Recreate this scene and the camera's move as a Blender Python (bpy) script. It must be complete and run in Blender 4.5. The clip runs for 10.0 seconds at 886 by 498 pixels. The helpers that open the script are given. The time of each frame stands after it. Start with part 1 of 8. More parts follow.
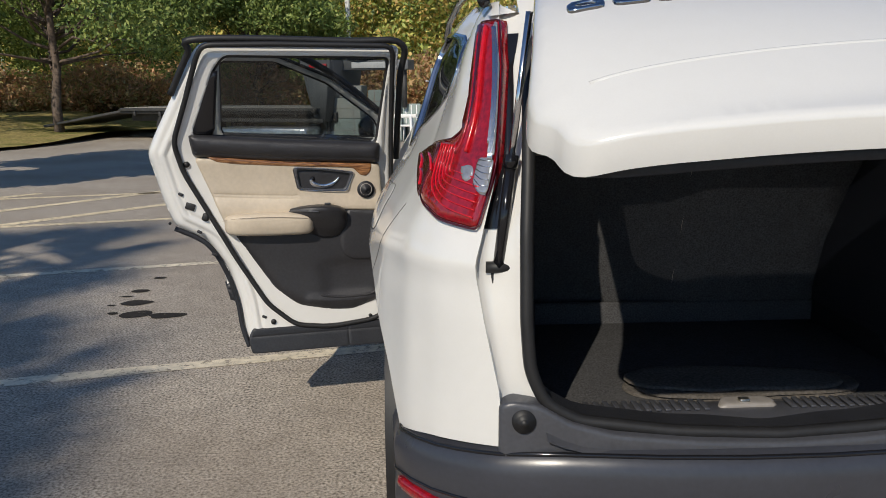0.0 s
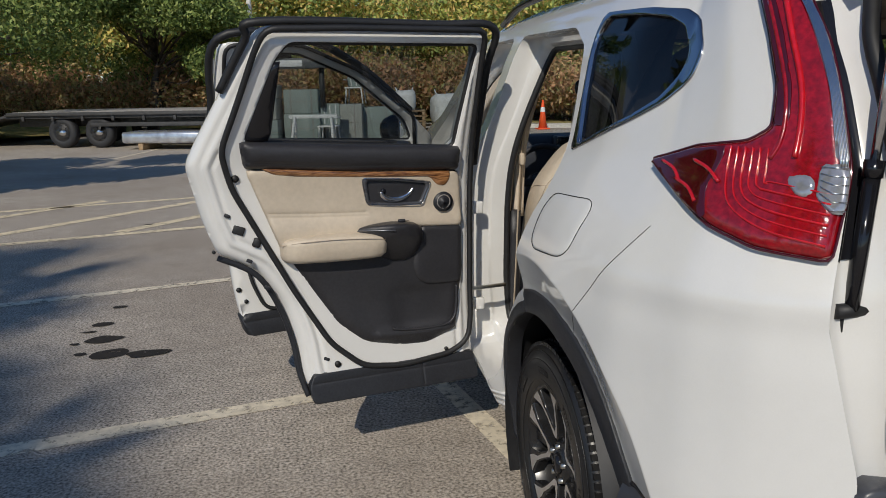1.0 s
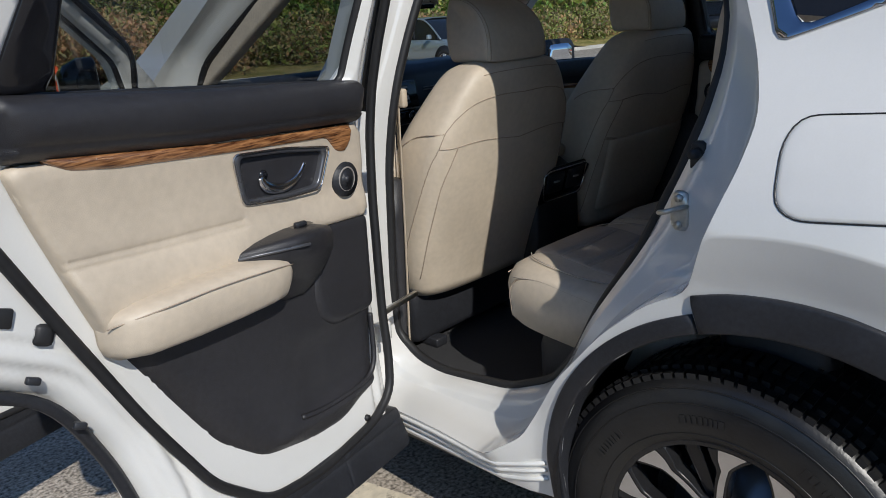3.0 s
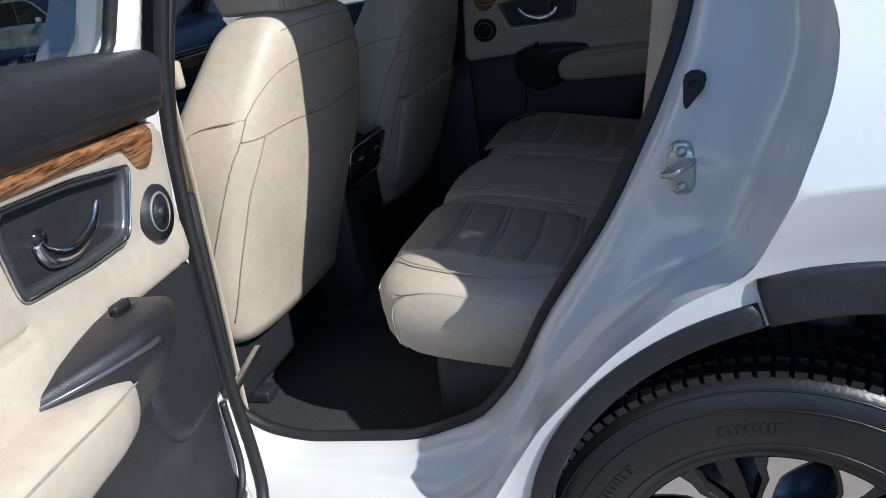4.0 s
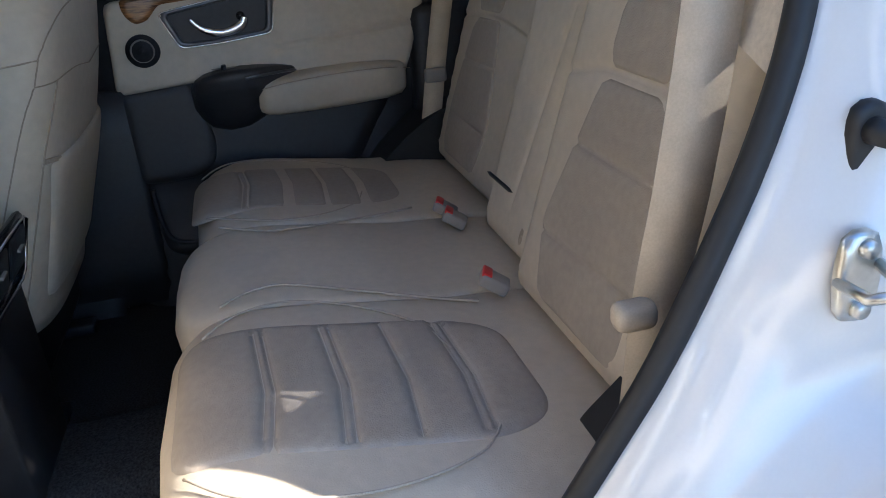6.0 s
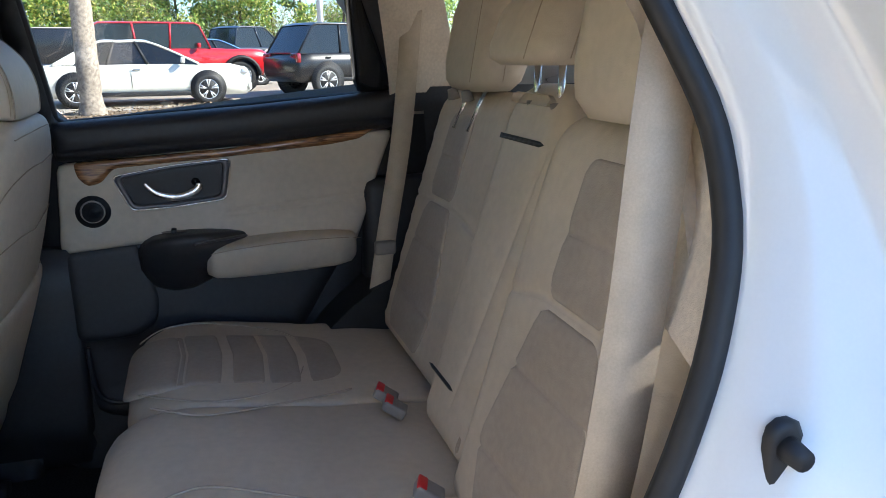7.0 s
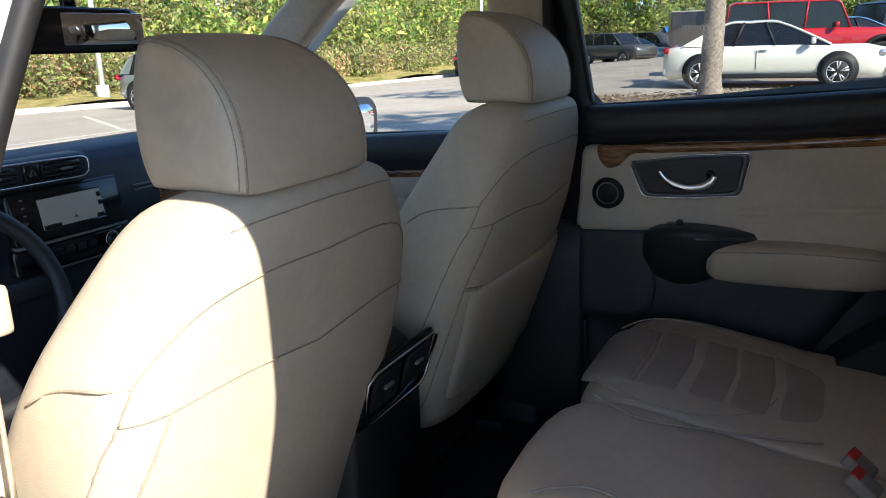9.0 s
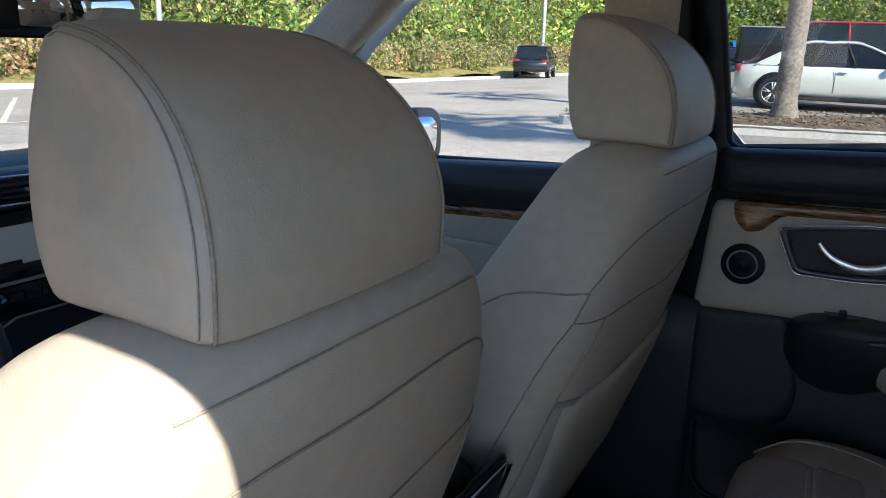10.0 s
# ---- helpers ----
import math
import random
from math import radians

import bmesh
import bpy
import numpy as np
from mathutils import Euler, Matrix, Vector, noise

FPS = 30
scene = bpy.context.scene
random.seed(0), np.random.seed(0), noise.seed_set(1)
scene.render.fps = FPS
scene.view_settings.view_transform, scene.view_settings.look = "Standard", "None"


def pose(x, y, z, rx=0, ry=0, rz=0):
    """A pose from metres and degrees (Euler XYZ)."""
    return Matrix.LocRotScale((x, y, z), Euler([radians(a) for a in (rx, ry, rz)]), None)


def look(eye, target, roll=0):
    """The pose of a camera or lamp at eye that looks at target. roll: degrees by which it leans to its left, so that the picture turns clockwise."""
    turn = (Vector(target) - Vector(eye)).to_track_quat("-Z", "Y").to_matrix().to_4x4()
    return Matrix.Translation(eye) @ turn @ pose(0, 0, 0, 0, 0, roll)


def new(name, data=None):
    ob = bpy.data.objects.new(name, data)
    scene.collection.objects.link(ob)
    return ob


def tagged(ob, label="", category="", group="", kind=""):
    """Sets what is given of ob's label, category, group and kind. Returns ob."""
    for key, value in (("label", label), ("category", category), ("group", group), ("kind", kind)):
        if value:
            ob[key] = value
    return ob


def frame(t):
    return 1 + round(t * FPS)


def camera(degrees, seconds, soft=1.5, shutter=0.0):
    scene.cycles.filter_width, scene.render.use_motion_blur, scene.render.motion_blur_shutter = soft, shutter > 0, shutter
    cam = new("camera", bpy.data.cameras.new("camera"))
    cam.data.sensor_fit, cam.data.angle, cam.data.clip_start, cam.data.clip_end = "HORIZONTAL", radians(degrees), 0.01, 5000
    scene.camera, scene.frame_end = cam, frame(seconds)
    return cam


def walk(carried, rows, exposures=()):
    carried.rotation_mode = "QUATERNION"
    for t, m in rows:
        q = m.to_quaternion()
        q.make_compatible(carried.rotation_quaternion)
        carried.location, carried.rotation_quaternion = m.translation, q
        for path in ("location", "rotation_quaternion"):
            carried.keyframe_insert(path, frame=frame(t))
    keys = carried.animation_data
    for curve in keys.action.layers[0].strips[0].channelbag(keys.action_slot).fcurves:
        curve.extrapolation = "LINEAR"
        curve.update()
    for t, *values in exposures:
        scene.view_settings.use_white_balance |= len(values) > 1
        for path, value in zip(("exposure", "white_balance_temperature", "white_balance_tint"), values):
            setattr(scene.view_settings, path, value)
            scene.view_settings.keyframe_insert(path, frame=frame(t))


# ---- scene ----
cam = camera(60.6, 10.0, soft=0.9)
PATH = [
    (0, (-0.863, -1.582, 1.537), (-0.784, 0.37, 1.109), -0.5),
    (0.5, (-1.224, -1.321, 1.515), (-1.051, 0.625, 1.09), -0.5),
    (1, (-1.588, -0.986, 1.522), (-1.241, 0.935, 1.088), -1.2),
    (1.5, (-1.855, -0.583, 1.489), (-1.272, 1.274, 1.029), -1.6),
    (2, (-2.1, -0.199, 1.461), (-1.164, 1.494, 0.955), -2.0),
    (2.2, (-2.168, -0.048, 1.466), (-1.111, 1.566, 0.94), -2.2),
    (3.3, (-2.08, 0.755, 1.373), (-0.572, 1.925, 0.777), -5.0),
    (3.5, (-2.053, 0.894, 1.372), (-0.442, 1.905, 0.754), -6.0),
    (4, (-1.89, 1.162, 1.353), (-0.133, 1.77, 0.615), -8.0),
    (4.5, (-1.668, 1.383, 1.321), (0.142, 1.595, 0.497), -9.9),
    (5, (-1.486, 1.514, 1.261), (0.302, 1.439, 0.368), -8.6),
    (5.5, (-1.355, 1.587, 1.25), (0.401, 1.311, 0.333), -6.3),
    (6, (-1.263, 1.583, 1.299), (0.521, 1.153, 0.504), -4.8),
    (6.2, (-1.242, 1.58, 1.325), (0.558, 1.107, 0.591), -3.2),
    (7.3, (-1.232, 1.547, 1.444), (0.633, 0.973, 1.004), -0.7),
    (7.5, (-1.261, 1.549, 1.445), (0.631, 1.074, 1.002), -0.0),
    (8, (-1.312, 1.504, 1.432), (0.605, 1.469, 0.864), 0.8),
    (8.5, (-1.226, 1.368, 1.439), (0.625, 1.887, 0.887), -0.1),
    (9, (-1.124, 1.34, 1.432), (0.6, 2.209, 0.911), -1.7),
    (9.5, (-0.94, 1.465, 1.42), (0.739, 2.423, 0.907), -0.1),
    (10, (-0.756, 1.6, 1.446), (0.913, 2.568, 0.921), 1.9),
]
walk(cam, [(t, look(eye, target, roll)) for t, eye, target, roll in PATH],
     [(0, -.15, 6500, 10), (.8, -.4, 6350, 10), (2.2, -.33, 5950, 10), (3.3, .05, 5800, 10), (4, .5, 5500, 10), (5, 1.15, 5500, 10), (5.6, 1.9, 5600, 10), (6.2, 2.4, 6150, 10), (7.5, 2.35, 6050, 10), (8.0, 2.05, 6150, 10), (8.5, 1.8, 6500, 10), (9.2, 1.6, 6200, 10), (10, 1.45, 5900, 10)])

# ---- world and sun ----
SUN_WAY = Vector((0.206, 0.45, -0.37)).normalized()
world = bpy.data.worlds.new("sky")
scene.world = world
world.use_nodes = True
wn = world.node_tree.nodes
sky = wn.new("ShaderNodeTexSky")
sky.sky_type = 'NISHITA'
sky.sun_disc = False
sky.dust_density, sky.ozone_density = 0.2, 6.0
sky.sun_elevation = math.asin(-SUN_WAY.z)
sky.sun_rotation = math.atan2(-SUN_WAY.x, -SUN_WAY.y)
wn["Background"].inputs[1].default_value = 0.118
world.node_tree.links.new(sky.outputs[0], wn["Background"].inputs[0])
sun = new("sun", bpy.data.lights.new("sun", 'SUN'))
sun.data.energy, sun.data.angle, sun.data.color = 4.25, radians(0.5), (1.0, 0.91, 0.77)
sun.matrix_world = look((0, 0, 30), Vector((0, 0, 30)) + SUN_WAY)


# ---- materials ----
def mat(name, col, rough=0.5, metal=0.0, var=0.1, scale=30.0, bump=0.0, bscale=250.0, coat=0.0, big=0.06, spec=0.5, rvar=0.08, blotch=None):
    m = bpy.data.materials.new(name)
    m.use_nodes = True
    n, l = m.node_tree.nodes, m.node_tree.links
    p = n["Principled BSDF"]
    tc = n.new("ShaderNodeTexCoord")
    fine, large = n.new("ShaderNodeTexNoise"), n.new("ShaderNodeTexNoise")
    fine.inputs["Scale"].default_value, fine.inputs["Detail"].default_value = scale, 4
    large.inputs["Scale"].default_value, large.inputs["Detail"].default_value = scale / 11, 3
    for t in (fine, large):
        l.new(tc.outputs["Object"], t.inputs["Vector"])
    ramp = n.new("ShaderNodeMapRange")
    ramp.inputs[1].default_value, ramp.inputs[2].default_value = 0.3, 0.7
    ramp.inputs[3].default_value, ramp.inputs[4].default_value = 1 - var, 1 + var
    l.new(fine.outputs[0], ramp.inputs[0])
    ramp2 = n.new("ShaderNodeMapRange")
    ramp2.inputs[1].default_value, ramp2.inputs[2].default_value = 0.35, 0.65
    ramp2.inputs[3].default_value, ramp2.inputs[4].default_value = 1 - big, 1 + big
    l.new(large.outputs[0], ramp2.inputs[0])
    mul = n.new("ShaderNodeMath")
    mul.operation = 'MULTIPLY'
    l.new(ramp.outputs[0], mul.inputs[0]), l.new(ramp2.outputs[0], mul.inputs[1])
    sc = n.new("ShaderNodeVectorMath")
    sc.operation = 'SCALE'
    sc.inputs[0].default_value = col[:3]
    l.new(mul.outputs[0], sc.inputs["Scale"])
    out = sc.outputs[0]
    if blotch:
        mx = n.new("ShaderNodeMix")
        mx.data_type = 'RGBA'
        mx.inputs["B"].default_value = (*blotch, 1)
        r3 = n.new("ShaderNodeMapRange")
        r3.inputs[1].default_value, r3.inputs[2].default_value = 0.45, 0.62
        l.new(large.outputs[0], r3.inputs[0])
        l.new(r3.outputs[0], mx.inputs["Factor"]), l.new(out, mx.inputs["A"])
        out = mx.outputs["Result"]
    l.new(out, p.inputs["Base Color"])
    rr = n.new("ShaderNodeMapRange")
    rr.inputs[3].default_value, rr.inputs[4].default_value = max(rough - rvar, 0.02), min(rough + rvar, 1)
    l.new(large.outputs[0], rr.inputs[0])
    l.new(rr.outputs[0], p.inputs["Roughness"])
    p.inputs["Metallic"].default_value = metal
    p.inputs["Coat Weight"].default_value = coat
    p.inputs["Coat Roughness"].default_value = 0.04
    p.inputs["Specular IOR Level"].default_value = spec
    if bump:
        b, bn = n.new("ShaderNodeBump"), n.new("ShaderNodeTexNoise")
        bn.inputs["Scale"].default_value, bn.inputs["Detail"].default_value = bscale, 3
        b.inputs["Strength"].default_value, b.inputs["Distance"].default_value = bump, 0.002
        l.new(tc.outputs["Object"], bn.inputs["Vector"])
        l.new(bn.outputs[0], b.inputs["Height"]), l.new(b.outputs[0], p.inputs["Normal"])
    return m


def glass(name, tint, rough=0.0):
    """Thin window glass: a tinted clear pane that mirrors more at a flat angle."""
    m = bpy.data.materials.new(name)
    m.use_nodes = True
    n, l = m.node_tree.nodes, m.node_tree.links
    n.remove(n["Principled BSDF"])
    tr, gl, lw, mx = n.new("ShaderNodeBsdfTransparent"), n.new("ShaderNodeBsdfGlossy"), n.new("ShaderNodeLayerWeight"), n.new("ShaderNodeMixShader")
    tr.inputs[0].default_value, gl.inputs["Roughness"].default_value = (*tint, 1), rough
    pw, ma = n.new("ShaderNodeMath"), n.new("ShaderNodeMath")
    pw.operation, ma.operation = 'POWER', 'MULTIPLY_ADD'
    pw.inputs[1].default_value, ma.inputs[1].default_value, ma.inputs[2].default_value = 5.0, 0.9, 0.06
    lw.inputs["Blend"].default_value = 0.5
    l.new(lw.outputs["Facing"], pw.inputs[0]), l.new(pw.outputs[0], ma.inputs[0]), l.new(ma.outputs[0], mx.inputs[0])
    l.new(tr.outputs[0], mx.inputs[1]), l.new(gl.outputs[0], mx.inputs[2])
    l.new(mx.outputs[0], n["Material Output"].inputs[0])
    return m


PAINT = mat("white_pearl_paint", (0.68, 0.672, 0.645), 0.22, var=0.01, scale=300, coat=1.0, big=0.006, rvar=0.01)
PLASTIC = mat("black_moulded_plastic", (0.020, 0.021, 0.025), 0.42, spec=0.4, var=0.2, scale=120, bump=0.25, bscale=900)
RUBBER = mat("black_rubber_seal", (0.012, 0.012, 0.013), 0.55, var=0.2, scale=60)
TYRE = mat("tyre_rubber", (0.010, 0.010, 0.011), 0.36, var=0.3, scale=25, bump=0.3, bscale=120, blotch=(0.019, 0.0185, 0.0175))
BEIGE = mat("beige_leather", (0.53, 0.452, 0.352), 0.5, var=0.05, scale=60, bump=0.22, bscale=500)
TAUPE = mat("perforated_taupe_leather", (0.37, 0.312, 0.252), 0.55, var=0.06, scale=90, bump=0.3, bscale=420)
DARK = mat("black_soft_trim", (0.025, 0.0245, 0.0275), 0.42, var=0.15, scale=90, bump=0.4, bscale=600)
GLOSSB = mat("gloss_black_plastic", (0.010, 0.010, 0.012), 0.12, var=0.1, scale=50)
CARPET = mat("black_carpet", (0.045, 0.045, 0.047), 0.95, var=0.5, scale=220, bump=1.0, bscale=900, spec=0.1)
CARGO = mat("charcoal_cargo_carpet", (0.060, 0.060, 0.062), 0.95, var=0.4, scale=180, bump=1.0, bscale=700, spec=0.1)
HEADL = mat("beige_headliner_cloth", (0.58, 0.50, 0.40), 0.9, var=0.08, scale=150, bump=0.4, bscale=700, spec=0.2)
CHROME = mat("satin_chrome", (0.75, 0.75, 0.76), 0.16, metal=1.0, var=0.03)
STEEL = mat("zinc_plated_steel", (0.55, 0.54, 0.50), 0.32, metal=1.0, var=0.12, scale=80)
ALLOY = mat("machined_alloy", (0.80, 0.80, 0.81), 0.38, metal=1.0, var=0.05)
RIMBLACK = mat("black_painted_alloy", (0.015, 0.015, 0.016), 0.25, var=0.1)
REDLENS = mat("red_lamp_lens", (0.24, 0.002, 0.006), 0.10, var=0.35, scale=90, coat=1.0, bump=0.35, bscale=200)
REDGLOW = mat("bright_red_light_guide", (0.50, 0.006, 0.012), 0.12, var=0.2, scale=60, coat=1.0)
REDDEEP = mat("deep_red_lamp_lens", (0.055, 0.001, 0.004), 0.08, var=0.15, scale=25, coat=1.0)
CLEARL = mat("clear_lamp_lens", (0.33, 0.335, 0.36), 0.12, metal=0.45, var=0.2, scale=60, coat=1.0)
THREAD = mat("pale_seam_thread", (0.42, 0.36, 0.29), 0.8, var=0.2, scale=600)
SEAM = mat("sewn_leather_seam", (0.36, 0.295, 0.225), 0.8, var=0.2, scale=300)
BELT = mat("beige_belt_webbing", (0.48, 0.40, 0.30), 0.6, var=0.06, scale=400, bump=0.12, bscale=900)
REDBUT = mat("red_release_button", (0.55, 0.02, 0.02), 0.4)
GREYP = mat("pale_grey_plastic", (0.25, 0.23, 0.21), 0.5)
BLUECH = mat("dark_polished_trim", (0.42, 0.43, 0.46), 0.08, metal=1.0, var=0.03)
# A blue-grey base colour that stands in for sky reflected on black plastic.
BUMPER = mat("sky_lightened_bumper_plastic", (0.036, 0.038, 0.047), 0.30, spec=0.6, var=0.08, scale=80, bump=0.06, bscale=900, big=0.03)
SILLP = mat("scuffed_charcoal_plastic", (0.058, 0.060, 0.069), 0.34, var=0.10, scale=90, bump=0.12, bscale=900, big=0.04)
PANE = glass("clear_window_glass", (0.88, 0.91, 0.90))
TINTED = glass("tinted_rear_door_glass", (0.52, 0.55, 0.55))
SMOKED = glass("smoked_door_glass", (0.40, 0.42, 0.42))
BEZEL = mat("dark_satin_bezel", (0.13, 0.133, 0.145), 0.3, metal=0.6, var=0.05)
PRIVACY = glass("dark_privacy_glass", (0.16, 0.17, 0.19))
MIRROR = mat("mirror_glass", (0.85, 0.87, 0.9), 0.03, metal=1.0, var=0.0, big=0.0, rvar=0.0)


def wood_mat():
    m = mat("glossy_walnut_trim", (0.30, 0.13, 0.045), 0.22, coat=0.8)
    n, l = m.node_tree.nodes, m.node_tree.links
    tc, mp, nz, rp = n.new("ShaderNodeTexCoord"), n.new("ShaderNodeMapping"), n.new("ShaderNodeTexNoise"), n.new("ShaderNodeValToRGB")
    mp.inputs["Scale"].default_value = (9, 9, 95)
    nz.inputs["Scale"].default_value, nz.inputs["Detail"].default_value, nz.inputs["Distortion"].default_value = 1.6, 5, 1.4
    rp.color_ramp.elements[0].position, rp.color_ramp.elements[0].color = 0.33, (0.075, 0.026, 0.010, 1)
    rp.color_ramp.elements[1].position, rp.color_ramp.elements[1].color = 0.64, (0.40, 0.19, 0.075, 1)
    l.new(tc.outputs["Object"], mp.inputs[0]), l.new(mp.outputs[0], nz.inputs[0]), l.new(nz.outputs[0], rp.inputs[0])
    l.new(rp.outputs[0], n["Principled BSDF"].inputs["Base Color"])
    return m


WOOD = wood_mat()


# ---- building helpers ----
from mathutils.geometry import delaunay_2d_cdt


def finish(name, bm, material, parent=None, label="", smooth=True, recalc=True):
    if recalc:
        bmesh.ops.recalc_face_normals(bm, faces=bm.faces)
    me = bpy.data.meshes.new(name)
    bm.to_mesh(me)
    bm.free()
    for f in me.polygons:
        f.use_smooth = smooth
    me.materials.append(material)
    ob = new(name, me)
    if parent:
        ob.parent = parent
    if label:
        tagged(ob, label)
    return ob


def part(name, bm, material, parent, label="", smooth=True):
    return finish(name, bm, material, parent, label, smooth)


def thing(name, label, category, at=(0, 0, 0), group="", turn=0.0):
    ob = new(name)
    ob.empty_display_size = 0.1
    ob.matrix_basis = pose(*at, 0, 0, turn)
    return tagged(ob, label, category, group)


def single(name, bm, material, label, category, group="", kind="", smooth=True):
    return tagged(finish(name, bm, material, None, label, smooth), label, category, group, kind)


def raw(name, verts, faces, material, parent=None, smooth=False):
    me = bpy.data.meshes.new(name)
    me.from_pydata([tuple(v) for v in verts], [], [tuple(f) for f in faces])
    me.materials.append(material)
    for f in me.polygons:
        f.use_smooth = smooth
    ob = new(name, me)
    if parent:
        ob.parent = parent
    return ob


def box(bm, c, s, bevel=0.0, turn=None, seg=2):
    """A box round c of size s with rounded edges, turned by a 3x3 matrix."""
    m = Matrix.Translation(c) @ (turn.to_4x4() if turn else Matrix.Identity(4)) @ Matrix.Diagonal((*s, 1))
    g = bmesh.ops.create_cube(bm, size=1.0, matrix=m)
    if bevel:
        edges = list({e for v in g["verts"] for e in v.link_edges})
        bmesh.ops.bevel(bm, geom=edges, offset=bevel, segments=seg, affect='EDGES', profile=0.5)
    return bm


def boxed(c, s, bevel=0.0, turn=None):
    return box(bmesh.new(), c, s, bevel, turn)


def cyl(bm, a, b, r1, r2=None, n=20, caps=True):
    a, b = Vector(a), Vector(b)
    r2 = r1 if r2 is None else r2
    m = Matrix.Translation((a + b) / 2) @ (b - a).to_track_quat("Z", "Y").to_matrix().to_4x4()
    bmesh.ops.create_cone(bm, cap_ends=caps, cap_tris=False, segments=n, radius1=r1, radius2=r2, depth=(b - a).length, matrix=m)
    return bm


def catmull(pts, closed=False, n=6):
    """A smooth line through the points."""
    p = [np.array(q, float) for q in pts]
    k = len(p)
    out = []
    for i in range(k if closed else k - 1):
        a, b, c, d = (p[(i + j - 1) % k] if closed else p[min(max(i + j - 1, 0), k - 1)] for j in range(4))
        for t in np.arange(n) / n:
            out.append(0.5 * (2 * b + (c - a) * t + (2 * a - 5 * b + 4 * c - d) * t * t + (3 * b - a - 3 * c + d) * t ** 3))
    if not closed:
        out.append(p[-1])
    return np.array(out)


def softened(poly, r=0.03, n=4):
    """A polygon with its corners rounded by about r."""
    p = [np.array(q, float) for q in poly]
    out = []
    for i, b in enumerate(p):
        a, c = p[i - 1], p[(i + 1) % len(p)]
        ra = min(r, np.linalg.norm(a - b) * 0.45)
        rc = min(r, np.linalg.norm(c - b) * 0.45)
        s, e = b + (a - b) / np.linalg.norm(a - b) * ra, b + (c - b) / np.linalg.norm(c - b) * rc
        for t in np.linspace(0, 1, n + 1):
            out.append((1 - t) ** 2 * s + 2 * t * (1 - t) * b + t * t * e)
    return np.array(out)


def spaced(line, step, closed=True):
    """The line cut into even pieces of about step."""
    p = np.array(line, float)
    if closed:
        p = np.vstack([p, p[:1]])
    d = np.r_[0, np.cumsum(np.linalg.norm(np.diff(p, axis=0), axis=1))]
    k = max(int(round(d[-1] / step)), 3)
    s = np.linspace(0, d[-1], k + 1)
    q = np.stack([np.interp(s, d, p[:, j]) for j in range(p.shape[1])], -1)
    return q[:-1] if closed else q


def near(pts, line, closed=True):
    """How far each point lies from a line."""
    a = np.array(line, float)
    b = np.roll(a, -1, 0) if closed else a[1:]
    a = a if closed else a[:-1]
    best = np.full(len(pts), 1e9)
    ab = b - a
    ll = np.maximum((ab * ab).sum(1), 1e-12)
    for i in range(len(a)):
        ap = pts - a[i]
        t = np.clip((ap @ ab[i]) / ll[i], 0, 1)
        best = np.minimum(best, np.linalg.norm(ap - t[:, None] * ab[i], axis=1))
    return best


def inside(pts, poly):
    x, y = pts[:, 0], pts[:, 1]
    r = np.zeros(len(pts), bool)
    p = np.array(poly, float)
    j = len(p) - 1
    for i in range(len(p)):
        with np.errstate(divide='ignore', invalid='ignore'):
            hit = ((p[i, 1] > y) != (p[j, 1] > y)) & (x < (p[j, 0] - p[i, 0]) * (y - p[i, 1]) / (p[j, 1] - p[i, 1]) + p[i, 0])
        r ^= hit
        j = i
    return r


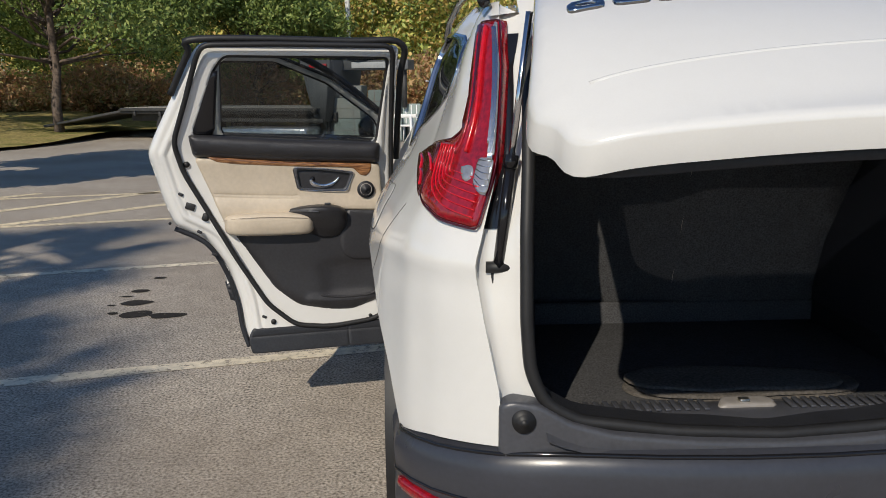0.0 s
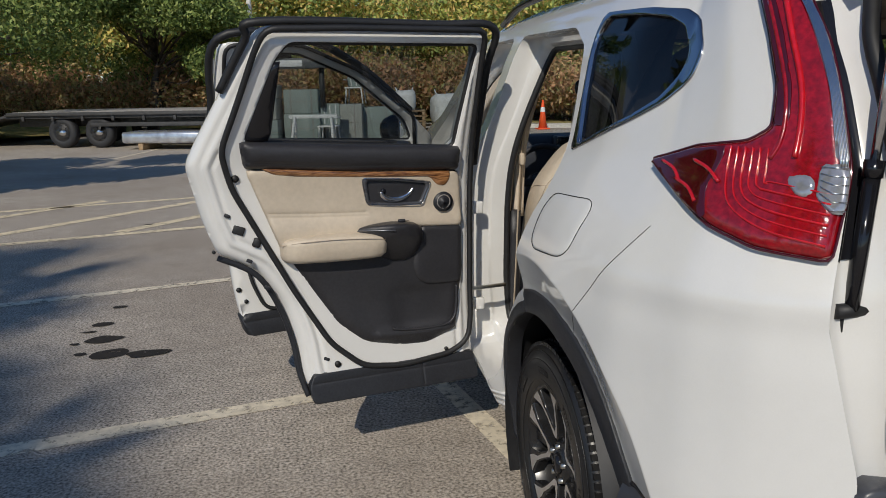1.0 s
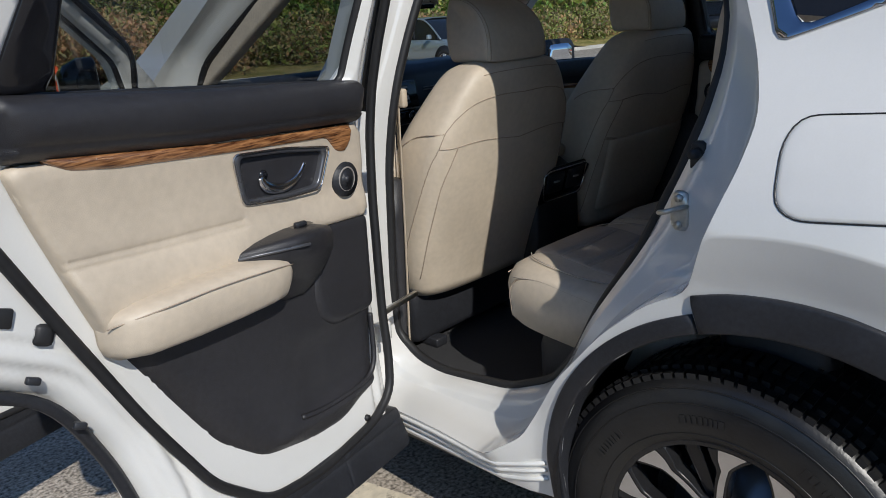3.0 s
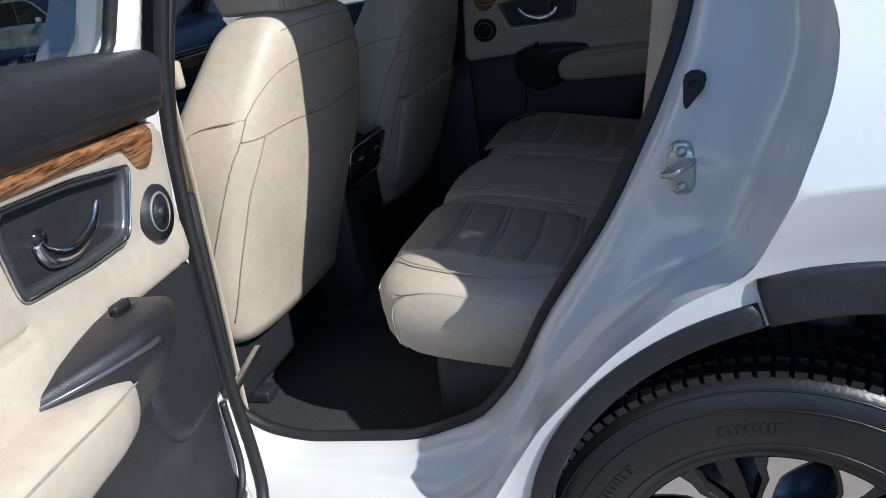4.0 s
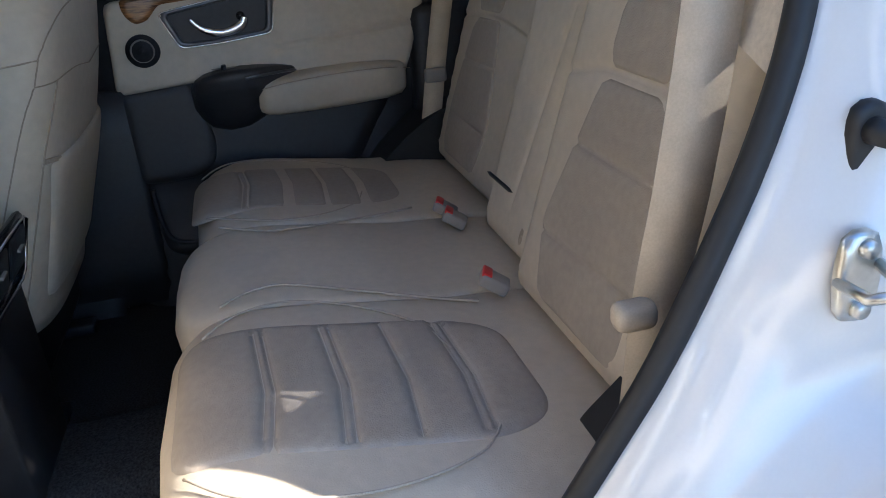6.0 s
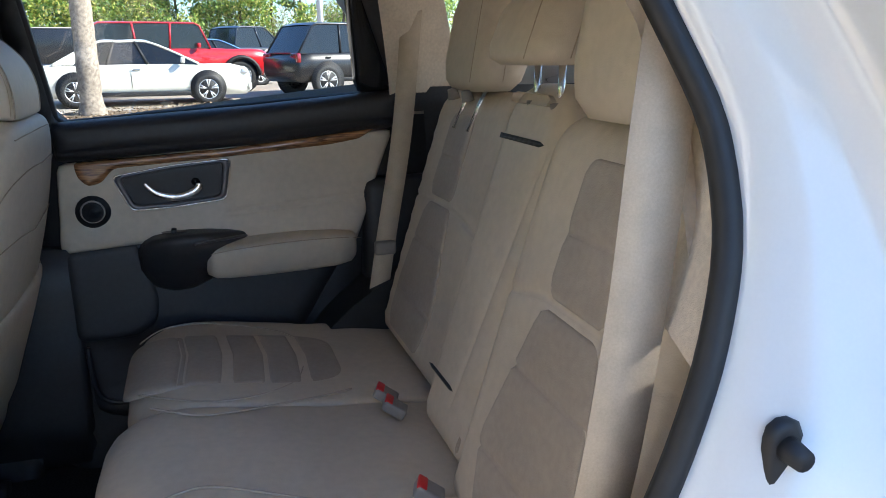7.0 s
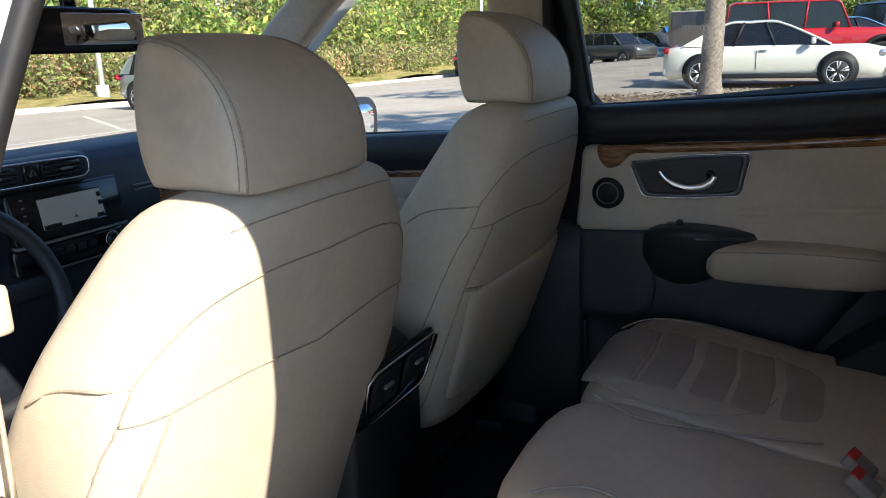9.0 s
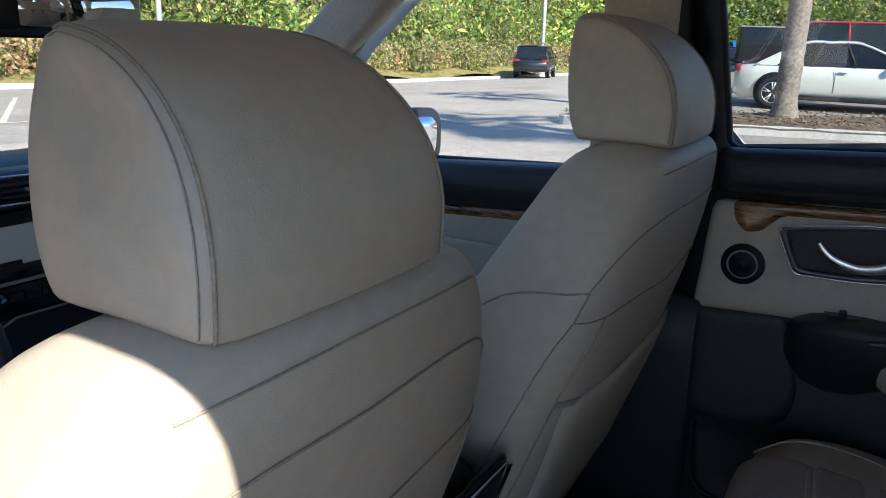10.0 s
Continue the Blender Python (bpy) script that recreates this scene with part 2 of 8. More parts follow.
def sheet(poly, fn, step=0.03, holes=(), h=0.0, r=0.02, seams=(), groove=0.003, gw=0.005, skirt=None, base=0.0, relief=None, edge=None):
    """A surface over a flat outline: fn(u, v, height) gives the place. Heights swell from the rim (h over r), dip along the seams,
    and a skirt runs down from the rim to that height."""
    edge = edge or step
    loops = [spaced(poly, edge)] + [spaced(q, edge) for q in holes]
    lo, hi = loops[0].min(0), loops[0].max(0)
    gx, gy = np.meshgrid(np.arange(lo[0], hi[0], step), np.arange(lo[1], hi[1], step))
    gx = gx + (np.arange(gx.shape[0]) % 2)[:, None] * step / 2
    extra = [np.stack([gx.ravel(), gy.ravel()], -1)]
    keep_far = [step * 0.45]
    if h:
        for q in loops:
            t = np.roll(q, -1, 0) - np.roll(q, 1, 0)
            nrm = np.stack([-t[:, 1], t[:, 0]], -1) / np.maximum(np.linalg.norm(t, axis=1), 1e-9)[:, None]
            for k in (0.12, 0.4, 1.0):
                for sg in (1, -1):
                    extra.append(q + nrm * sg * k * r)
                    keep_far.append(k * r * 0.93)
    lines = [spaced(s, min(step, 0.012), False) for s in seams]
    for s in lines:
        t = np.gradient(s, axis=0)
        nrm = np.stack([-t[:, 1], t[:, 0]], -1) / np.maximum(np.linalg.norm(t, axis=1), 1e-9)[:, None]
        for k in (0, 0.9, -0.9, 2.2, -2.2):
            extra.append(s + nrm * k * gw)
            keep_far.append(0.004)
    pts = []
    for i, e in enumerate(extra):
        d = np.min([near(e, q) for q in loops], axis=0)
        ok = inside(e, loops[0]) & (d > keep_far[i])
        for q in loops[1:]:
            ok &= ~inside(e, q)
        e = e[ok]
        if i == 0 and lines:
            e = e[np.min([near(e, s, False) for s in lines], axis=0) > gw * 2.6]
        pts.append(e)
    all_pts, edges, k = [], [], 0
    for q in loops:
        all_pts.append(q)
        edges += [(k + i, k + (i + 1) % len(q)) for i in range(len(q))]
        k += len(q)
    all_pts = np.vstack(all_pts + pts)
    vv, _, ff, _, _, _ = delaunay_2d_cdt([Vector(p) for p in all_pts], edges, [], 0, 1e-5)
    v = np.array([tuple(p) for p in vv])
    f = np.array([tuple(t) for t in ff if len(t) == 3])
    c = v[f].mean(1)
    ok = inside(c, loops[0])
    for q in loops[1:]:
        ok &= ~inside(c, q)
    f = f[ok]
    d = np.min([near(v, q) for q in loops], axis=0)
    z = np.full(len(v), base)
    if h:
        t = np.clip(d / r, 0, 1)
        z = z + h * np.sqrt(np.maximum(1 - (1 - t) ** 2, 0))
    for s in lines:
        z = z - groove * np.exp(-(near(v, s, False) / gw) ** 2)
    if relief:
        z = z + relief(v[:, 0], v[:, 1])
    bm = bmesh.new()
    bv = [bm.verts.new(tuple(fn(p[0], p[1], q))) for p, q in zip(v, z)]
    for t in f:
        bm.faces.new([bv[i] for i in t])
    if skirt is not None:
        rim_edges = [e for e in bm.edges if len(e.link_faces) == 1]
        low = {}
        index = {b: i for i, b in enumerate(bv)}
        for e in rim_edges:
            for b in e.verts:
                if b not in low:
                    i = index[b]
                    low[b] = bm.verts.new(tuple(fn(v[i][0], v[i][1], skirt)))
        for e in rim_edges:
            a, b = e.verts
            bm.faces.new([a, b, low[b], low[a]])
    loose = [b for b in bm.verts if not b.link_faces]
    bmesh.ops.delete(bm, geom=loose, context='VERTS')
    return bm


def loft(rings, cap=True, closed=True, bm=None):
    bm = bm or bmesh.new()
    rows = [[bm.verts.new(tuple(p)) for p in ring] for ring in rings]
    n = len(rows[0])
    for a, b in zip(rows, rows[1:]):
        for i in range(n if closed else n - 1):
            j = (i + 1) % n
            bm.faces.new([a[i], a[j], b[j], b[i]])
    if cap:
        bm.faces.new(rows[0])
        bm.faces.new(rows[-1])
    return bm


def tube(line, r, n=6, closed=False, bm=None, flat=1.0):
    """A round strip along a line of places."""
    p = [Vector(q) for q in line]
    k = len(p)
    rings = []
    side = None
    for i in range(k):
        a, b = (p[i - 1], p[(i + 1) % k]) if closed else (p[max(i - 1, 0)], p[min(i + 1, k - 1)])
        t = (b - a).normalized()
        if side is None:
            side = t.orthogonal().normalized()
        side = (side - t * side.dot(t)).normalized()
        up = t.cross(side)
        rings.append([p[i] + side * math.cos(2 * math.pi * j / n) * r + up * math.sin(2 * math.pi * j / n) * r * flat for j in range(n)])
    if closed:
        rings.append(rings[0])
        bm = loft(rings, False, True, bm)
        bmesh.ops.remove_doubles(bm, verts=bm.verts, dist=1e-6)
        return bm
    return loft(rings, True, True, bm)


def rring(c, ax, ay, w, d, r, n=5):
    """A rounded rectangle of places round c, w along ax and d along ay."""
    out = []
    r = min(r, w / 2 - 1e-4, d / 2 - 1e-4)
    for k, (sx, sy) in enumerate(((1, 1), (-1, 1), (-1, -1), (1, -1))):
        for j in range(n):
            a = (k + j / (n - 1)) * math.pi / 2
            out.append(Vector(c) + Vector(ax) * (sx * (w / 2 - r) + r * math.cos(a)) + Vector(ay) * (sy * (d / 2 - r) + r * math.sin(a)))
    return out


# ---- the white SUV: y runs to its front, x to its right, its rear bumper stands at y = 0 ----
PLAN = np.array([(-.70, 4.45), (-.86, 4.15), (-.93, 3.4), (-.965, 2.6), (-.985, 1.6), (-.995, 1.1), (-.985, .8), (-.945, .5), (-.88, .30), (-.81, .19), (-.735, .12), (-.66, .07)])
PU = np.zeros(len(PLAN))
PU[:5] = PLAN[:5, 1]
for i in range(5, len(PLAN)):
    PU[i] = PU[i - 1] - np.hypot(*(PLAN[i] - PLAN[i - 1]))
fine_u = np.linspace(PU[-1], PU[0], 400)
fine_x = np.interp(fine_u, PU[::-1], PLAN[::-1, 0])
fine_y = np.interp(fine_u, PU[::-1], PLAN[::-1, 1])
for k in range(10):                                    # round the plan's corners
    fine_x[1:-1] = (fine_x[:-2] + fine_x[1:-1] * 2 + fine_x[2:]) / 4
    fine_y[1:-1] = (fine_y[:-2] + fine_y[1:-1] * 2 + fine_y[2:]) / 4
LEAN_Z = np.linspace(0.2, 1.8, 161)
LEAN_X = np.interp(LEAN_Z, [.2, .3, .45, .7, 1.0, 1.15, 1.25, 1.35, 1.5, 1.6, 1.7, 1.75, 1.8], [.08, .055, .02, .0, .0, .008, .025, .055, .11, .15, .20, .25, .33])
SIDE_X = np.interp(LEAN_Z, [.2, .3, .45, .7, 1.0, 1.1, 1.17, 1.235, 1.336, 1.45, 1.6, 1.7, 1.75, 1.8], [.10, .08, .03, .005, .0, .008, .028, .065, .13, .17, .22, .27, .31, .37])
LEAN_Y = np.interp(LEAN_Z, [1.0, 1.2, 1.35, 1.5, 1.65, 1.75], [0, .02, .06, .13, .22, .29])
for curve in (LEAN_X, LEAN_Y, SIDE_X):
    for k in range(10):
        curve[1:-1] = (curve[:-2] + curve[1:-1] * 2 + curve[2:]) / 4


def lean(z):
    return float(np.interp(z, LEAN_Z, LEAN_X))


def skin(u, z, out=0.0, side=-1):
    """A place on the body's side: u along it (round the rear corner), z up, out from the sheet metal."""
    x, y = float(np.interp(u, fine_u, fine_x)), float(np.interp(u, fine_u, fine_y))
    x2, y2 = float(np.interp(u + .01, fine_u, fine_x)), float(np.interp(u + .01, fine_u, fine_y))
    w = min(max((1.0 - u) / 0.8, 0), 1)
    w = w * w * (3 - 2 * w)
    t = Vector((x2 - x, y2 - y)).normalized()
    n = Vector((-t.y, t.x))
    arch = math.hypot(u - .93, z - .43)
    flare = .022 * min(max((.90 - arch) / .28, 0), 1) ** 1.6 - .044 * min(max((.62 - arch) / .106, 0), 1)   # a swelling that tucks in towards the wheel
    out += flare * min(max((z - .32) / .1, 0), 1)
    out += 0.012 * math.exp(-((z - (1.13 - 0.05 * u)) / 0.035) ** 2) * min(max((0.75 - u) * 2, 0), 1)
    lx = float(np.interp(z, LEAN_Z, SIDE_X)) * min(max(.35 + 1.3 * u, .35), 1)
    p = Vector((x + lx + n.x * out, y + float(np.interp(z, LEAN_Z, LEAN_Y)) * w + n.y * out, z))
    return Vector((-p.x * side, p.y, p.z))


def arc(cx, cz, r, a0, a1, n=14, sx=1.0):
    return [(cx + sx * r * math.cos(radians(a)), cz + r * math.sin(radians(a))) for a in np.linspace(a0, a1, n)]


suv = thing("suv", "white compact SUV with its doors and tailgate open", "car")

REAR_HOLE = softened([(2.05, .42), (1.58, .42), (1.47, .50), (1.372, .67), (1.262, .80), (1.165, .885), (1.085, .925), (1.045, 1.035), (1.004, 1.15), (.994, 1.22), (1.015, 1.285), (1.09, 1.46), (1.17, 1.61), (1.34, 1.675), (1.97, 1.685), (2.00, 1.4), (2.06, 1.0)], .03)
FRONT_HOLE = softened([(3.05, .42), (2.20, .42), (2.20, 1.0), (2.12, 1.4), (2.08, 1.685), (2.45, 1.68), (2.75, 1.56), (3.05, 1.33), (3.15, 1.15), (3.1, .7)], .06)
QUARTER_GLASS = softened([(.97, 1.348), (.85, 1.392), (.72, 1.432), (.60, 1.475), (.52, 1.525), (.49, 1.575), (.54, 1.63), (.64, 1.655), (.80, 1.67), (1.08, 1.685), (1.105, 1.64), (1.04, 1.48)], .02)
SURROUND = softened([(1.0, 1.325), (.85, 1.375), (.72, 1.414), (.57, 1.462), (.45, 1.52), (.405, 1.58), (.45, 1.64), (.56, 1.672), (.80, 1.688), (1.12, 1.70), (1.115, 1.64), (1.05, 1.46)], .02)
SIDE_OUT = ([(-.034, .69), (-.028, .82), (.015, 1.0), (.035, 1.09), (.035, 1.2), (.03, 1.36), (.04, 1.52), (.06, 1.64), (.12, 1.74), (1.0, 1.77), (2.0, 1.78), (2.5, 1.745), (2.85, 1.62), (3.3, 1.32), (3.7, 1.18), (4.2, 1.10), (4.44, .95), (4.44, .45), (4.1, .34)]
            + arc(3.65, .47, .385, -10, 190) + [(3.2, .345), (1.47, .345)] + arc(.93, .43, .447, -9, 163) + [(.45, .59), (.36, .62), (.18, .66), (.04, .68)])
# the panels of both sides
for s in (-1, 1):
    holes = [REAR_HOLE, FRONT_HOLE, QUARTER_GLASS] if s < 0 else []
    if s > 0:
        holes = [softened([(1.91, 1.26), (1.10, 1.345), (1.14, 1.50), (1.24, 1.635), (1.91, 1.65)], .03), softened([(2.02, 1.19), (2.98, 1.13), (2.72, 1.42), (2.45, 1.62), (2.02, 1.645)], .04), QUARTER_GLASS]
    outline = SIDE_OUT if s < 0 else SIDE_OUT[:11] + [(2.50, 1.735), (2.66, 1.60), (2.86, 1.44), (3.08, 1.28), (3.3, 1.13), (3.7, 1.06), (4.2, 1.0)] + SIDE_OUT[16:]
    bm = sheet(outline, lambda u, z, h: skin(u, z, h, s), .022 if s < 0 else .035, holes, edge=.02, seams=[arc(.93, .43, .62, 22, 165, 60)], groove=0.0)
    part("body_side", bm, PAINT, suv, "glossy white painted body side")
# roof and hood
rows = []
for y in np.linspace(.40, 2.55, 12):
    w = .66 if y < 2.3 else .66
    zt = float(np.interp(y, [.4, .8, 1.6, 2.2, 2.55], [1.735, 1.785, 1.80, 1.78, 1.74]))
    rows.append([Vector((x * w, y, zt - .035 * abs(x) ** 3)) for x in np.linspace(-1, 1, 13)])
part("roof", loft(rows, False, False), PAINT, suv)
rows = [[Vector((x * float(np.interp(y, [3.2, 4.2, 4.55], [.82, .80, .70])), y, float(np.interp(y, [3.2, 3.6, 4.3, 4.55], [1.05, 1.04, .96, .83])) - .04 * abs(x) ** 3)) for x in np.linspace(-1, 1, 11)] for y in np.linspace(3.2, 4.55, 9)]
part("hood", loft(rows, False, False), PAINT, suv)
for s in (-1, 1):
    rail = [(s * (.66 + .01), y, float(np.interp(y, [.45, .7, 1.4, 2.2, 2.45], [1.74, 1.81, 1.835, 1.815, 1.76]))) for y in np.linspace(.45, 2.45, 20)]
    part("roof_rail", tube(rail, .016, 8), GLOSSB, suv, "black roof rail")

# door opening: white jamb from the outer edge in to the rubber seal
SEAL = softened([(2.075, .53), (1.99, .47), (1.90, .455), (1.66, .48), (1.52, .545), (1.445, .64), (1.385, .765), (1.285, .92), (1.205, 1.085), (1.165, 1.19), (1.142, 1.28), (1.143, 1.37), (1.20, 1.508), (1.285, 1.60), (1.42, 1.63), (1.94, 1.635), (1.985, 1.40), (2.04, 1.04)], .03)


def jamb(hole, seal, depth=.765, side=-1):
    n = 120
    a, b = spaced(hole, .001), spaced(seal, .001)
    a = a[np.linspace(0, len(a) - 1, n + 1)[:-1].astype(int)]
    c = np.array([(hole[:, 0].min() + hole[:, 0].max()) / 2, (hole[:, 1].min() + hole[:, 1].max()) / 2])
    ang = np.arctan2(b[:, 1] - c[1], b[:, 0] - c[0])
    pick = []
    for p in a:
        t = math.atan2(p[1] - c[1], p[0] - c[0])
        pick.append(b[np.argmin(np.abs(np.angle(np.exp(1j * (ang - t)))))])
    rings = []
    for k, (mix, inn) in enumerate(((0, 0), (.03, .10), (.05, .30), (.10, .52), (.26, .60), (.30, .64), (.60, .66), (.66, .70), (.86, .76), (.93, .92), (1, 1))):
        ring = []
        for p, q in zip(a, pick):
            o = skin(p[0], p[1], 0, side)
            i = Vector((side * (depth - lean(q[1])), q[0], q[1]))
            ring.append(Vector((o.x + (i.x - o.x) * inn, o.y + (i.y - o.y) * mix, o.z + (i.z - o.z) * mix)))
        rings.append(ring)
    lip = [[v.copy() for v in rings[-1]], [Vector((v.x - side * .015, v.y + (v.y - c[0]) * .025, v.z + (v.z - c[1]) * .02)) for v in rings[-1]], [Vector((v.x - side * (.025 if v.y > 1.65 else .03 if v.z < 1.15 else .10), v.y + (v.y - c[0]) * .06, v.z + (v.z - c[1]) * .05)) for v in rings[-1]]]
    return loft(rings, False), [rings[-1][i] for i in range(n)], lip


bm, seal_line, lip = jamb(REAR_HOLE, SEAL)
part("door_jamb", bm, PAINT, suv, "white painted door jamb")
part("door_seal", tube(spaced([tuple(p) for p in seal_line], .02), .013, 8, True), RUBBER, suv, "black rubber door seal")
FSEAL = softened([(2.98, .52), (2.9, .47), (2.35, .47), (2.27, .55), (2.25, 1.0), (2.17, 1.4), (2.14, 1.62), (2.44, 1.62), (2.7, 1.50), (2.98, 1.30), (3.04, 1.1)], .05)
for low in (True, False):
    bm = bmesh.new()
    k = len(lip[0])
    for i in range(k):
        j = (i + 1) % k
        if (lip[0][i].z < .80) == low:
            for a, b in zip(lip, lip[1:]):
                bm.faces.new([bm.verts.new(v) for v in (a[i], a[j], b[j], b[i])])
    bmesh.ops.remove_doubles(bm, verts=bm.verts, dist=1e-5)
    part("opening_trim", bm, DARK if low else HEADL, suv)
bm, fseal_line, lip = jamb(FRONT_HOLE, FSEAL)
part("door_jamb", bm, PAINT, suv, "white painted door jamb")
part("door_seal", tube(spaced([tuple(p) for p in fseal_line], .03), .012, 6, True), RUBBER, suv)

# quarter window with its dark surround
part("quarter_window", sheet(QUARTER_GLASS, lambda u, z, h: skin(u, z, -.006), .05), PRIVACY, suv, "dark privacy glass quarter window")
bm = sheet(SURROUND, lambda u, z, h: skin(u, z, h), .03, [QUARTER_GLASS], h=.004, r=.008, base=.002, skirt=-.008, edge=.015)
part("window_trim", bm, BLUECH, suv, "polished trim round the quarter window")
part("quarter_window", sheet(QUARTER_GLASS, lambda u, z, h: skin(u, z, -.006, 1), .05), PANE, suv)

# wheel arch cladding
for s in (-1, 1):
    # broad behind the door's edge, narrow and set in where the door shuts over it
    for a0, a1, r, base in ((73, 186, .514, .006), (-16, 72.5, .481, .003)):
        strip = arc(.93, .43, .445, a0, a1, 34) + arc(.93, .43, r, a1, a0, 34)
        bm = sheet(strip, lambda u, z, h: skin(u, z, h, s), .03, h=.005, r=.006, base=base, skirt=-.045, edge=.018)
        part("arch_cladding", bm, PLASTIC, suv, "grained black plastic wheel arch cladding")
    if s > 0:
        bm = sheet([(3.22, .26), (3.22, .40), (1.50, .39), (1.44, .33), (1.5, .25)], lambda u, z, h: skin(u, z, h, s), .05, h=.02, r=.03, base=.004, skirt=-.04)
        part("sill_cladding", bm, PLASTIC, suv)
    else:
        for z, r in ((.362, .006), (.385, .005), (.405, .0055)):
            part("sill_swage", tube([skin(u, z + .05 * max(0, (1.60 - u) / .2) ** 2, .001) for u in np.linspace(3.1, 1.42, 30)], r, 6), PAINT, suv)
    # dark liner inside the arch
    rings = [[Vector((s * x, .93 + r * math.cos(radians(a)), .43 + r * math.sin(radians(a)))) for a in np.linspace(-30, 210, 30)] for x, r in ((.955, .447), (.90, .465), (.58, .465))]
    bm = loft(rings, False, False)
    bm.faces.new([bm.verts.new(v.co) for v in list(bm.verts)[60:90]])
    part("wheel_liner", bm, RUBBER, suv)

# fuel door: a lid with a shut line round it
FUEL = softened([(.93, 1.225), (.72, 1.235), (.695, 1.215), (.715, 1.115), (.755, 1.09), (.915, 1.08), (.945, 1.10), (.95, 1.19)], .025)
part("fuel_door", sheet(FUEL, lambda u, z, h: skin(u, z, h), .03, h=.004, r=.008, base=-.002, edge=.015), PAINT, suv, "flush white fuel door")
part("shut_line", tube([skin(u, z, .0005) for u, z in spaced(FUEL, .012)], .0013, 5, True), RUBBER, suv)
part("shut_line", tube([skin(u, z, .0005) for u, z in catmull([(.725, .895), (.60, 1.04), (.48, 1.18), (.45, 1.215)])], .0008, 5), RUBBER, suv)

# tail lamp: a tall blade with a broad foot
TAIL = softened([(.545, 1.345), (.38, 1.383), (.23, 1.40), (.175, 1.425), (.16, 1.50), (.165, 1.60), (.185, 1.69), (.07, 1.69), (.035, 1.58), (.03, 1.45), (.028, 1.36), (.045, 1.205), (.18, 1.215), (.28, 1.24), (.41, 1.29)], .014)
for s in (-1, 1):
    lamp = part("tail_lamp", sheet(TAIL, lambda u, z, h: skin(u, z, h, s), .03, h=.022, r=.03, base=.002, skirt=-.02, edge=.012), REDLENS, suv, "tall red tail lamp with a clear strip")
    if s < 0:
        deep = softened([(.535, 1.343), (.39, 1.376), (.27, 1.390), (.31, 1.31), (.285, 1.25), (.40, 1.292)], .01)
        part("lens_tint", sheet(deep, lambda u, z, h: skin(u, z, h, s), .02, h=.003, r=.006, base=.0235), REDDEEP, lamp)
        blade = softened([(.168, 1.43), (.155, 1.50), (.16, 1.60), (.178, 1.685), (.145, 1.685), (.128, 1.60), (.125, 1.50), (.135, 1.43)], .006)
        part("lens_tint", sheet(blade, lambda u, z, h: skin(u, z, h, s), .02, h=.003, r=.006, base=.0235), REDDEEP, lamp)
        clear = softened([(.090, 1.685), (.066, 1.60), (.054, 1.50), (.053, 1.40), (.055, 1.372), (.030, 1.372), (.031, 1.45), (.037, 1.58), (.070, 1.685)], .006)
        part("clear_lens", sheet(clear, lambda u, z, h: skin(u, z, h, s), .015, h=.004, r=.008, base=.0225), CLEARL, lamp, "clear ribbed lens strip")
        low = softened([(.082, 1.368), (.030, 1.368), (.034, 1.285), (.060, 1.285), (.088, 1.312)], .008)
        part("clear_lens", sheet(low, lambda u, z, h: skin(u, z, h, s), .015, h=.005, r=.010, base=.0225), CLEARL, lamp)
        rev = softened([(.150, 1.345), (.092, 1.350), (.086, 1.312), (.120, 1.308)], .012)
        part("reversing_lamp", sheet(rev, lambda u, z, h: skin(u, z, h, s), .015, h=.006, r=.012, base=.0220), CLEARL, lamp, "clear reversing lamp")
        part("light_guide", tube([skin(u, z, .0235, s) for u, z in catmull([(.118, 1.672), (.112, 1.60), (.106, 1.50), (.114, 1.43), (.128, 1.375)], n=5)], .0115, 8, flat=.55), REDGLOW, lamp)
        part("light_guide", tube([skin(u, z, .0235, s) for u, z in catmull([(.155, 1.66), (.142, 1.58), (.138, 1.48), (.150, 1.41), (.175, 1.37)], n=5)], .005, 6), REDLENS, lamp)
        for k in range(8):
            a = k / 7
            part("lens_rib", tube([skin(u, z, .0275, s) for u, z in catmull([(.034 + .018 * a, 1.36 if k < 6 else 1.40), (.036 + .016 * a, 1.50), (.044 + .019 * a, 1.60), (.071 + .016 * a, 1.672)], n=6)], .0013, 5), CHROME, lamp)
        for k in range(6):
            part("lens_rib", tube([skin(u, z, .0285, s) for u, z in ((.033, 1.292 + k * .014), (.058, 1.292 + k * .014), (.080, 1.308 + k * .011))], .0011, 4), CHROME, lamp)
        for off, wide in ((0, .0050), (.017, .0042), (.034, .0055), (.051, .0042), (.068, .0055), (.085, .0042)):
            line = catmull([(.262 - off, 1.388), (.268 - off, 1.335), (.245 - off * .8, 1.285 + off * .5), (.165, 1.250 + off * .95), (.058, 1.232 + off * 1.0)], n=6)
            part("light_guide", tube([skin(u, z, .0232, s) for u, z in line], wide, 8, flat=.45), REDGLOW, lamp)
        for u0, z0 in ((.43, 1.335), (.36, 1.305), (.315, 1.345)):
            part("lens_tint", tube([skin(u, z, .0275, s) for u, z in catmull([(u0 + .05, z0 + .012), (u0, z0), (u0 - .035, z0 - .022)], n=4)], .004, 6), REDGLOW, lamp)
        part("lamp_rim", tube([skin(u, z, .012, s) for u, z in spaced(TAIL, .012)], .0028, 6, True), REDDEEP, lamp, "dark red outer edge of the lamp")

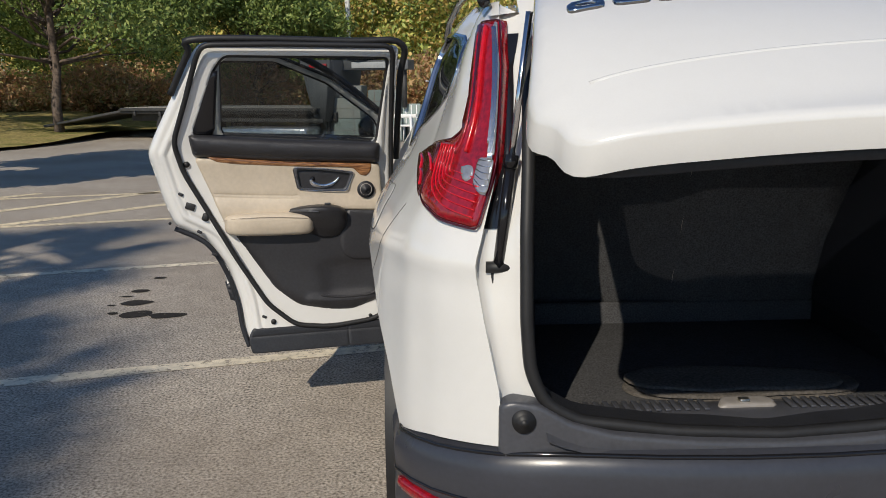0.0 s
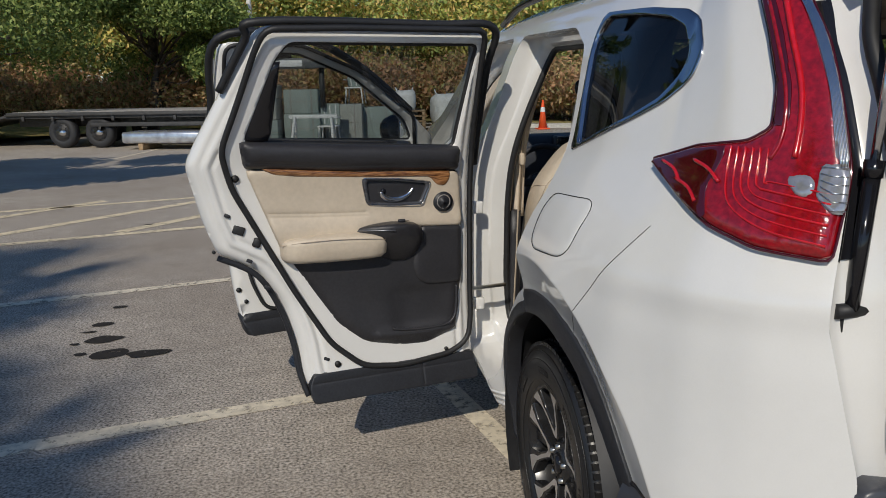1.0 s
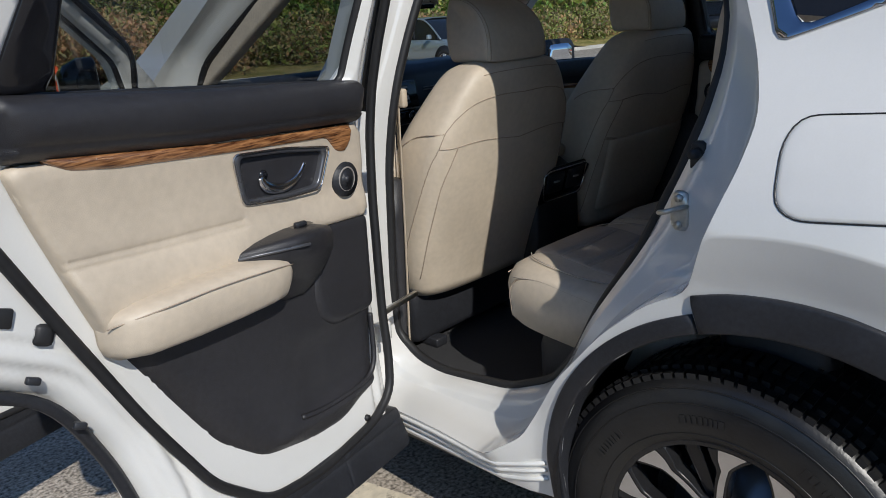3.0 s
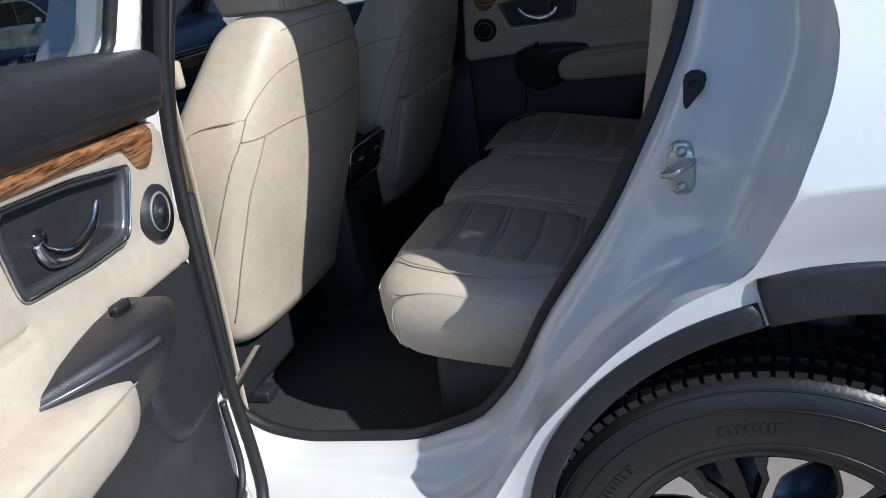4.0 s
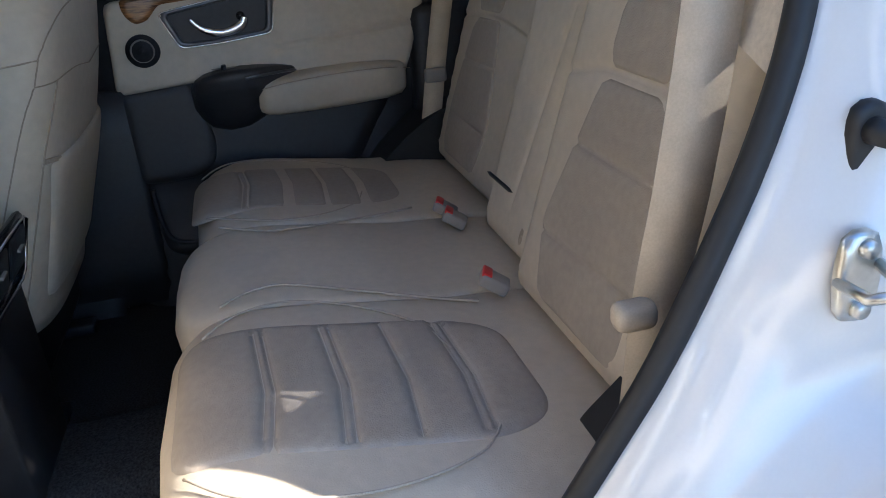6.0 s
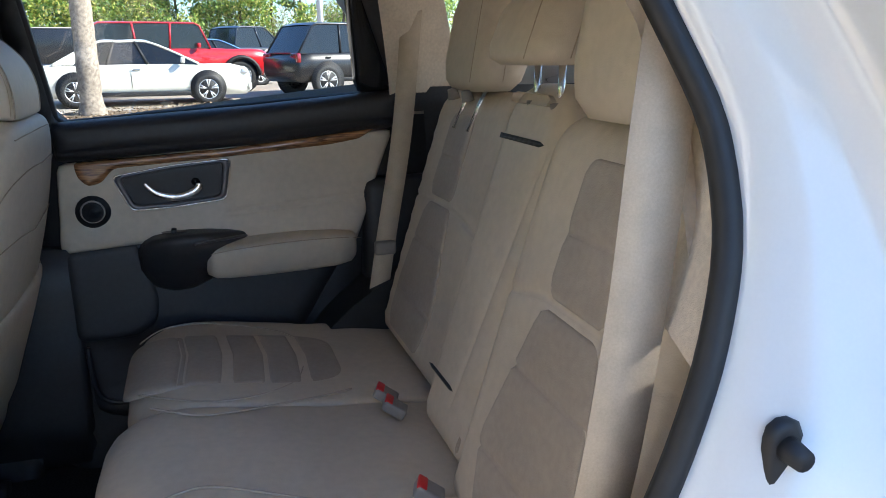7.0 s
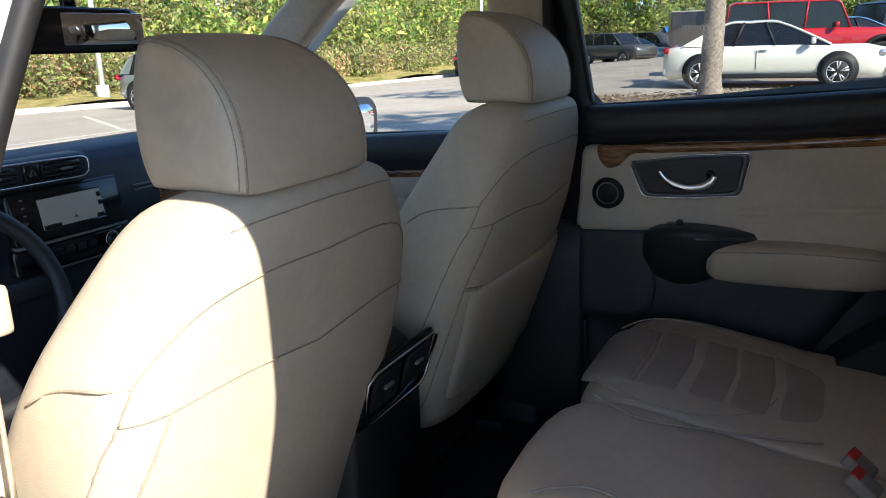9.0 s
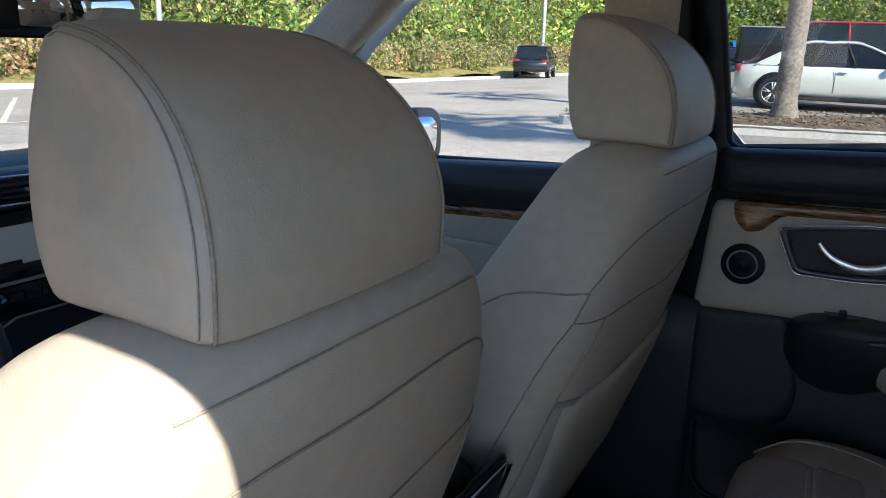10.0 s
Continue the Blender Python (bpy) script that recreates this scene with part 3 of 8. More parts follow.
# rear opening
OPEN = [(-.54, 1.68), (-.585, 1.58), (-.605, 1.2), (-.605, 1.0), (-.595, .88), (-.56, .80), (-.48, .755), (-.25, .725), (0, .715)]
OPEN = OPEN + [(-x, z) for x, z in OPEN[-2::-1]]


def rear_y(z):
    return .075 + float(np.interp(z, LEAN_Z, LEAN_Y)) * 1.0


hole = softened(OPEN, .03)
EDGE_U = ([.69, .82, 1.0, 1.09, 1.2, 1.36, 1.52, 1.64, 1.74], [-.034, -.028, .015, .035, .035, .03, .04, .06, .12])
for s in (-1, 1):
    rows = []
    for z in np.linspace(.70, 1.735, 40):
        o = skin(float(np.interp(z, *EDGE_U)), z, 0, s)
        zi = min(max(z, .76), 1.68)
        xi = float(np.interp(zi, [.755, .80, .88, 1.0, 1.2, 1.58, 1.68], [.48, .56, .595, .605, .605, .585, .54]))
        q = Vector((s * xi, rear_y(zi) + .006, zi))
        rows.append([o, o.lerp(q, .06) + Vector((0, .022, 0)), o.lerp(q, .35) + Vector((0, .030, 0)), o.lerp(q, .8) + Vector((0, .020, 0)), q])
    part("rear_frame", loft(rows, False, False), PAINT, suv, "white painted tailgate frame")
    strip = [[p + Vector((0, -.005, 0)) for p in (r[0], r[1], r[2], r[2].lerp(r[3], .35))] for r in rows if 1.20 < r[0].z < 1.67]
    part("lamp_housing", loft(strip, False, False), GLOSSB, suv, "black housing beside the tail lamp")
rows = [[Vector((x, y, z - .05 * abs(x) ** 2)) for y, z in ((.36, 1.76), (.30, 1.72), (.27, 1.69))] for x in np.linspace(-.60, .60, 13)]
part("rear_header", loft(rows, False, False), PAINT, suv)
loop = [(x, rear_y(z) - .004 - .02 * (1 - abs(x) / .61) * (z < .8), z) for x, z in spaced(hole, .02)]
part("tailgate_seal", tube(loop, .016, 8, True), RUBBER, suv, "black rubber tailgate seal")
inner = [[Vector((x * k, y + dy, z + dz)) for x, y, z in loop] for k, dy, dz in ((1, .0, 0), (.985, .05, .0), (.98, .10, .0))]
part("opening_lining", loft(inner, False), PLASTIC, suv)
# black panel below the opening, with a round rubber stop in each corner
half = [(-.668, .665), (-.668, .80), (-.64, .812), (-.575, .803), (-.50, .760), (-.40, .733), (-.2, .716), (0, .71)]
poly = softened(half + [(-x, z) for x, z in half[-2::-1]], .012)
bm = sheet(poly, lambda x, z, h: (x, .025 + .04 * (abs(x) / .66) ** 2 - h, z), .025, h=.010, r=.012, skirt=-.06, edge=.015)
corner = part("opening_panel", bm, SILLP, suv, "black plastic panel below the load opening")
for s in (-1, 1):
    bm = bmesh.new()
    for r, y in ((.030, .040), (.021, .036), (.010, .031)):
        cyl(bm, (s * .612, .10, .765), (s * .612, y, .765), r, r * .92, 24)
    part("rubber_stop", bm, RUBBER, corner, "round black rubber stop")
# sill plate with latch
rows = []
for x in np.linspace(-.56, .56, 29):
    up = .035 * max(0, (abs(x) - .42) / .14) ** 2
    rows.append([Vector((x, y, z + up)) for y, z in ((.02, .69), (.05, .706), (.12, .712), (.16, .722), (.23, .718), (.27, .70), (.30, .69))])
part("sill_plate", loft(rows, False, False), SILLP, suv, "ribbed black load sill plate")
for x in np.linspace(-.50, .50, 41):
    if abs(x) > .10:
        part("sill_rib", box(bmesh.new(), (x, .205, .725), (.014, .06, .006), .002), SILLP, suv)
bm = sheet(softened([(-.085, .19), (-.055, .245), (.075, .245), (.075, .19)], .01), lambda x, y, h: (x - .01, y, .722 + h), .02, h=.008, r=.008, skirt=-.01)
latch = part("latch_plate", bm, GREYP, suv, "grey plastic latch surround")
part("latch", boxed((-.018, .21, .732), (.026, .02, .012), .003), STEEL, latch)

# rear bumper: black, wrapping the corners
rows = []
plan_b = [(skin(u, .55).x, skin(u, .55).y) for u in (.485, .44, .38, .31, .24, .16, .09, .03, -.03)] + [(-.5, .035), (-.3, .012), (-.1, .0)]
plan_b = plan_b + [(-x, y) for x, y in plan_b[::-1]]
for k, (z, out) in enumerate(((.26, -.05), (.30, .0), (.40, .03), (.47, .034), (.53, .022), (.56, .03), (.64, .034), (.665, .026), (.69, .012), (.70, -.02), (.71, -.05))):
    ring = []
    for i, (x, y) in enumerate(plan_b):
        a, b = plan_b[max(i - 1, 0)], plan_b[min(i + 1, len(plan_b) - 1)]
        t = Vector((b[0] - a[0], b[1] - a[1])).normalized()
        n = Vector((t.y, -t.x))
        side_part = min(max((abs(x) - .60) / .30, 0), 1)
        zz = z - (z - .26) * .15 * side_part
        ring.append(Vector((x + n.x * out, y + n.y * out, zz)))
    rows.append(ring)
bumper = part("rear_bumper", loft(rows, False, False), BUMPER, suv, "black plastic rear bumper")
for k, r in ((8, .006), (5, .004)):
    part("bumper_lip", tube(rows[k], r, 8), GLOSSB, bumper, "rounded lip along the bumper")
for s in (-1, 1):
    refl = softened([(.30, .505), (.13, .508), (.03, .50), (.03, .475), (.14, .465), (.28, .468), (.32, .485)], .01)
    part("reflector", sheet(refl, lambda u, z, h: skin(u, z, h, s), .02, h=.012, r=.015, base=.03, skirt=.0), REDLENS, bumper, "long red bumper reflector")

# gas struts
for s in (-1, 1):
    a, c = Vector((s * .664, .135, 1.115)), Vector((s * .595, .17, 1.69))
    b = a.lerp(c, .40)
    bm = cyl(bmesh.new(), a, b, .014, n=16)
    cyl(bm, b, b + (b - a).normalized() * .03, .017, n=16)
    strut = part("gas_strut", bm, GLOSSB, suv, "black gas strut with chrome rod")
    part("strut_rod", cyl(bmesh.new(), b, c, .008, n=14), CHROME, strut)
    bm = box(bmesh.new(), a - Vector((0, -.015, .015)), (.04, .03, .06), .006)
    cyl(bm, a - Vector((.03, 0, 0)), a + Vector((.03, 0, 0)), .014, n=12)
    part("strut_bracket", bm, RUBBER, strut)
    bm = box(bmesh.new(), a + Vector((-s * -.03, .02, .0)), (.06, .03, .085), .012)
    part("strut_mount", bm, PAINT, suv)

# tailgate, half raised
HINGE = Vector((0, .40, 1.79))
LID_WAY = Vector((0, -math.cos(radians(19.5)), -math.sin(radians(19.5))))
LID_UP = Vector((0, LID_WAY.z, -LID_WAY.y))


def lid(x, v, h):
    """v runs from the hinge down the lid, h up from its outer face."""
    k = min(max(v, 0), 1)
    bow = .085 * math.sin(k ** 1.15 * math.pi) + .055 * k * (1 - (x / .66) ** 2) - .045 * min(abs(x) / .69, 1.05) ** 12
    return Vector((x, 0, 0)) + HINGE + LID_WAY * v + LID_UP * (bow + h)


half = [(-.52, 0), (-.56, .12), (-.615, .42), (-.66, .72), (-.685, .86), (-.683, .905), (-.655, .94), (-.645, .985), (-.615, 1.012), (-.45, 1.03), (-.2, 1.042), (0, 1.045)]
LID = softened(half + [(-x, v) for x, v in half[-2::-1]], .02)
LIDGLASS = softened([(-.46, .06), (-.545, .40), (-.42, .47), (.42, .47), (.545, .40), (.46, .06)], .05)
gate = part("tailgate", sheet(LID, lid, .028, [LIDGLASS], h=.012, r=.02, skirt=-.045, edge=.017), PAINT, suv, "white tailgate, half raised")
part("tailgate_window", sheet(LIDGLASS, lambda x, v, h: lid(x, v, h - .003), .06), PRIVACY, gate, "dark tailgate window")
part("tailgate_lining", sheet([(x * .965, .02 + v * .955) for x, v in LID], lambda x, v, h: lid(x, v, h - .055), .05, [LIDGLASS], skirt=-.02), PLASTIC, gate, "black inner lining")
# crease above the number plate and the plate's recess
part("crease", tube([lid(x, .86 + .03 * (abs(x) / .6) ** 2, .0115) for x in np.linspace(-.60, .60, 41)], .004, 6, flat=.4), PAINT, gate)
# badge: plain bright bars
for x, v, w in ((-.565, .66, .062), (-.488, .66, .062), (-.430, .66, .034), (-.372, .66, .066)):
    bm = sheet(softened([(x - w / 2, v - .018), (x + w / 2, v - .018), (x + w / 2, v + .018), (x - w / 2, v + .018)], .012), lambda a, b, h: lid(a, b, h), .02, [softened([(x - w * .28, v - .008), (x + w * .28, v - .008), (x + w * .28, v + .008), (x - w * .28, v + .008)], .005)], h=.003, r=.004, base=.016, skirt=.010, edge=.008)
    part("badge", bm, BLUECH, gate, "bright metal badge")


part("underbody", boxed((0, 2.33, .285), (1.60, 1.76, .13), .03), RUBBER, suv, "black underbody between the axles")


# wheels
def wheel(at, side):
    """A tyre with tread blocks on a five-spoke two-tone rim; side: -1 faces left."""
    cx, cy, cz = at
    size = .944                                       # the tyre stands 0.74 m high

    def at_ring(r, a, x):
        return Vector((side * x, cy + size * r * math.cos(a), cz + size * r * math.sin(a)))
    prof = [(.245, .10), (.255, .112), (.275, .120), (.32, .124), (.36, .121), (.381, .108), (.388, .092), (.391, .05), (.392, .0), (.391, -.05), (.388, -.092), (.381, -.108), (.32, -.122), (.255, -.112), (.245, -.10)]
    n = 72
    bm = loft([[at_ring(r, 2 * math.pi * i / n, cx + x) for i in range(n)] for r, x in prof], False)
    tyre = part("wheel", bm, TYRE, suv, "black tyre on a two-tone alloy rim")
    bm = bmesh.new()
    for i in range(96):
        a = 2 * math.pi * i / 96
        for x, w in ((.096, .022), (.062, .030), (.0, .05), (-.062, .030), (-.096, .022)):
            a2 = a + (.012 if abs(x) < .08 else 0)
            e, t = Vector((0, math.cos(a2), math.sin(a2))), Vector((0, -math.sin(a2), math.cos(a2)))
            turn = Matrix((Vector((1, 0, 0)), t, e)).transposed()
            rr = .387 if abs(x) > .08 else .393
            box(bm, Vector((side * (cx + x), cy, cz)) + e * rr * size, (w, .0165, .012), 0, turn)
    part("tread", bm, TYRE, tyre, smooth=False)
    bm = loft([[at_ring(r, 2 * math.pi * i / 60, cx + x) for i in range(60)] for r, x in ((.253, .108), (.243, .110), (.238, .10), (.228, .06), (.222, -.09), (.245, -.105))], False)
    rim = part("rim", bm, RIMBLACK, tyre, "black and machined alloy rim")
    disc = cyl(bmesh.new(), (side * (cx - .02), cy, cz), (side * (cx + .0), cy, cz), .15, n=40)
    part("brake_disc", disc, BEZEL, tyre)
    hub = cyl(bmesh.new(), (side * (cx + .03), cy, cz), (side * (cx + .083), cy, cz), .075, .062, 30)
    part("hub", hub, RIMBLACK, tyre)
    for k in range(5):
        a = 2 * math.pi * k / 5 + math.pi / 2 - .36

        def flat(r, da, x):
            return at_ring(r, a + da, cx + x)
        # a black spine between two bright blades that meet above the hub
        spine = softened([(.05, .35), (.12, .10), (.238, .075), (.238, -.075), (.12, -.10), (.05, -.35)], .006, 3)
        bm = sheet(spine, lambda r, da, h: flat(r, da, .058 + .02 * (r / .24) ** 2 + h), .02, h=.008, r=.006, skirt=-.02, edge=.012)
        part("spine", bm, RIMBLACK, tyre)
        for sgn in (-1, 1):
            outline = softened([(.066, -.02), (.082, .24), (.115, .315), (.19, .415), (.243, .60), (.243, .20), (.205, .215), (.185, .245), (.12, .115), (.108, -.02)], .005, 3)
            bm = sheet(outline, lambda r, da, h: flat(r, sgn * da, .074 + .028 * (r / .24) ** 2 + h), .02, h=.005, r=.006, skirt=-.03, edge=.010)
            part("spoke", bm, RIMBLACK, tyre, "black spoke with a bright machined face")
            face = softened([(.076, .0), (.088, .22), (.12, .285), (.195, .385), (.240, .54), (.240, .30), (.212, .285), (.187, .305), (.118, .17), (.098, .0)], .004, 3)
            bm = sheet(face, lambda r, da, h: flat(r, sgn * da, .0805 + .028 * (r / .24) ** 2 + h), .02, edge=.010)
            part("machined_face", bm, ALLOY, tyre)
    # moulded rings and marks on the sidewall
    for r, x in ((.272, .1195), (.338, .1235), (.368, .118)):
        part("sidewall_ring", tube([at_ring(r, t, cx + x) for t in np.linspace(0, 2 * math.pi, 61)[:-1]], .0016, 4, True), TYRE, tyre)
    rr = random.Random(4)
    for base in np.linspace(.5, 2.9, 4) if side < 0 and cy < 2 else ():
        t = base
        for j in range(8):
            w = rr.uniform(.018, .04)
            e, q = Vector((0, math.cos(t), math.sin(t))), Vector((0, -math.sin(t), math.cos(t)))
            part("sidewall_mark", boxed(at_ring(.305, t, cx + .1235), (.003, w * .26, .016), 0, Matrix((Vector((1, 0, 0)), q, e)).transposed()), TYRE, tyre, smooth=False)
            t += w + .012
    bm = cyl(bmesh.new(), (side * (cx + .08), cy, cz), (side * (cx + .096), cy, cz), .034, .030, 24)
    part("hub_cap", bm, GLOSSB, tyre)
    for k in range(5):
        a = 2 * math.pi * k / 5 + math.pi / 2
        part("wheel_nut", cyl(bmesh.new(), at_ring(.057, a, cx + .06), at_ring(.057, a, cx + .094), .010, .008, 8), STEEL, tyre)


for y in (1.035, 3.65):
    for s in (-1, 1):
        wheel((.795, y, .376), s)

# front end: bumper, grille and headlamps
rows = []
for x in np.linspace(-1, 1, 17):
    k = abs(x)
    rows.append([Vector((x * w, y - .28 * k ** 3, z)) for w, y, z in ((.74, 4.50, .26), (.82, 4.58, .40), (.84, 4.60, .58), (.82, 4.58, .74), (.76, 4.55, .86))])
front = part("front_bumper", loft(rows, False, False), PAINT, suv, "white front bumper")
rows = [[Vector((x * .42, 4.615 - .05 * abs(x) ** 2, z)) for z in (.60, .70, .80)] for x in np.linspace(-1, 1, 9)]
part("grille", loft(rows, False, False), GLOSSB, front, "gloss black grille")
part("lower_intake", boxed((0, 4.58, .40), (1.1, .08, .12), .03), PLASTIC, front)
for s in (-1, 1):
    part("headlamp", loft([rring((s * x, y, z), (1, 0, 0), (0, 0, 1), w, h, .02) for x, y, z, w, h in ((.60, 4.52, .80, .26, .10), (.66, 4.38, .85, .24, .12), (.72, 4.20, .90, .12, .08))]), CLEARL, front, "clear headlamp")


# ---- doors: d runs from the hinge to the free edge, z up, n from the outer skin to the inside ----
def left_rear(d, z, n):
    n = n + lean(z)
    return Vector((-.88 - .981 * d + .193 * n, 2.005 - .193 * d - .981 * n, z))


def right_rear(d, z, n):
    return Vector((.81 - n - lean(z) * .8, 2.017 - d, z))


REAR_OUT = softened([(.085, .345), (.76, .345), (.79, .43), (.805, .57), (.845, .72), (.925, .855), (1.06, .932), (1.10, 1.05), (1.145, 1.255), (1.10, 1.345), (.925, 1.66), (.885, 1.705), (.075, 1.695), (.085, 1.2)], .03)
REAR_WIN = softened([(.955, 1.325), (.845, 1.60), (.80, 1.655), (.115, 1.648), (.16, 1.27)], .025)


def inner_trim(fn, door, full=True):
    """The padded inside of a rear door, in six materials."""
    z0 = .095
    # lower black moulding with its bottle pocket
    low = softened([(.93, 1.18), (.839, .93), (.649, .627), (.545, .54), (.40, .508), (.291, .502), (.17, .545), (.129, .787), (.152, 1.20)], .03)
    bowl = lambda u, v: -.013 * np.exp(-(((u - .300) / .125) ** 6 + ((v - .660) / .080) ** 6)) + .012 * np.exp(-((v - .565) / .018) ** 2) * (u < .5)
    part("lower_trim", sheet(low, fn, .018, h=.03, r=.05, base=z0 - .02, skirt=.08, relief=bowl, edge=.02), DARK, door, "black moulded lower trim")
    block = softened([(.137, .972), (.306, .984), (.330, .93), (.348, .83), (.336, .772), (.292, .742), (.20, .738), (.143, .742)], .022)
    part("raised_panel", sheet(block, fn, .018, h=.015, r=.022, base=z0 + .002, skirt=.07, edge=.012), DARK, door, "black raised panel above the bottle pocket")
    cup = softened([(.522, 1.170), (.40, 1.160), (.285, 1.143), (.313, 1.076), (.40, 1.077), (.510, 1.088)], .012)
    # beige padded panel
    beige = softened([(.952, 1.235), (.84, .93), (.80, .905), (.70, .90), (.56, .90), (.47, .93), (.41, .985), (.313, .978), (.135, .967), (.153, 1.183)], .02)
    part("padded_panel", sheet(beige, fn, .02, [cup], h=.016, r=.012, base=z0 + .004, skirt=.09, edge=.015,
                               seams=[[(.905, 1.075), (.72, 1.062), (.53, 1.052)], [(.905, 1.063), (.72, 1.050), (.53, 1.040)]], groove=.004, gw=.004,
                               relief=lambda u, v: .02 * np.exp(-((v - 1.0) / .07) ** 2) * np.clip((u - .30) * 4, 0, 1) - .006 * np.exp(-((v - 1.055) / .03) ** 2)), BEIGE, door, "cream leather padded door panel")
    # black belt-line roll
    top = softened([(.968, 1.335), (.955, 1.237), (.60, 1.206), (.153, 1.186), (.150, 1.278), (.60, 1.305)], .015)
    part("belt_roll", sheet(top, fn, .02, h=.042, r=.045, base=z0, skirt=.08, edge=.015, seams=[[(.95, 1.262), (.60, 1.231), (.16, 1.211)]], groove=.004, gw=.004), DARK, door, "black stitched belt-line roll")
    # walnut strip that drops at its front end
    strip = softened([(.905, 1.240), (.86, 1.213), (.78, 1.201), (.55, 1.184), (.275, 1.168), (.245, 1.135), (.215, 1.128), (.195, 1.15), (.188, 1.186), (.55, 1.205)], .010)
    part("wood_strip", sheet(strip, fn, .012, h=.010, r=.010, base=z0 + .016, skirt=.1, edge=.01), WOOD, door, "glossy walnut trim strip")
    # handle bezel
    bez = softened([(.542, 1.180), (.40, 1.170), (.268, 1.150), (.305, 1.066), (.40, 1.068), (.524, 1.080)], .014)
    cup = softened([(.522, 1.170), (.40, 1.160), (.285, 1.143), (.313, 1.076), (.40, 1.077), (.510, 1.088)], .012)
    bezel = part("handle_bezel", sheet(bez, fn, .012, [cup], h=.008, r=.006, base=z0 + .016, skirt=.09, edge=.008), BEZEL, door, "satin bezel round the door handle")
    part("handle_cup", sheet(cup, fn, .012, base=z0 + .004, relief=lambda u, v: -.006 * np.exp(-(((u - .40) / .06) ** 4 + ((v - 1.115) / .03) ** 4)), edge=.008), GLOSSB, bezel, "black handle recess")
    part("bezel_edge", tube([fn(u, v, z0 + .0245) for u, v in spaced(bez, .008)], .0020, 5, True), CHROME, bezel)
    lever = catmull([(.338, 1.128), (.350, 1.113), (.364, 1.102), (.384, 1.094), (.410, 1.090), (.440, 1.096), (.458, 1.108), (.464, 1.122)], n=5)
    size = np.interp(np.arange(len(lever)), [0, len(lever) * .35, len(lever) * .75, len(lever) - 1], [.004, .009, .012, .008])
    rows = []
    for k, (u, v) in enumerate(lever):
        a, b = lever[max(k - 1, 0)], lever[min(k + 1, len(lever) - 1)]
        t = (b - a) / np.linalg.norm(b - a)
        c, w = (-t[1], t[0]), size[k]
        rows.append([fn(u + c[0] * w * math.cos(q), v + c[1] * w * math.cos(q), z0 + .014 + w * .55 * math.sin(q)) for q in np.linspace(0, 2 * math.pi, 11)[:-1]])
    part("handle", loft(rows), CHROME, bezel, "bright curved door handle")
    part("lock_knob", cyl(bmesh.new(), fn(.455, 1.125, z0 - .01), fn(.455, 1.125, z0 + .014), .012, .010, 12), GLOSSB, bezel)
    # tweeter
    bm = bmesh.new()
    for k, (r, h) in enumerate(((.041, .026), (.030, .022), (.018, .027), (.008, .031))):
        cyl(bm, fn(.219, 1.069, z0), fn(.219, 1.069, z0 + h), r, r * .93, 28)
    tw = part("speaker", bm, PLASTIC, door, "round black speaker grille")
    part("speaker_ring", tube([fn(.219 + .026 * math.cos(a), 1.069 + .026 * math.sin(a), z0 + .0255) for a in np.linspace(0, 2 * math.pi, 29)[:-1]], .0022, 5, True), GREYP, tw)
    # armrest pad and black grip
    # a padded shelf that stands out from the panel, and a flat-topped grip before it
    rings = []
    for d, zt, zb, out in ((.846, .962, .915, .012), (.842, .968, .900, .040), (.828, .975, .890, .066), (.79, .981, .884, .085), (.70, .985, .880, .093), (.60, .983, .878, .096), (.52, .977, .878, .096), (.485, .972, .880, .092), (.466, .962, .889, .078), (.458, .950, .903, .05)):
        sec = softened([(z0 - .004, zt + .006), (z0 + out * .85, zt), (z0 + out, zt - .012), (z0 + out * .96, (zt + zb) / 2), (z0 + out * .80, zb + .012), (z0 + out * .35, zb), (z0 - .004, zb)], .014, 3)
        rings.append([fn(d, z, n) for n, z in sec])
    arm = part("armrest", loft(rings), BEIGE, door, "cream leather armrest")
    part("seam", tube([fn(d, z, n) for d, z, n in catmull([(.852, .957, z0 + .042), (.78, .972, z0 + .086), (.66, .974, z0 + .096), (.54, .967, z0 + .098), (.475, .957, z0 + .088)], n=5)], .0013, 5), SEAM, arm)
    rings = []
    for d, zt, zb, out in ((.580, .990, .975, .020), (.56, .998, .965, .045), (.52, 1.006, .945, .076), (.475, 1.010, .870, .100), (.43, 1.011, .850, .104), (.385, 1.008, .846, .098), (.345, 1.000, .858, .084), (.322, .987, .878, .064), (.310, .968, .90, .035)):
        sec = softened([(z0 - .004, zt), (z0 + out * .9, zt), (z0 + out, zt - .012), (z0 + out * .93, zt - .045), (z0 + out * .62, (zt + zb) / 2 - .02), (z0 + out * .22, zb + .01), (z0 - .004, zb)], .010, 3)
        rings.append([fn(d, z, n) for n, z in sec])
    grip = part("grip", loft(rings), DARK, door, "black armrest grip with a window switch")
    part("grip_edge", tube([fn(d, z, n) for d, z, n in catmull([(.576, .984, z0 + .024), (.54, .990, z0 + .062), (.50, .992, z0 + .088), (.465, .992, z0 + .103), (.44, .990, z0 + .106)], n=4)], .0035, 6), BEZEL, grip)
    part("switch_recess", sheet(softened([(.365, .03), (.425, .03), (.425, .055), (.365, .055)], .006), lambda d, n, h: fn(d, 1.0108 + h, z0 + n), .02), GLOSSB, grip)
    part("window_switch", boxed(fn(.395, 1.013, z0 + .042), (.028, .012, .010), .003), PLASTIC, door)
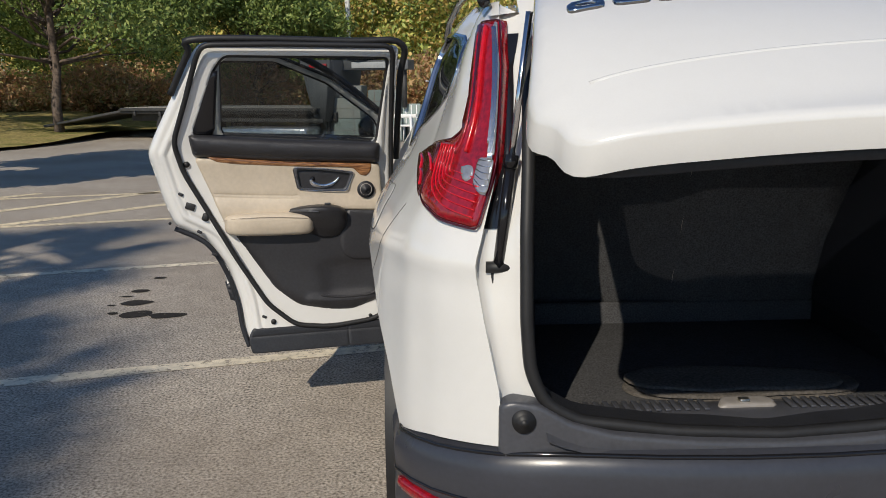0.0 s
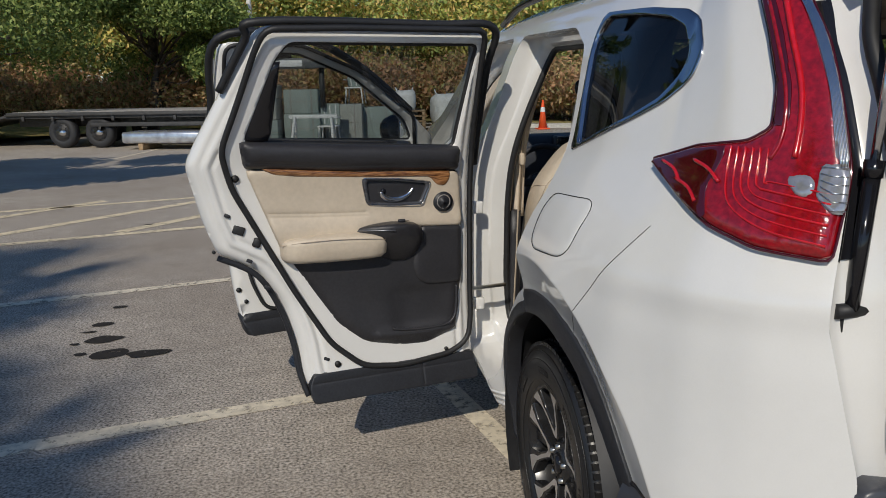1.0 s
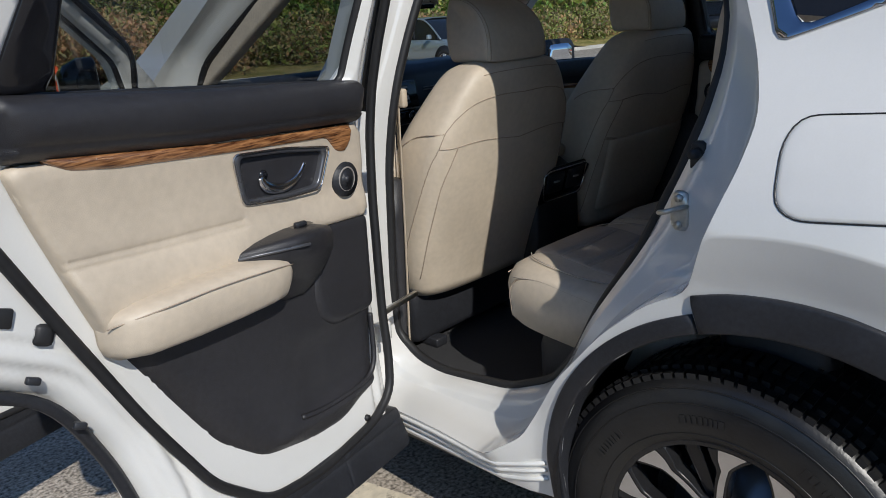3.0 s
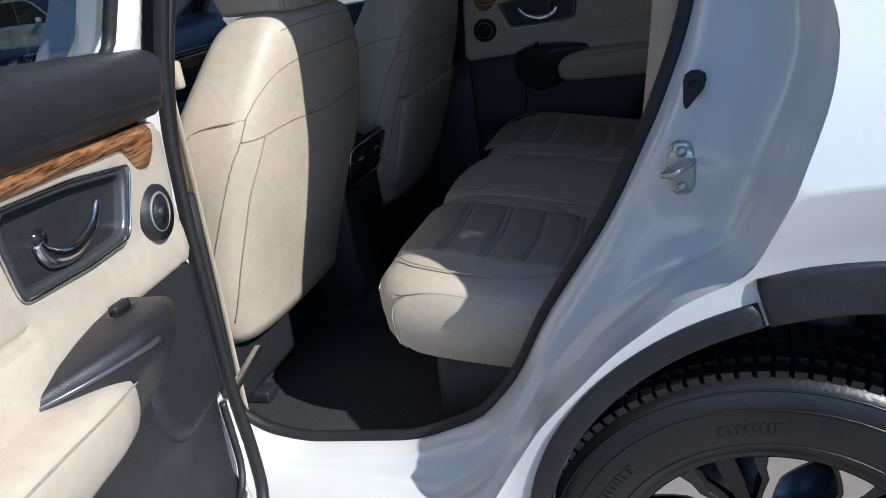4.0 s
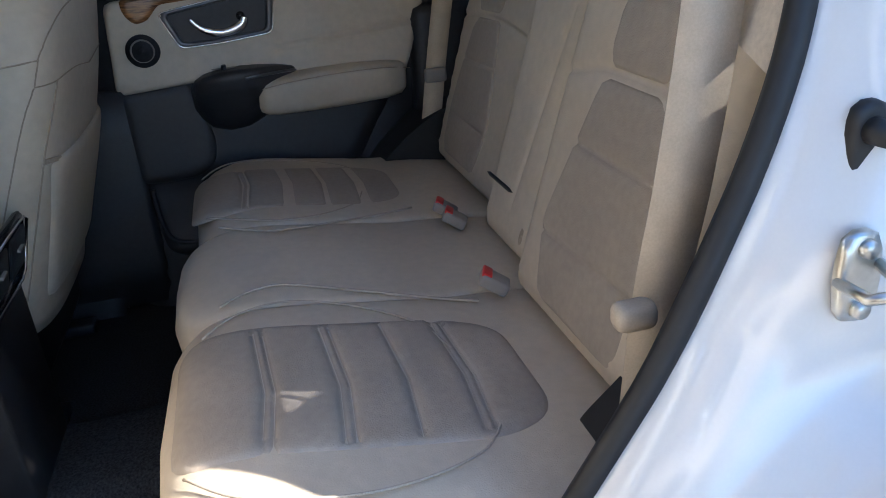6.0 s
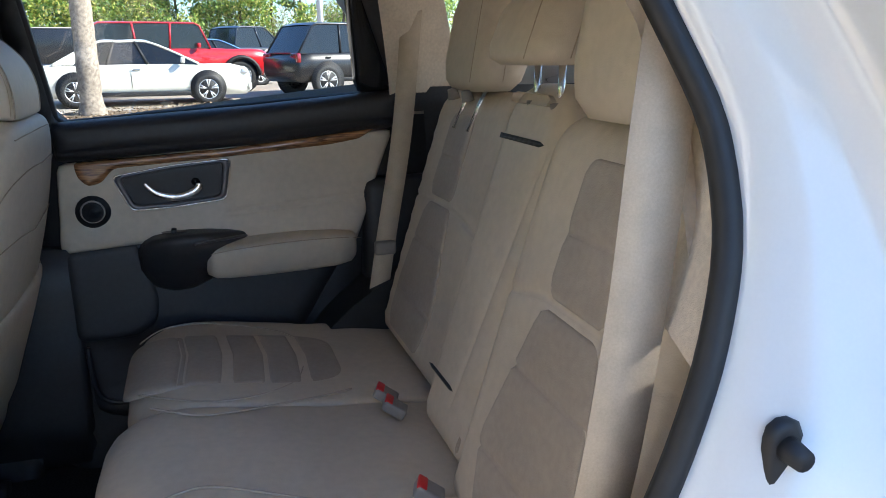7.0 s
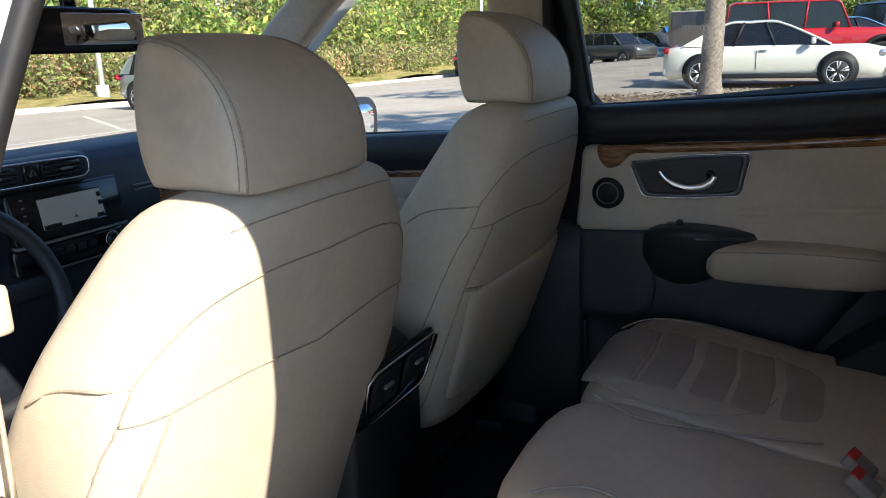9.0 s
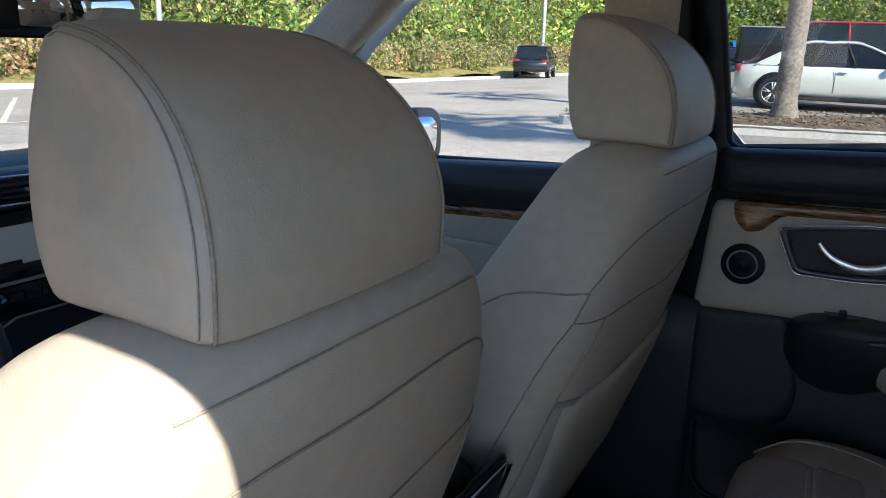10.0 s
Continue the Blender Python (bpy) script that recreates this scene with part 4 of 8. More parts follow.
    pocket = [fn(u, v, z0 + .014) for u, v in catmull([(.44, .588), (.38, .577), (.29, .573), (.21, .580), (.178, .61), (.168, .67), (.166, .728)])]
    part("pocket_lip", tube(pocket, .0065, 6), DARK, door)


def door_steps(u, v):
    """The pressed flange: low at the edge, a step up, and a shallow channel beside the trim."""
    d = near(np.stack([u, v], -1), REAR_OUT)
    return -.034 * np.clip(1 - d / .03, 0, 1) ** 1.5 - .016 * (1 - 1 / (1 + np.exp(-(d - .050) / .0025))) - .010 * np.exp(-((d - .080) / .007) ** 2) * (v < 1.3)


def rear_door(fn, opened, label):
    shell = sheet(REAR_OUT, fn, .009 if opened else .03, [REAR_WIN], base=.088, skirt=.0, edge=.015, relief=door_steps)
    door = part("rear_door", shell, PAINT if opened else DARK, suv, label)
    part("outer_skin", sheet(REAR_OUT, lambda d, z, n: fn(d, z, n - .01 * math.sin(min(max((z - .3) / 1.0, 0), 1) * math.pi)), .05, [REAR_WIN]), PAINT, door)
    part("window_glass", sheet(REAR_WIN, lambda d, z, n: fn(d, z, .045), .08), SMOKED if opened else TINTED, door, "lightly tinted door window")
    frame_line = [fn(u, v, .05) for u, v in spaced(REAR_WIN, .02)]
    part("glass_run", tube(frame_line, .010, 6, True), RUBBER, door)
    divider = softened([(.955, 1.33), (.86, 1.33), (.825, 1.60), (.845, 1.60)], .01)
    part("divider_panel", sheet(divider, fn, .03, h=.01, r=.01, base=.085, skirt=.05), GLOSSB, door, "black panel at the window's rear corner")
    if opened:
        # dark weather strip round the edge and along the top
        loop = [(.105, .60), (.12, .50), (.20, .455), (.40, .435), (.56, .455), (.68, .56), (.80, .77), (.90, .97), (1.0, 1.17), (1.03, 1.30), (.965, 1.47), (.905, 1.64), (.875, 1.692), (.60, 1.696), (.11, 1.690), (.10, 1.2)]
        strip = [fn(u, v, .098) for u, v in spaced(softened(loop, .04), .02)]
        part("weather_strip", tube(strip, .011, 8, True), RUBBER, door, "black door weather strip")
        top = [fn(u, v, .06) for u, v in catmull([(.07, 1.2), (.066, 1.55), (.07, 1.70), (.30, 1.71), (.885, 1.715), (.935, 1.66), (1.02, 1.50)])]
        part("top_seal", tube(top, .014, 8), RUBBER, door, "black seal along the top of the door frame")
        clad = softened([(.085, .338), (.762, .338), (.775, .40), (.755, .447), (.433, .447), (.10, .447)], .012)
        part("lower_cladding", sheet(clad, fn, .012, h=.004, r=.004, base=.091, skirt=-.005, seams=[[(.10, .413), (.755, .413)], [(.32, .34), (.32, .445)]], groove=.0025, gw=.003, edge=.012), PLASTIC, door, "black lower cladding")
        edge = [fn(u, v, .05) for u, v in catmull([(.775, .36), (.80, .45), (.815, .57), (.855, .71), (.93, .843), (1.06, .92)])]
        part("edge_guard", tube(edge, .012, 6), PLASTIC, door)
        bm = bmesh.new()
        box(bm, fn(.985, 1.02, .088), (.04, .012, .03), .003, Matrix.Rotation(radians(20), 3, 'Y'))
        box(bm, fn(.925, .97, .089), (.03, .012, .035), .008, Matrix.Rotation(radians(20), 3, 'Y'))
        part("latch_hole", bm, RUBBER, door, "black door latch slot")
        for u, v in ((1.02, 1.075), (.955, .905), (.90, .80), (.70, .50)):
            part("clip", boxed(fn(u, v, .086), (.022, .012, .012), .003, Matrix.Rotation(radians(25), 3, 'Y')), PLASTIC, door)
        for u, v, r in ((.985, 1.205, .013), (.66, .475, .012), (1.075, .95, .006), (.215, .47, .008)):
            bm = cyl(bmesh.new(), fn(u, v, .08), fn(u, v, .095), r, r, 16)
            part("plug", bm, RUBBER, door)
        for z in (.62, 1.02):
            part("hinge", box(bmesh.new(), fn(.04, z, .035), (.045, .03, .05), .006), PAINT, door)
        part("check_strap", boxed(fn(.02, .70, .09), (.16, .014, .014), .003, Matrix.Rotation(radians(12), 3, 'Z')), STEEL, door, "steel door check strap")
    inner_trim(fn, door)
    return door


rear_door(left_rear, True, "white rear door standing wide open, cream and black trim")
rear_door(right_rear, False, "closed rear door with cream leather and walnut trim")


def left_front(d, z, n):
    n = n + lean(z)
    a = radians(73)
    D, N = Vector((-math.sin(a), -math.cos(a))), Vector((math.cos(a), -math.sin(a)))
    return Vector((-.89 + D.x * d + N.x * n, 3.07 + D.y * d + N.y * n, z))


def right_front(d, z, n):
    drop = .06 * min(max((z - 1.0) / .12, 0), 1) * min(max((1.60 - z) / .25, 0), 1)
    return Vector((.81 - n - lean(z) * .8, 3.10 - d, z - drop))


F_OUT = softened([(.07, .34), (1.10, .34), (1.13, .55), (1.16, 1.0), (1.20, 1.25), (1.175, 1.40), (1.15, 1.70), (.80, 1.70), (.50, 1.58), (.20, 1.36), (.07, 1.24)], .03)
F_WIN = softened([(1.09, 1.27), (1.085, 1.66), (.80, 1.658), (.515, 1.546), (.225, 1.336), (.17, 1.225)], .03)
for fn, opened in ((left_front, True), (right_front, False)):
    door = part("front_door", sheet(F_OUT, fn, .04, [F_WIN], base=.088, skirt=.0, edge=.025), PAINT if opened else DARK, suv, "white front door standing open" if opened else "closed front door with cream leather and walnut trim")
    part("outer_skin", sheet(F_OUT, fn, .06, [F_WIN]), PAINT, door)
    part("window_glass", sheet(F_WIN, lambda d, z, n: fn(d, z, .045), .08), PANE, door, "door window glass")
    part("glass_run", tube([fn(u, v, .05) for u, v in spaced(F_WIN, .02)], .010, 6, True), RUBBER, door)
    low = softened([(1.07, 1.20), (1.03, .70), (.95, .52), (.60, .49), (.20, .50), (.14, .8), (.16, 1.15)], .04)
    part("lower_trim", sheet(low, fn, .04, h=.03, r=.05, base=.085, skirt=.07), DARK, door)
    part("padded_panel", sheet(softened([(1.06, 1.185), (1.03, .90), (.60, .93), (.17, .95), (.18, 1.13)], .02), fn, .04, h=.016, r=.015, base=.11, skirt=.09, seams=[[(1.03, 1.05), (.3, 1.04)]]), BEIGE, door, "cream leather padded door panel")
    part("belt_roll", sheet(softened([(1.09, 1.285), (1.07, 1.175), (.17, 1.125), (.20, 1.225)], .02), fn, .03, h=.042, r=.045, base=.105, skirt=.08), DARK, door)
    part("wood_strip", sheet(softened([(1.04, 1.185), (1.0, 1.155), (.25, 1.11), (.20, 1.125)], .01), fn, .02, h=.010, r=.01, base=.12, skirt=.1), WOOD, door)
    part("armrest", sheet(softened([(.95, .94), (.55, .96), (.50, .90), (.60, .86), (.95, .87)], .03), fn, .02, h=.062, r=.05, base=.105, skirt=.09), BEIGE, door)
    # wing mirror
    c = fn(.20, 1.27, -.13) if opened else Vector((1.0, 2.76, 1.19))
    rot = Matrix.Rotation(radians(12 if opened else -8), 3, 'Z')
    if opened:
        rot = Matrix.Rotation(radians(73), 3, 'Z')
    shell = loft([rring(c + rot @ Vector((0, y, 0)), rot @ Vector((1, 0, 0)), Vector((0, 0, 1)), w, h, r) for y, w, h, r in ((-.05, .215, .155, .05), (-.045, .225, .165, .055), (.0, .22, .16, .06), (.04, .17, .12, .05), (.06, .10, .07, .03))])
    m = part("wing_mirror", shell, GLOSSB if opened else PLASTIC, door, "wing mirror in a black shell")
    oval = softened([(-.088, -.058), (.080, -.060), (.088, .045), (.060, .060), (-.075, .058)], .03)
    part("mirror_pane", sheet(oval, lambda a, b, h: c + rot @ Vector((a, -.0535 - h, b)), .03, skirt=-.004), MIRROR, m, "mirror glass")
    if opened:
        loop = [(.11, .60), (.12, .50), (.20, .45), (.60, .43), (1.0, .45), (1.06, .60), (1.10, 1.0), (1.14, 1.25), (1.135, 1.688), (.80, 1.688), (.495, 1.57), (.19, 1.36)]
        part("weather_strip", tube([fn(u, v, .098) for u, v in spaced(softened(loop, .05), .02)], .009, 8, True), RUBBER, door)
        top = [fn(u, v, .06) for u, v in catmull([(.2, 1.38), (.5, 1.60), (.80, 1.72), (1.16, 1.715), (1.185, 1.42), (1.205, 1.27)])]
        part("top_seal", tube(top, .018, 8), RUBBER, door)
        part("lower_cladding", sheet(softened([(.07, .33), (1.10, .33), (1.125, .44), (.07, .44)], .01), fn, .04, h=.005, r=.006, base=.09, skirt=-.005, seams=[[(.08, .40), (1.11, .40)]], groove=.005), PLASTIC, door)
        part("latch_hole", boxed(fn(1.135, 1.0, .088), (.012, .012, .04), .003), RUBBER, door)
        for u, v, r in ((1.12, .56, .012), (1.09, .50, .010), (1.15, 1.2, .011)):
            part("plug", cyl(bmesh.new(), fn(u, v, .08), fn(u, v, .095), r, r, 14), RUBBER, door)


# ---- inside the SUV ----
# floor, tunnel and inner walls
bm = bmesh.new()
box(bm, (0, 2.2, .37), (1.50, 2.3, .06), .01)
box(bm, (0, 2.0, .42), (.26, 1.2, .10), .04)
part("floor_carpet", bm, CARPET, suv, "black carpeted car floor")
bm = boxed((0, .62, .665), (1.22, .86, .04), .008)
part("cargo_floor", bm, CARGO, suv, "charcoal carpeted cargo floor")
for s in (-1, 1):
    rows = [[Vector((s * x, y, z)) for y, z in ((.17, zz), (.35, zz), (.65, zz), (1.0, zz))] for x, zz in ((.60, .68), (.57, .80), (.57, 1.0), (.60, 1.18), (.63, 1.30))]
    part("cargo_wall", loft(rows, False, False), PLASTIC, suv, "black plastic cargo side trim")
    rows = [[Vector((s * x, y, zz)) for y in (.32 + .3 * (zz - 1.3), .55, .80, 1.02)] for x, zz in ((.655, 1.28), (.66, 1.34))]
    part("cargo_wall", loft(rows, False, False), PLASTIC, suv)
part("cargo_wall", boxed((0, 1.02, .56), (1.24, .03, .40), .01), CARGO, suv)
# headliner
rows = [[Vector((x * .64, y, float(np.interp(y, [.45, .8, 1.6, 2.2, 2.55], [1.69, 1.73, 1.745, 1.725, 1.68])) - .05 * abs(x) ** 4)) for x in np.linspace(-1, 1, 13)] for y in np.linspace(.42, 2.55, 12)]
part("headliner", loft(rows, False, False), HEADL, suv, "beige cloth headliner")


def pillar(name, line, w, d, material, label=""):
    """A padded pillar cover along a line; w along the car, d across it."""
    pts = catmull(line, n=4)
    rings = [rring(p, (0, 1, 0), (1, 0, 0), w[0] + (w[1] - w[0]) * i / (len(pts) - 1), d, .02, 4) for i, p in enumerate(pts)]
    return part(name, loft(rings), material, suv, label)


for s in (-1, 1):
    pillar("b_pillar_trim", [(s * .70, 2.08 + .07 * (s < 0), .95), (s * (.685 - .02 * (s > 0)), 2.03 + .12 * (s < 0), 1.25), (s * (.63 - .03 * (s > 0)), 2.005 + .105 * (s < 0), 1.50), (s * .56, 1.99 + .07 * (s < 0), 1.70)], (.15 - .03 * (s < 0), .12), .05, HEADL, "beige B-pillar cover")
    pillar("b_pillar_trim", [(s * .73, 2.13 - .13 * (s > 0), .42), (s * .725, 2.13 - .14 * (s > 0), .98)], (.15 + .13 * (s > 0), .17 + .11 * (s > 0)), .05, DARK)
    levels = ((1.18, (.80, .90, 1.0, 1.13)), (1.30, (.84, .93, 1.02, 1.14)), (1.45, (.92, 1.0, 1.08, 1.17)), (1.60, (1.02, 1.08, 1.15, 1.24)), (1.70, (1.05, 1.12, 1.2, 1.40)))
    if s > 0:
        levels = ((1.27, (.87, .94, 1.0, 1.075)), (1.36, (.89, .95, 1.01, 1.085)), (1.45, (.92, .97, 1.03, 1.10)), (1.60, (.965, 1.02, 1.07, 1.13)), (1.70, (1.0, 1.06, 1.15, 1.35)))
    rows = [[Vector((s * (.71 - lean(z) * .8 - .02 * (y > 1.0)), y, z)) for y in ys] for z, ys in levels]
    part("c_pillar_trim", loft(rows, False, False), HEADL, suv, "beige C-pillar cover")
    pillar("a_pillar_trim", [(s * .55, 2.32, 1.69), (s * .615, 2.575, 1.55), (s * .65, 2.72, 1.45), (s * .69, 2.97, 1.29), (s * .735, 3.15, 1.17)], (.17, .19), .055, HEADL, "beige windscreen pillar cover")
    part("side_rail_trim", tube([(s * (.58), y, 1.69) for y in np.linspace(1.1, 2.5, 8)], .035, 8), HEADL, suv)
# body behind the right door panels
part("inner_wall", boxed((.80, 1.55, .75), (.03, 1.1, .9), .01), DARK, suv)
part("inner_wall", boxed((.80, 2.75, .70), (.03, 1.28, .8), .01), DARK, suv)
part("inner_wall", boxed((-.70, 1.02, .72), (.10, .22, .42), .03), DARK, suv)
part("inner_wall", boxed((.72, 1.02, .80), (.10, .26, .62), .03), DARK, suv)
# windscreen and dashboard
rows = [[Vector((x * float(np.interp(t, [0, 1], [.70, .58])), 3.28 - .82 * t - .10 * x * x * (1 - .4 * t), 1.20 + .50 * t)) for x in np.linspace(-1, 1, 9)] for t in np.linspace(0, 1, 7)]
part("windscreen", loft(rows, False, False), PANE, suv, "clear curved windscreen")
# Black trim; the sky's bluish sheen is mixed into its base colour.
DASH = mat("sky_tinted_black_dash", (0.026, 0.030, 0.040), 0.42, var=0.15, scale=90, bump=0.3, bscale=700)
prof = [(3.28, 1.185), (3.05, 1.225), (2.90, 1.24), (2.82, 1.228), (2.79, 1.18), (2.79, 1.05), (2.80, .98), (2.82, .88), (2.86, .62), (3.2, .55)]
dash = part("dashboard", loft([[Vector((x, y - .03 * (1 - abs(x) / .72), z)) for y, z in prof] for x in np.linspace(-.72, .72, 15)], False, False), DASH, suv, "black dashboard with vents and a screen")
part("wood_strip", boxed((.44, 2.772, 1.098), (.50, .02, .045), .008), WOOD, dash)
for z in (1.126, 1.136):
    part("trim_line", boxed((.40, 2.766, z), (.58, .012, .0045), .002), GREYP, dash, "satin silver trim line")
scr = part("screen_surround", boxed((-.075, 2.758, 1.118), (.27, .03, .112), .01, Matrix.Rotation(radians(-10), 3, 'X')), GLOSSB, dash, "gloss black centre screen")
part("screen_ledge", boxed((-.075, 2.745, 1.064), (.27, .02, .006), .002), GREYP, scr)
part("climate_panel", boxed((-.075, 2.765, 1.030), (.27, .03, .062), .01), GLOSSB, dash, "gloss black climate panel")
SCREEN = bpy.data.materials.new("lit_map_screen")
SCREEN.use_nodes = True
sp = SCREEN.node_tree.nodes["Principled BSDF"]
sp.inputs["Base Color"].default_value = (.10, .115, .12, 1)
sp.inputs["Emission Color"].default_value, sp.inputs["Emission Strength"].default_value = (.55, .60, .62, 1), 0.035
tip = Matrix.Rotation(radians(-10), 3, 'X')
face = Vector((-.072, 2.7405, 1.118))
display = part("display", boxed(face + tip @ Vector((0, 0, .003)), (.150, .004, .064), .002, tip), SCREEN, scr, "pale navigation map display")
for x, z, w, h in ((0, -.031, .150, .010), (.064, -.023, .022, .010), (-.055, -.023, .040, .008), (0, .037, .150, .005), (.068, .022, .010, .010), (.068, .004, .010, .010)):
    part("menu_bar", boxed(face + tip @ Vector((x, -.003, z)), (w, .002, h), .0005, tip), GLOSSB, display)
bm = bmesh.new()
arrow = [bm.verts.new(face + tip @ Vector((x, -.0035, z))) for x, z in ((.002, -.008), (.008, -.018), (.002, -.015), (-.004, -.018))]
bm.faces.new(arrow)
part("position_arrow", bm, DASH, display)
for k in range(6):
    part("touch_key", boxed(face + tip @ Vector((-.107, .001, .040 - k * .016)), (.007, .002, .0035), .0008, tip), GREYP, scr)
for x in (-.156, .012):
    knob = part("knob", cyl(bmesh.new(), (x, 2.755, 1.036), (x, 2.722, 1.036), .017, .015, 24), GLOSSB, dash)
    part("knob_ring", tube([(x + .0165 * math.cos(a), 2.736, 1.036 + .0165 * math.sin(a)) for a in np.linspace(0, 2 * math.pi, 25)[:-1]], .0016, 5, True), CHROME, knob)
for k in range(4):
    part("button", boxed((-.115 + k * .028, 2.748, 1.036), (.022, .010, .014), .003), PLASTIC, dash)
part("trim_line", tube([(-.19, 2.748, .992), (-.14, 2.746, .995), (-.12, 2.745, 1.004), (.05, 2.745, 1.004)], .0022, 5), GREYP, dash)
hood = part("vent_housing", boxed((-.165, 2.775, 1.207), (.31, .06, .056), .014), DASH, dash, "black vent housing with a bright rim")
part("vent_rim", tube([(x, 2.744, z) for x, z in ((-.31, 1.187), (-.03, 1.184), (-.018, 1.192), (-.014, 1.206), (-.018, 1.220), (-.03, 1.226), (-.31, 1.232))], .0026, 6, True), CHROME, hood)
part("hazard_switch", boxed((-.150, 2.744, 1.208), (.036, .012, .036), .004), GLOSSB, hood)
part("hazard_mark", tube([(-.150 + a, 2.7375, 1.208 + b) for a, b in ((-.007, -.005), (.007, -.005), (0, .007))], .0009, 4, True), GREYP, hood)
for x, w in ((-.237, .115), (-.080, .095)):
    vent = part("air_vent", boxed((x, 2.748, 1.207), (w, .012, .034), .005), GLOSSB, hood)
    for k in (-1, 0, 1):
        part("slat", boxed((x, 2.741, 1.207 + k * .0095), (w - .01, .010, .003), .001), PLASTIC, vent)
    part("vent_tab", boxed((x + .005, 2.735, 1.2075), (.026, .008, .005), .0015), GREYP, vent)
bm = tube([(-.41 + .18 * math.cos(a), 2.60 + .06 * math.sin(a), 1.02 + .172 * math.sin(a)) for a in np.linspace(0, 2 * math.pi, 41)[:-1]], .016, 8, True)
wheel_ob = part("steering_wheel", bm, DARK, suv, "black leather steering wheel")
bm = box(bmesh.new(), (-.41, 2.63, 1.01), (.15, .05, .11), .03)
box(bm, (-.41, 2.61, 1.02), (.33, .02, .04), .01)
box(bm, (-.41, 2.60, .92), (.05, .02, .12), .01)
part("wheel_hub", bm, DARK, wheel_ob)
# centre console with its rear vents
rings = [rring((-.02, y, .42 + h / 2), (1, 0, 0), (0, 0, 1), .24, h, .05) for y, h in ((2.02, .42), (2.03, .47), (2.08, .50), (2.30, .50), (2.45, .42), (2.75, .44))]
console = part("centre_console", loft(rings), DARK, suv, "black centre console")
part("console_lid", boxed((-.02, 2.20, .935), (.22, .30, .05), .022), BEIGE, console, "cream console armrest lid")
tilt = Matrix.Rotation(radians(14), 3, 'X')
vent = part("air_vent", boxed((-.015, 2.005, .842), (.25, .02, .125), .012, tilt), GLOSSB, console, "rear air vents with a bright rim")
part("vent_frame", tube([Vector((-.015, 1.993, .842)) + tilt @ Vector((a * (.118 + .012 * b), 0, b * .054)) for a, b in ((-1, -.8), (-.8, -1), (.8, -1), (1, -.8), (1, .8), (.8, 1), (-.8, 1), (-1, .8))], .003, 5, True), CHROME, vent)
for x in (-.072, .042):
    part("slat", boxed(Vector((x, 1.992, .85)), (.095, .008, .07), .006, tilt), PLASTIC, vent)
    part("vent_tab", boxed(Vector((x, 1.986, .855)), (.03, .01, .006), .002, tilt), GREYP, vent)
part("gear_lever", box(cyl(bmesh.new(), (-.02, 2.5, .85), (-.02, 2.53, .98), .012, n=10), (-.02, 2.53, 1.0), (.05, .05, .07), .018), DARK, console)
# rear-view mirror and its foot
bm = loft([rring((-.145, y, 1.475), (1, 0, 0), (0, 0, 1), w, h, .03) for y, w, h in ((2.545, .265, .065), (2.55, .285, .08), (2.57, .28, .075), (2.60, .16, .04))])
mir = part("rear_view_mirror", bm, GLOSSB, suv, "black rear-view mirror")
part("mirror_pane", boxed((-.145, 2.543, 1.477), (.255, .004, .056), .0015, Matrix.Rotation(radians(-6), 3, 'Z')), MIRROR, mir, "mirror glass")
part("mirror_stalk", cyl(bmesh.new(), (-.12, 2.60, 1.50), (-.08, 2.66, 1.66), .014, n=10), GLOSSB, mir)


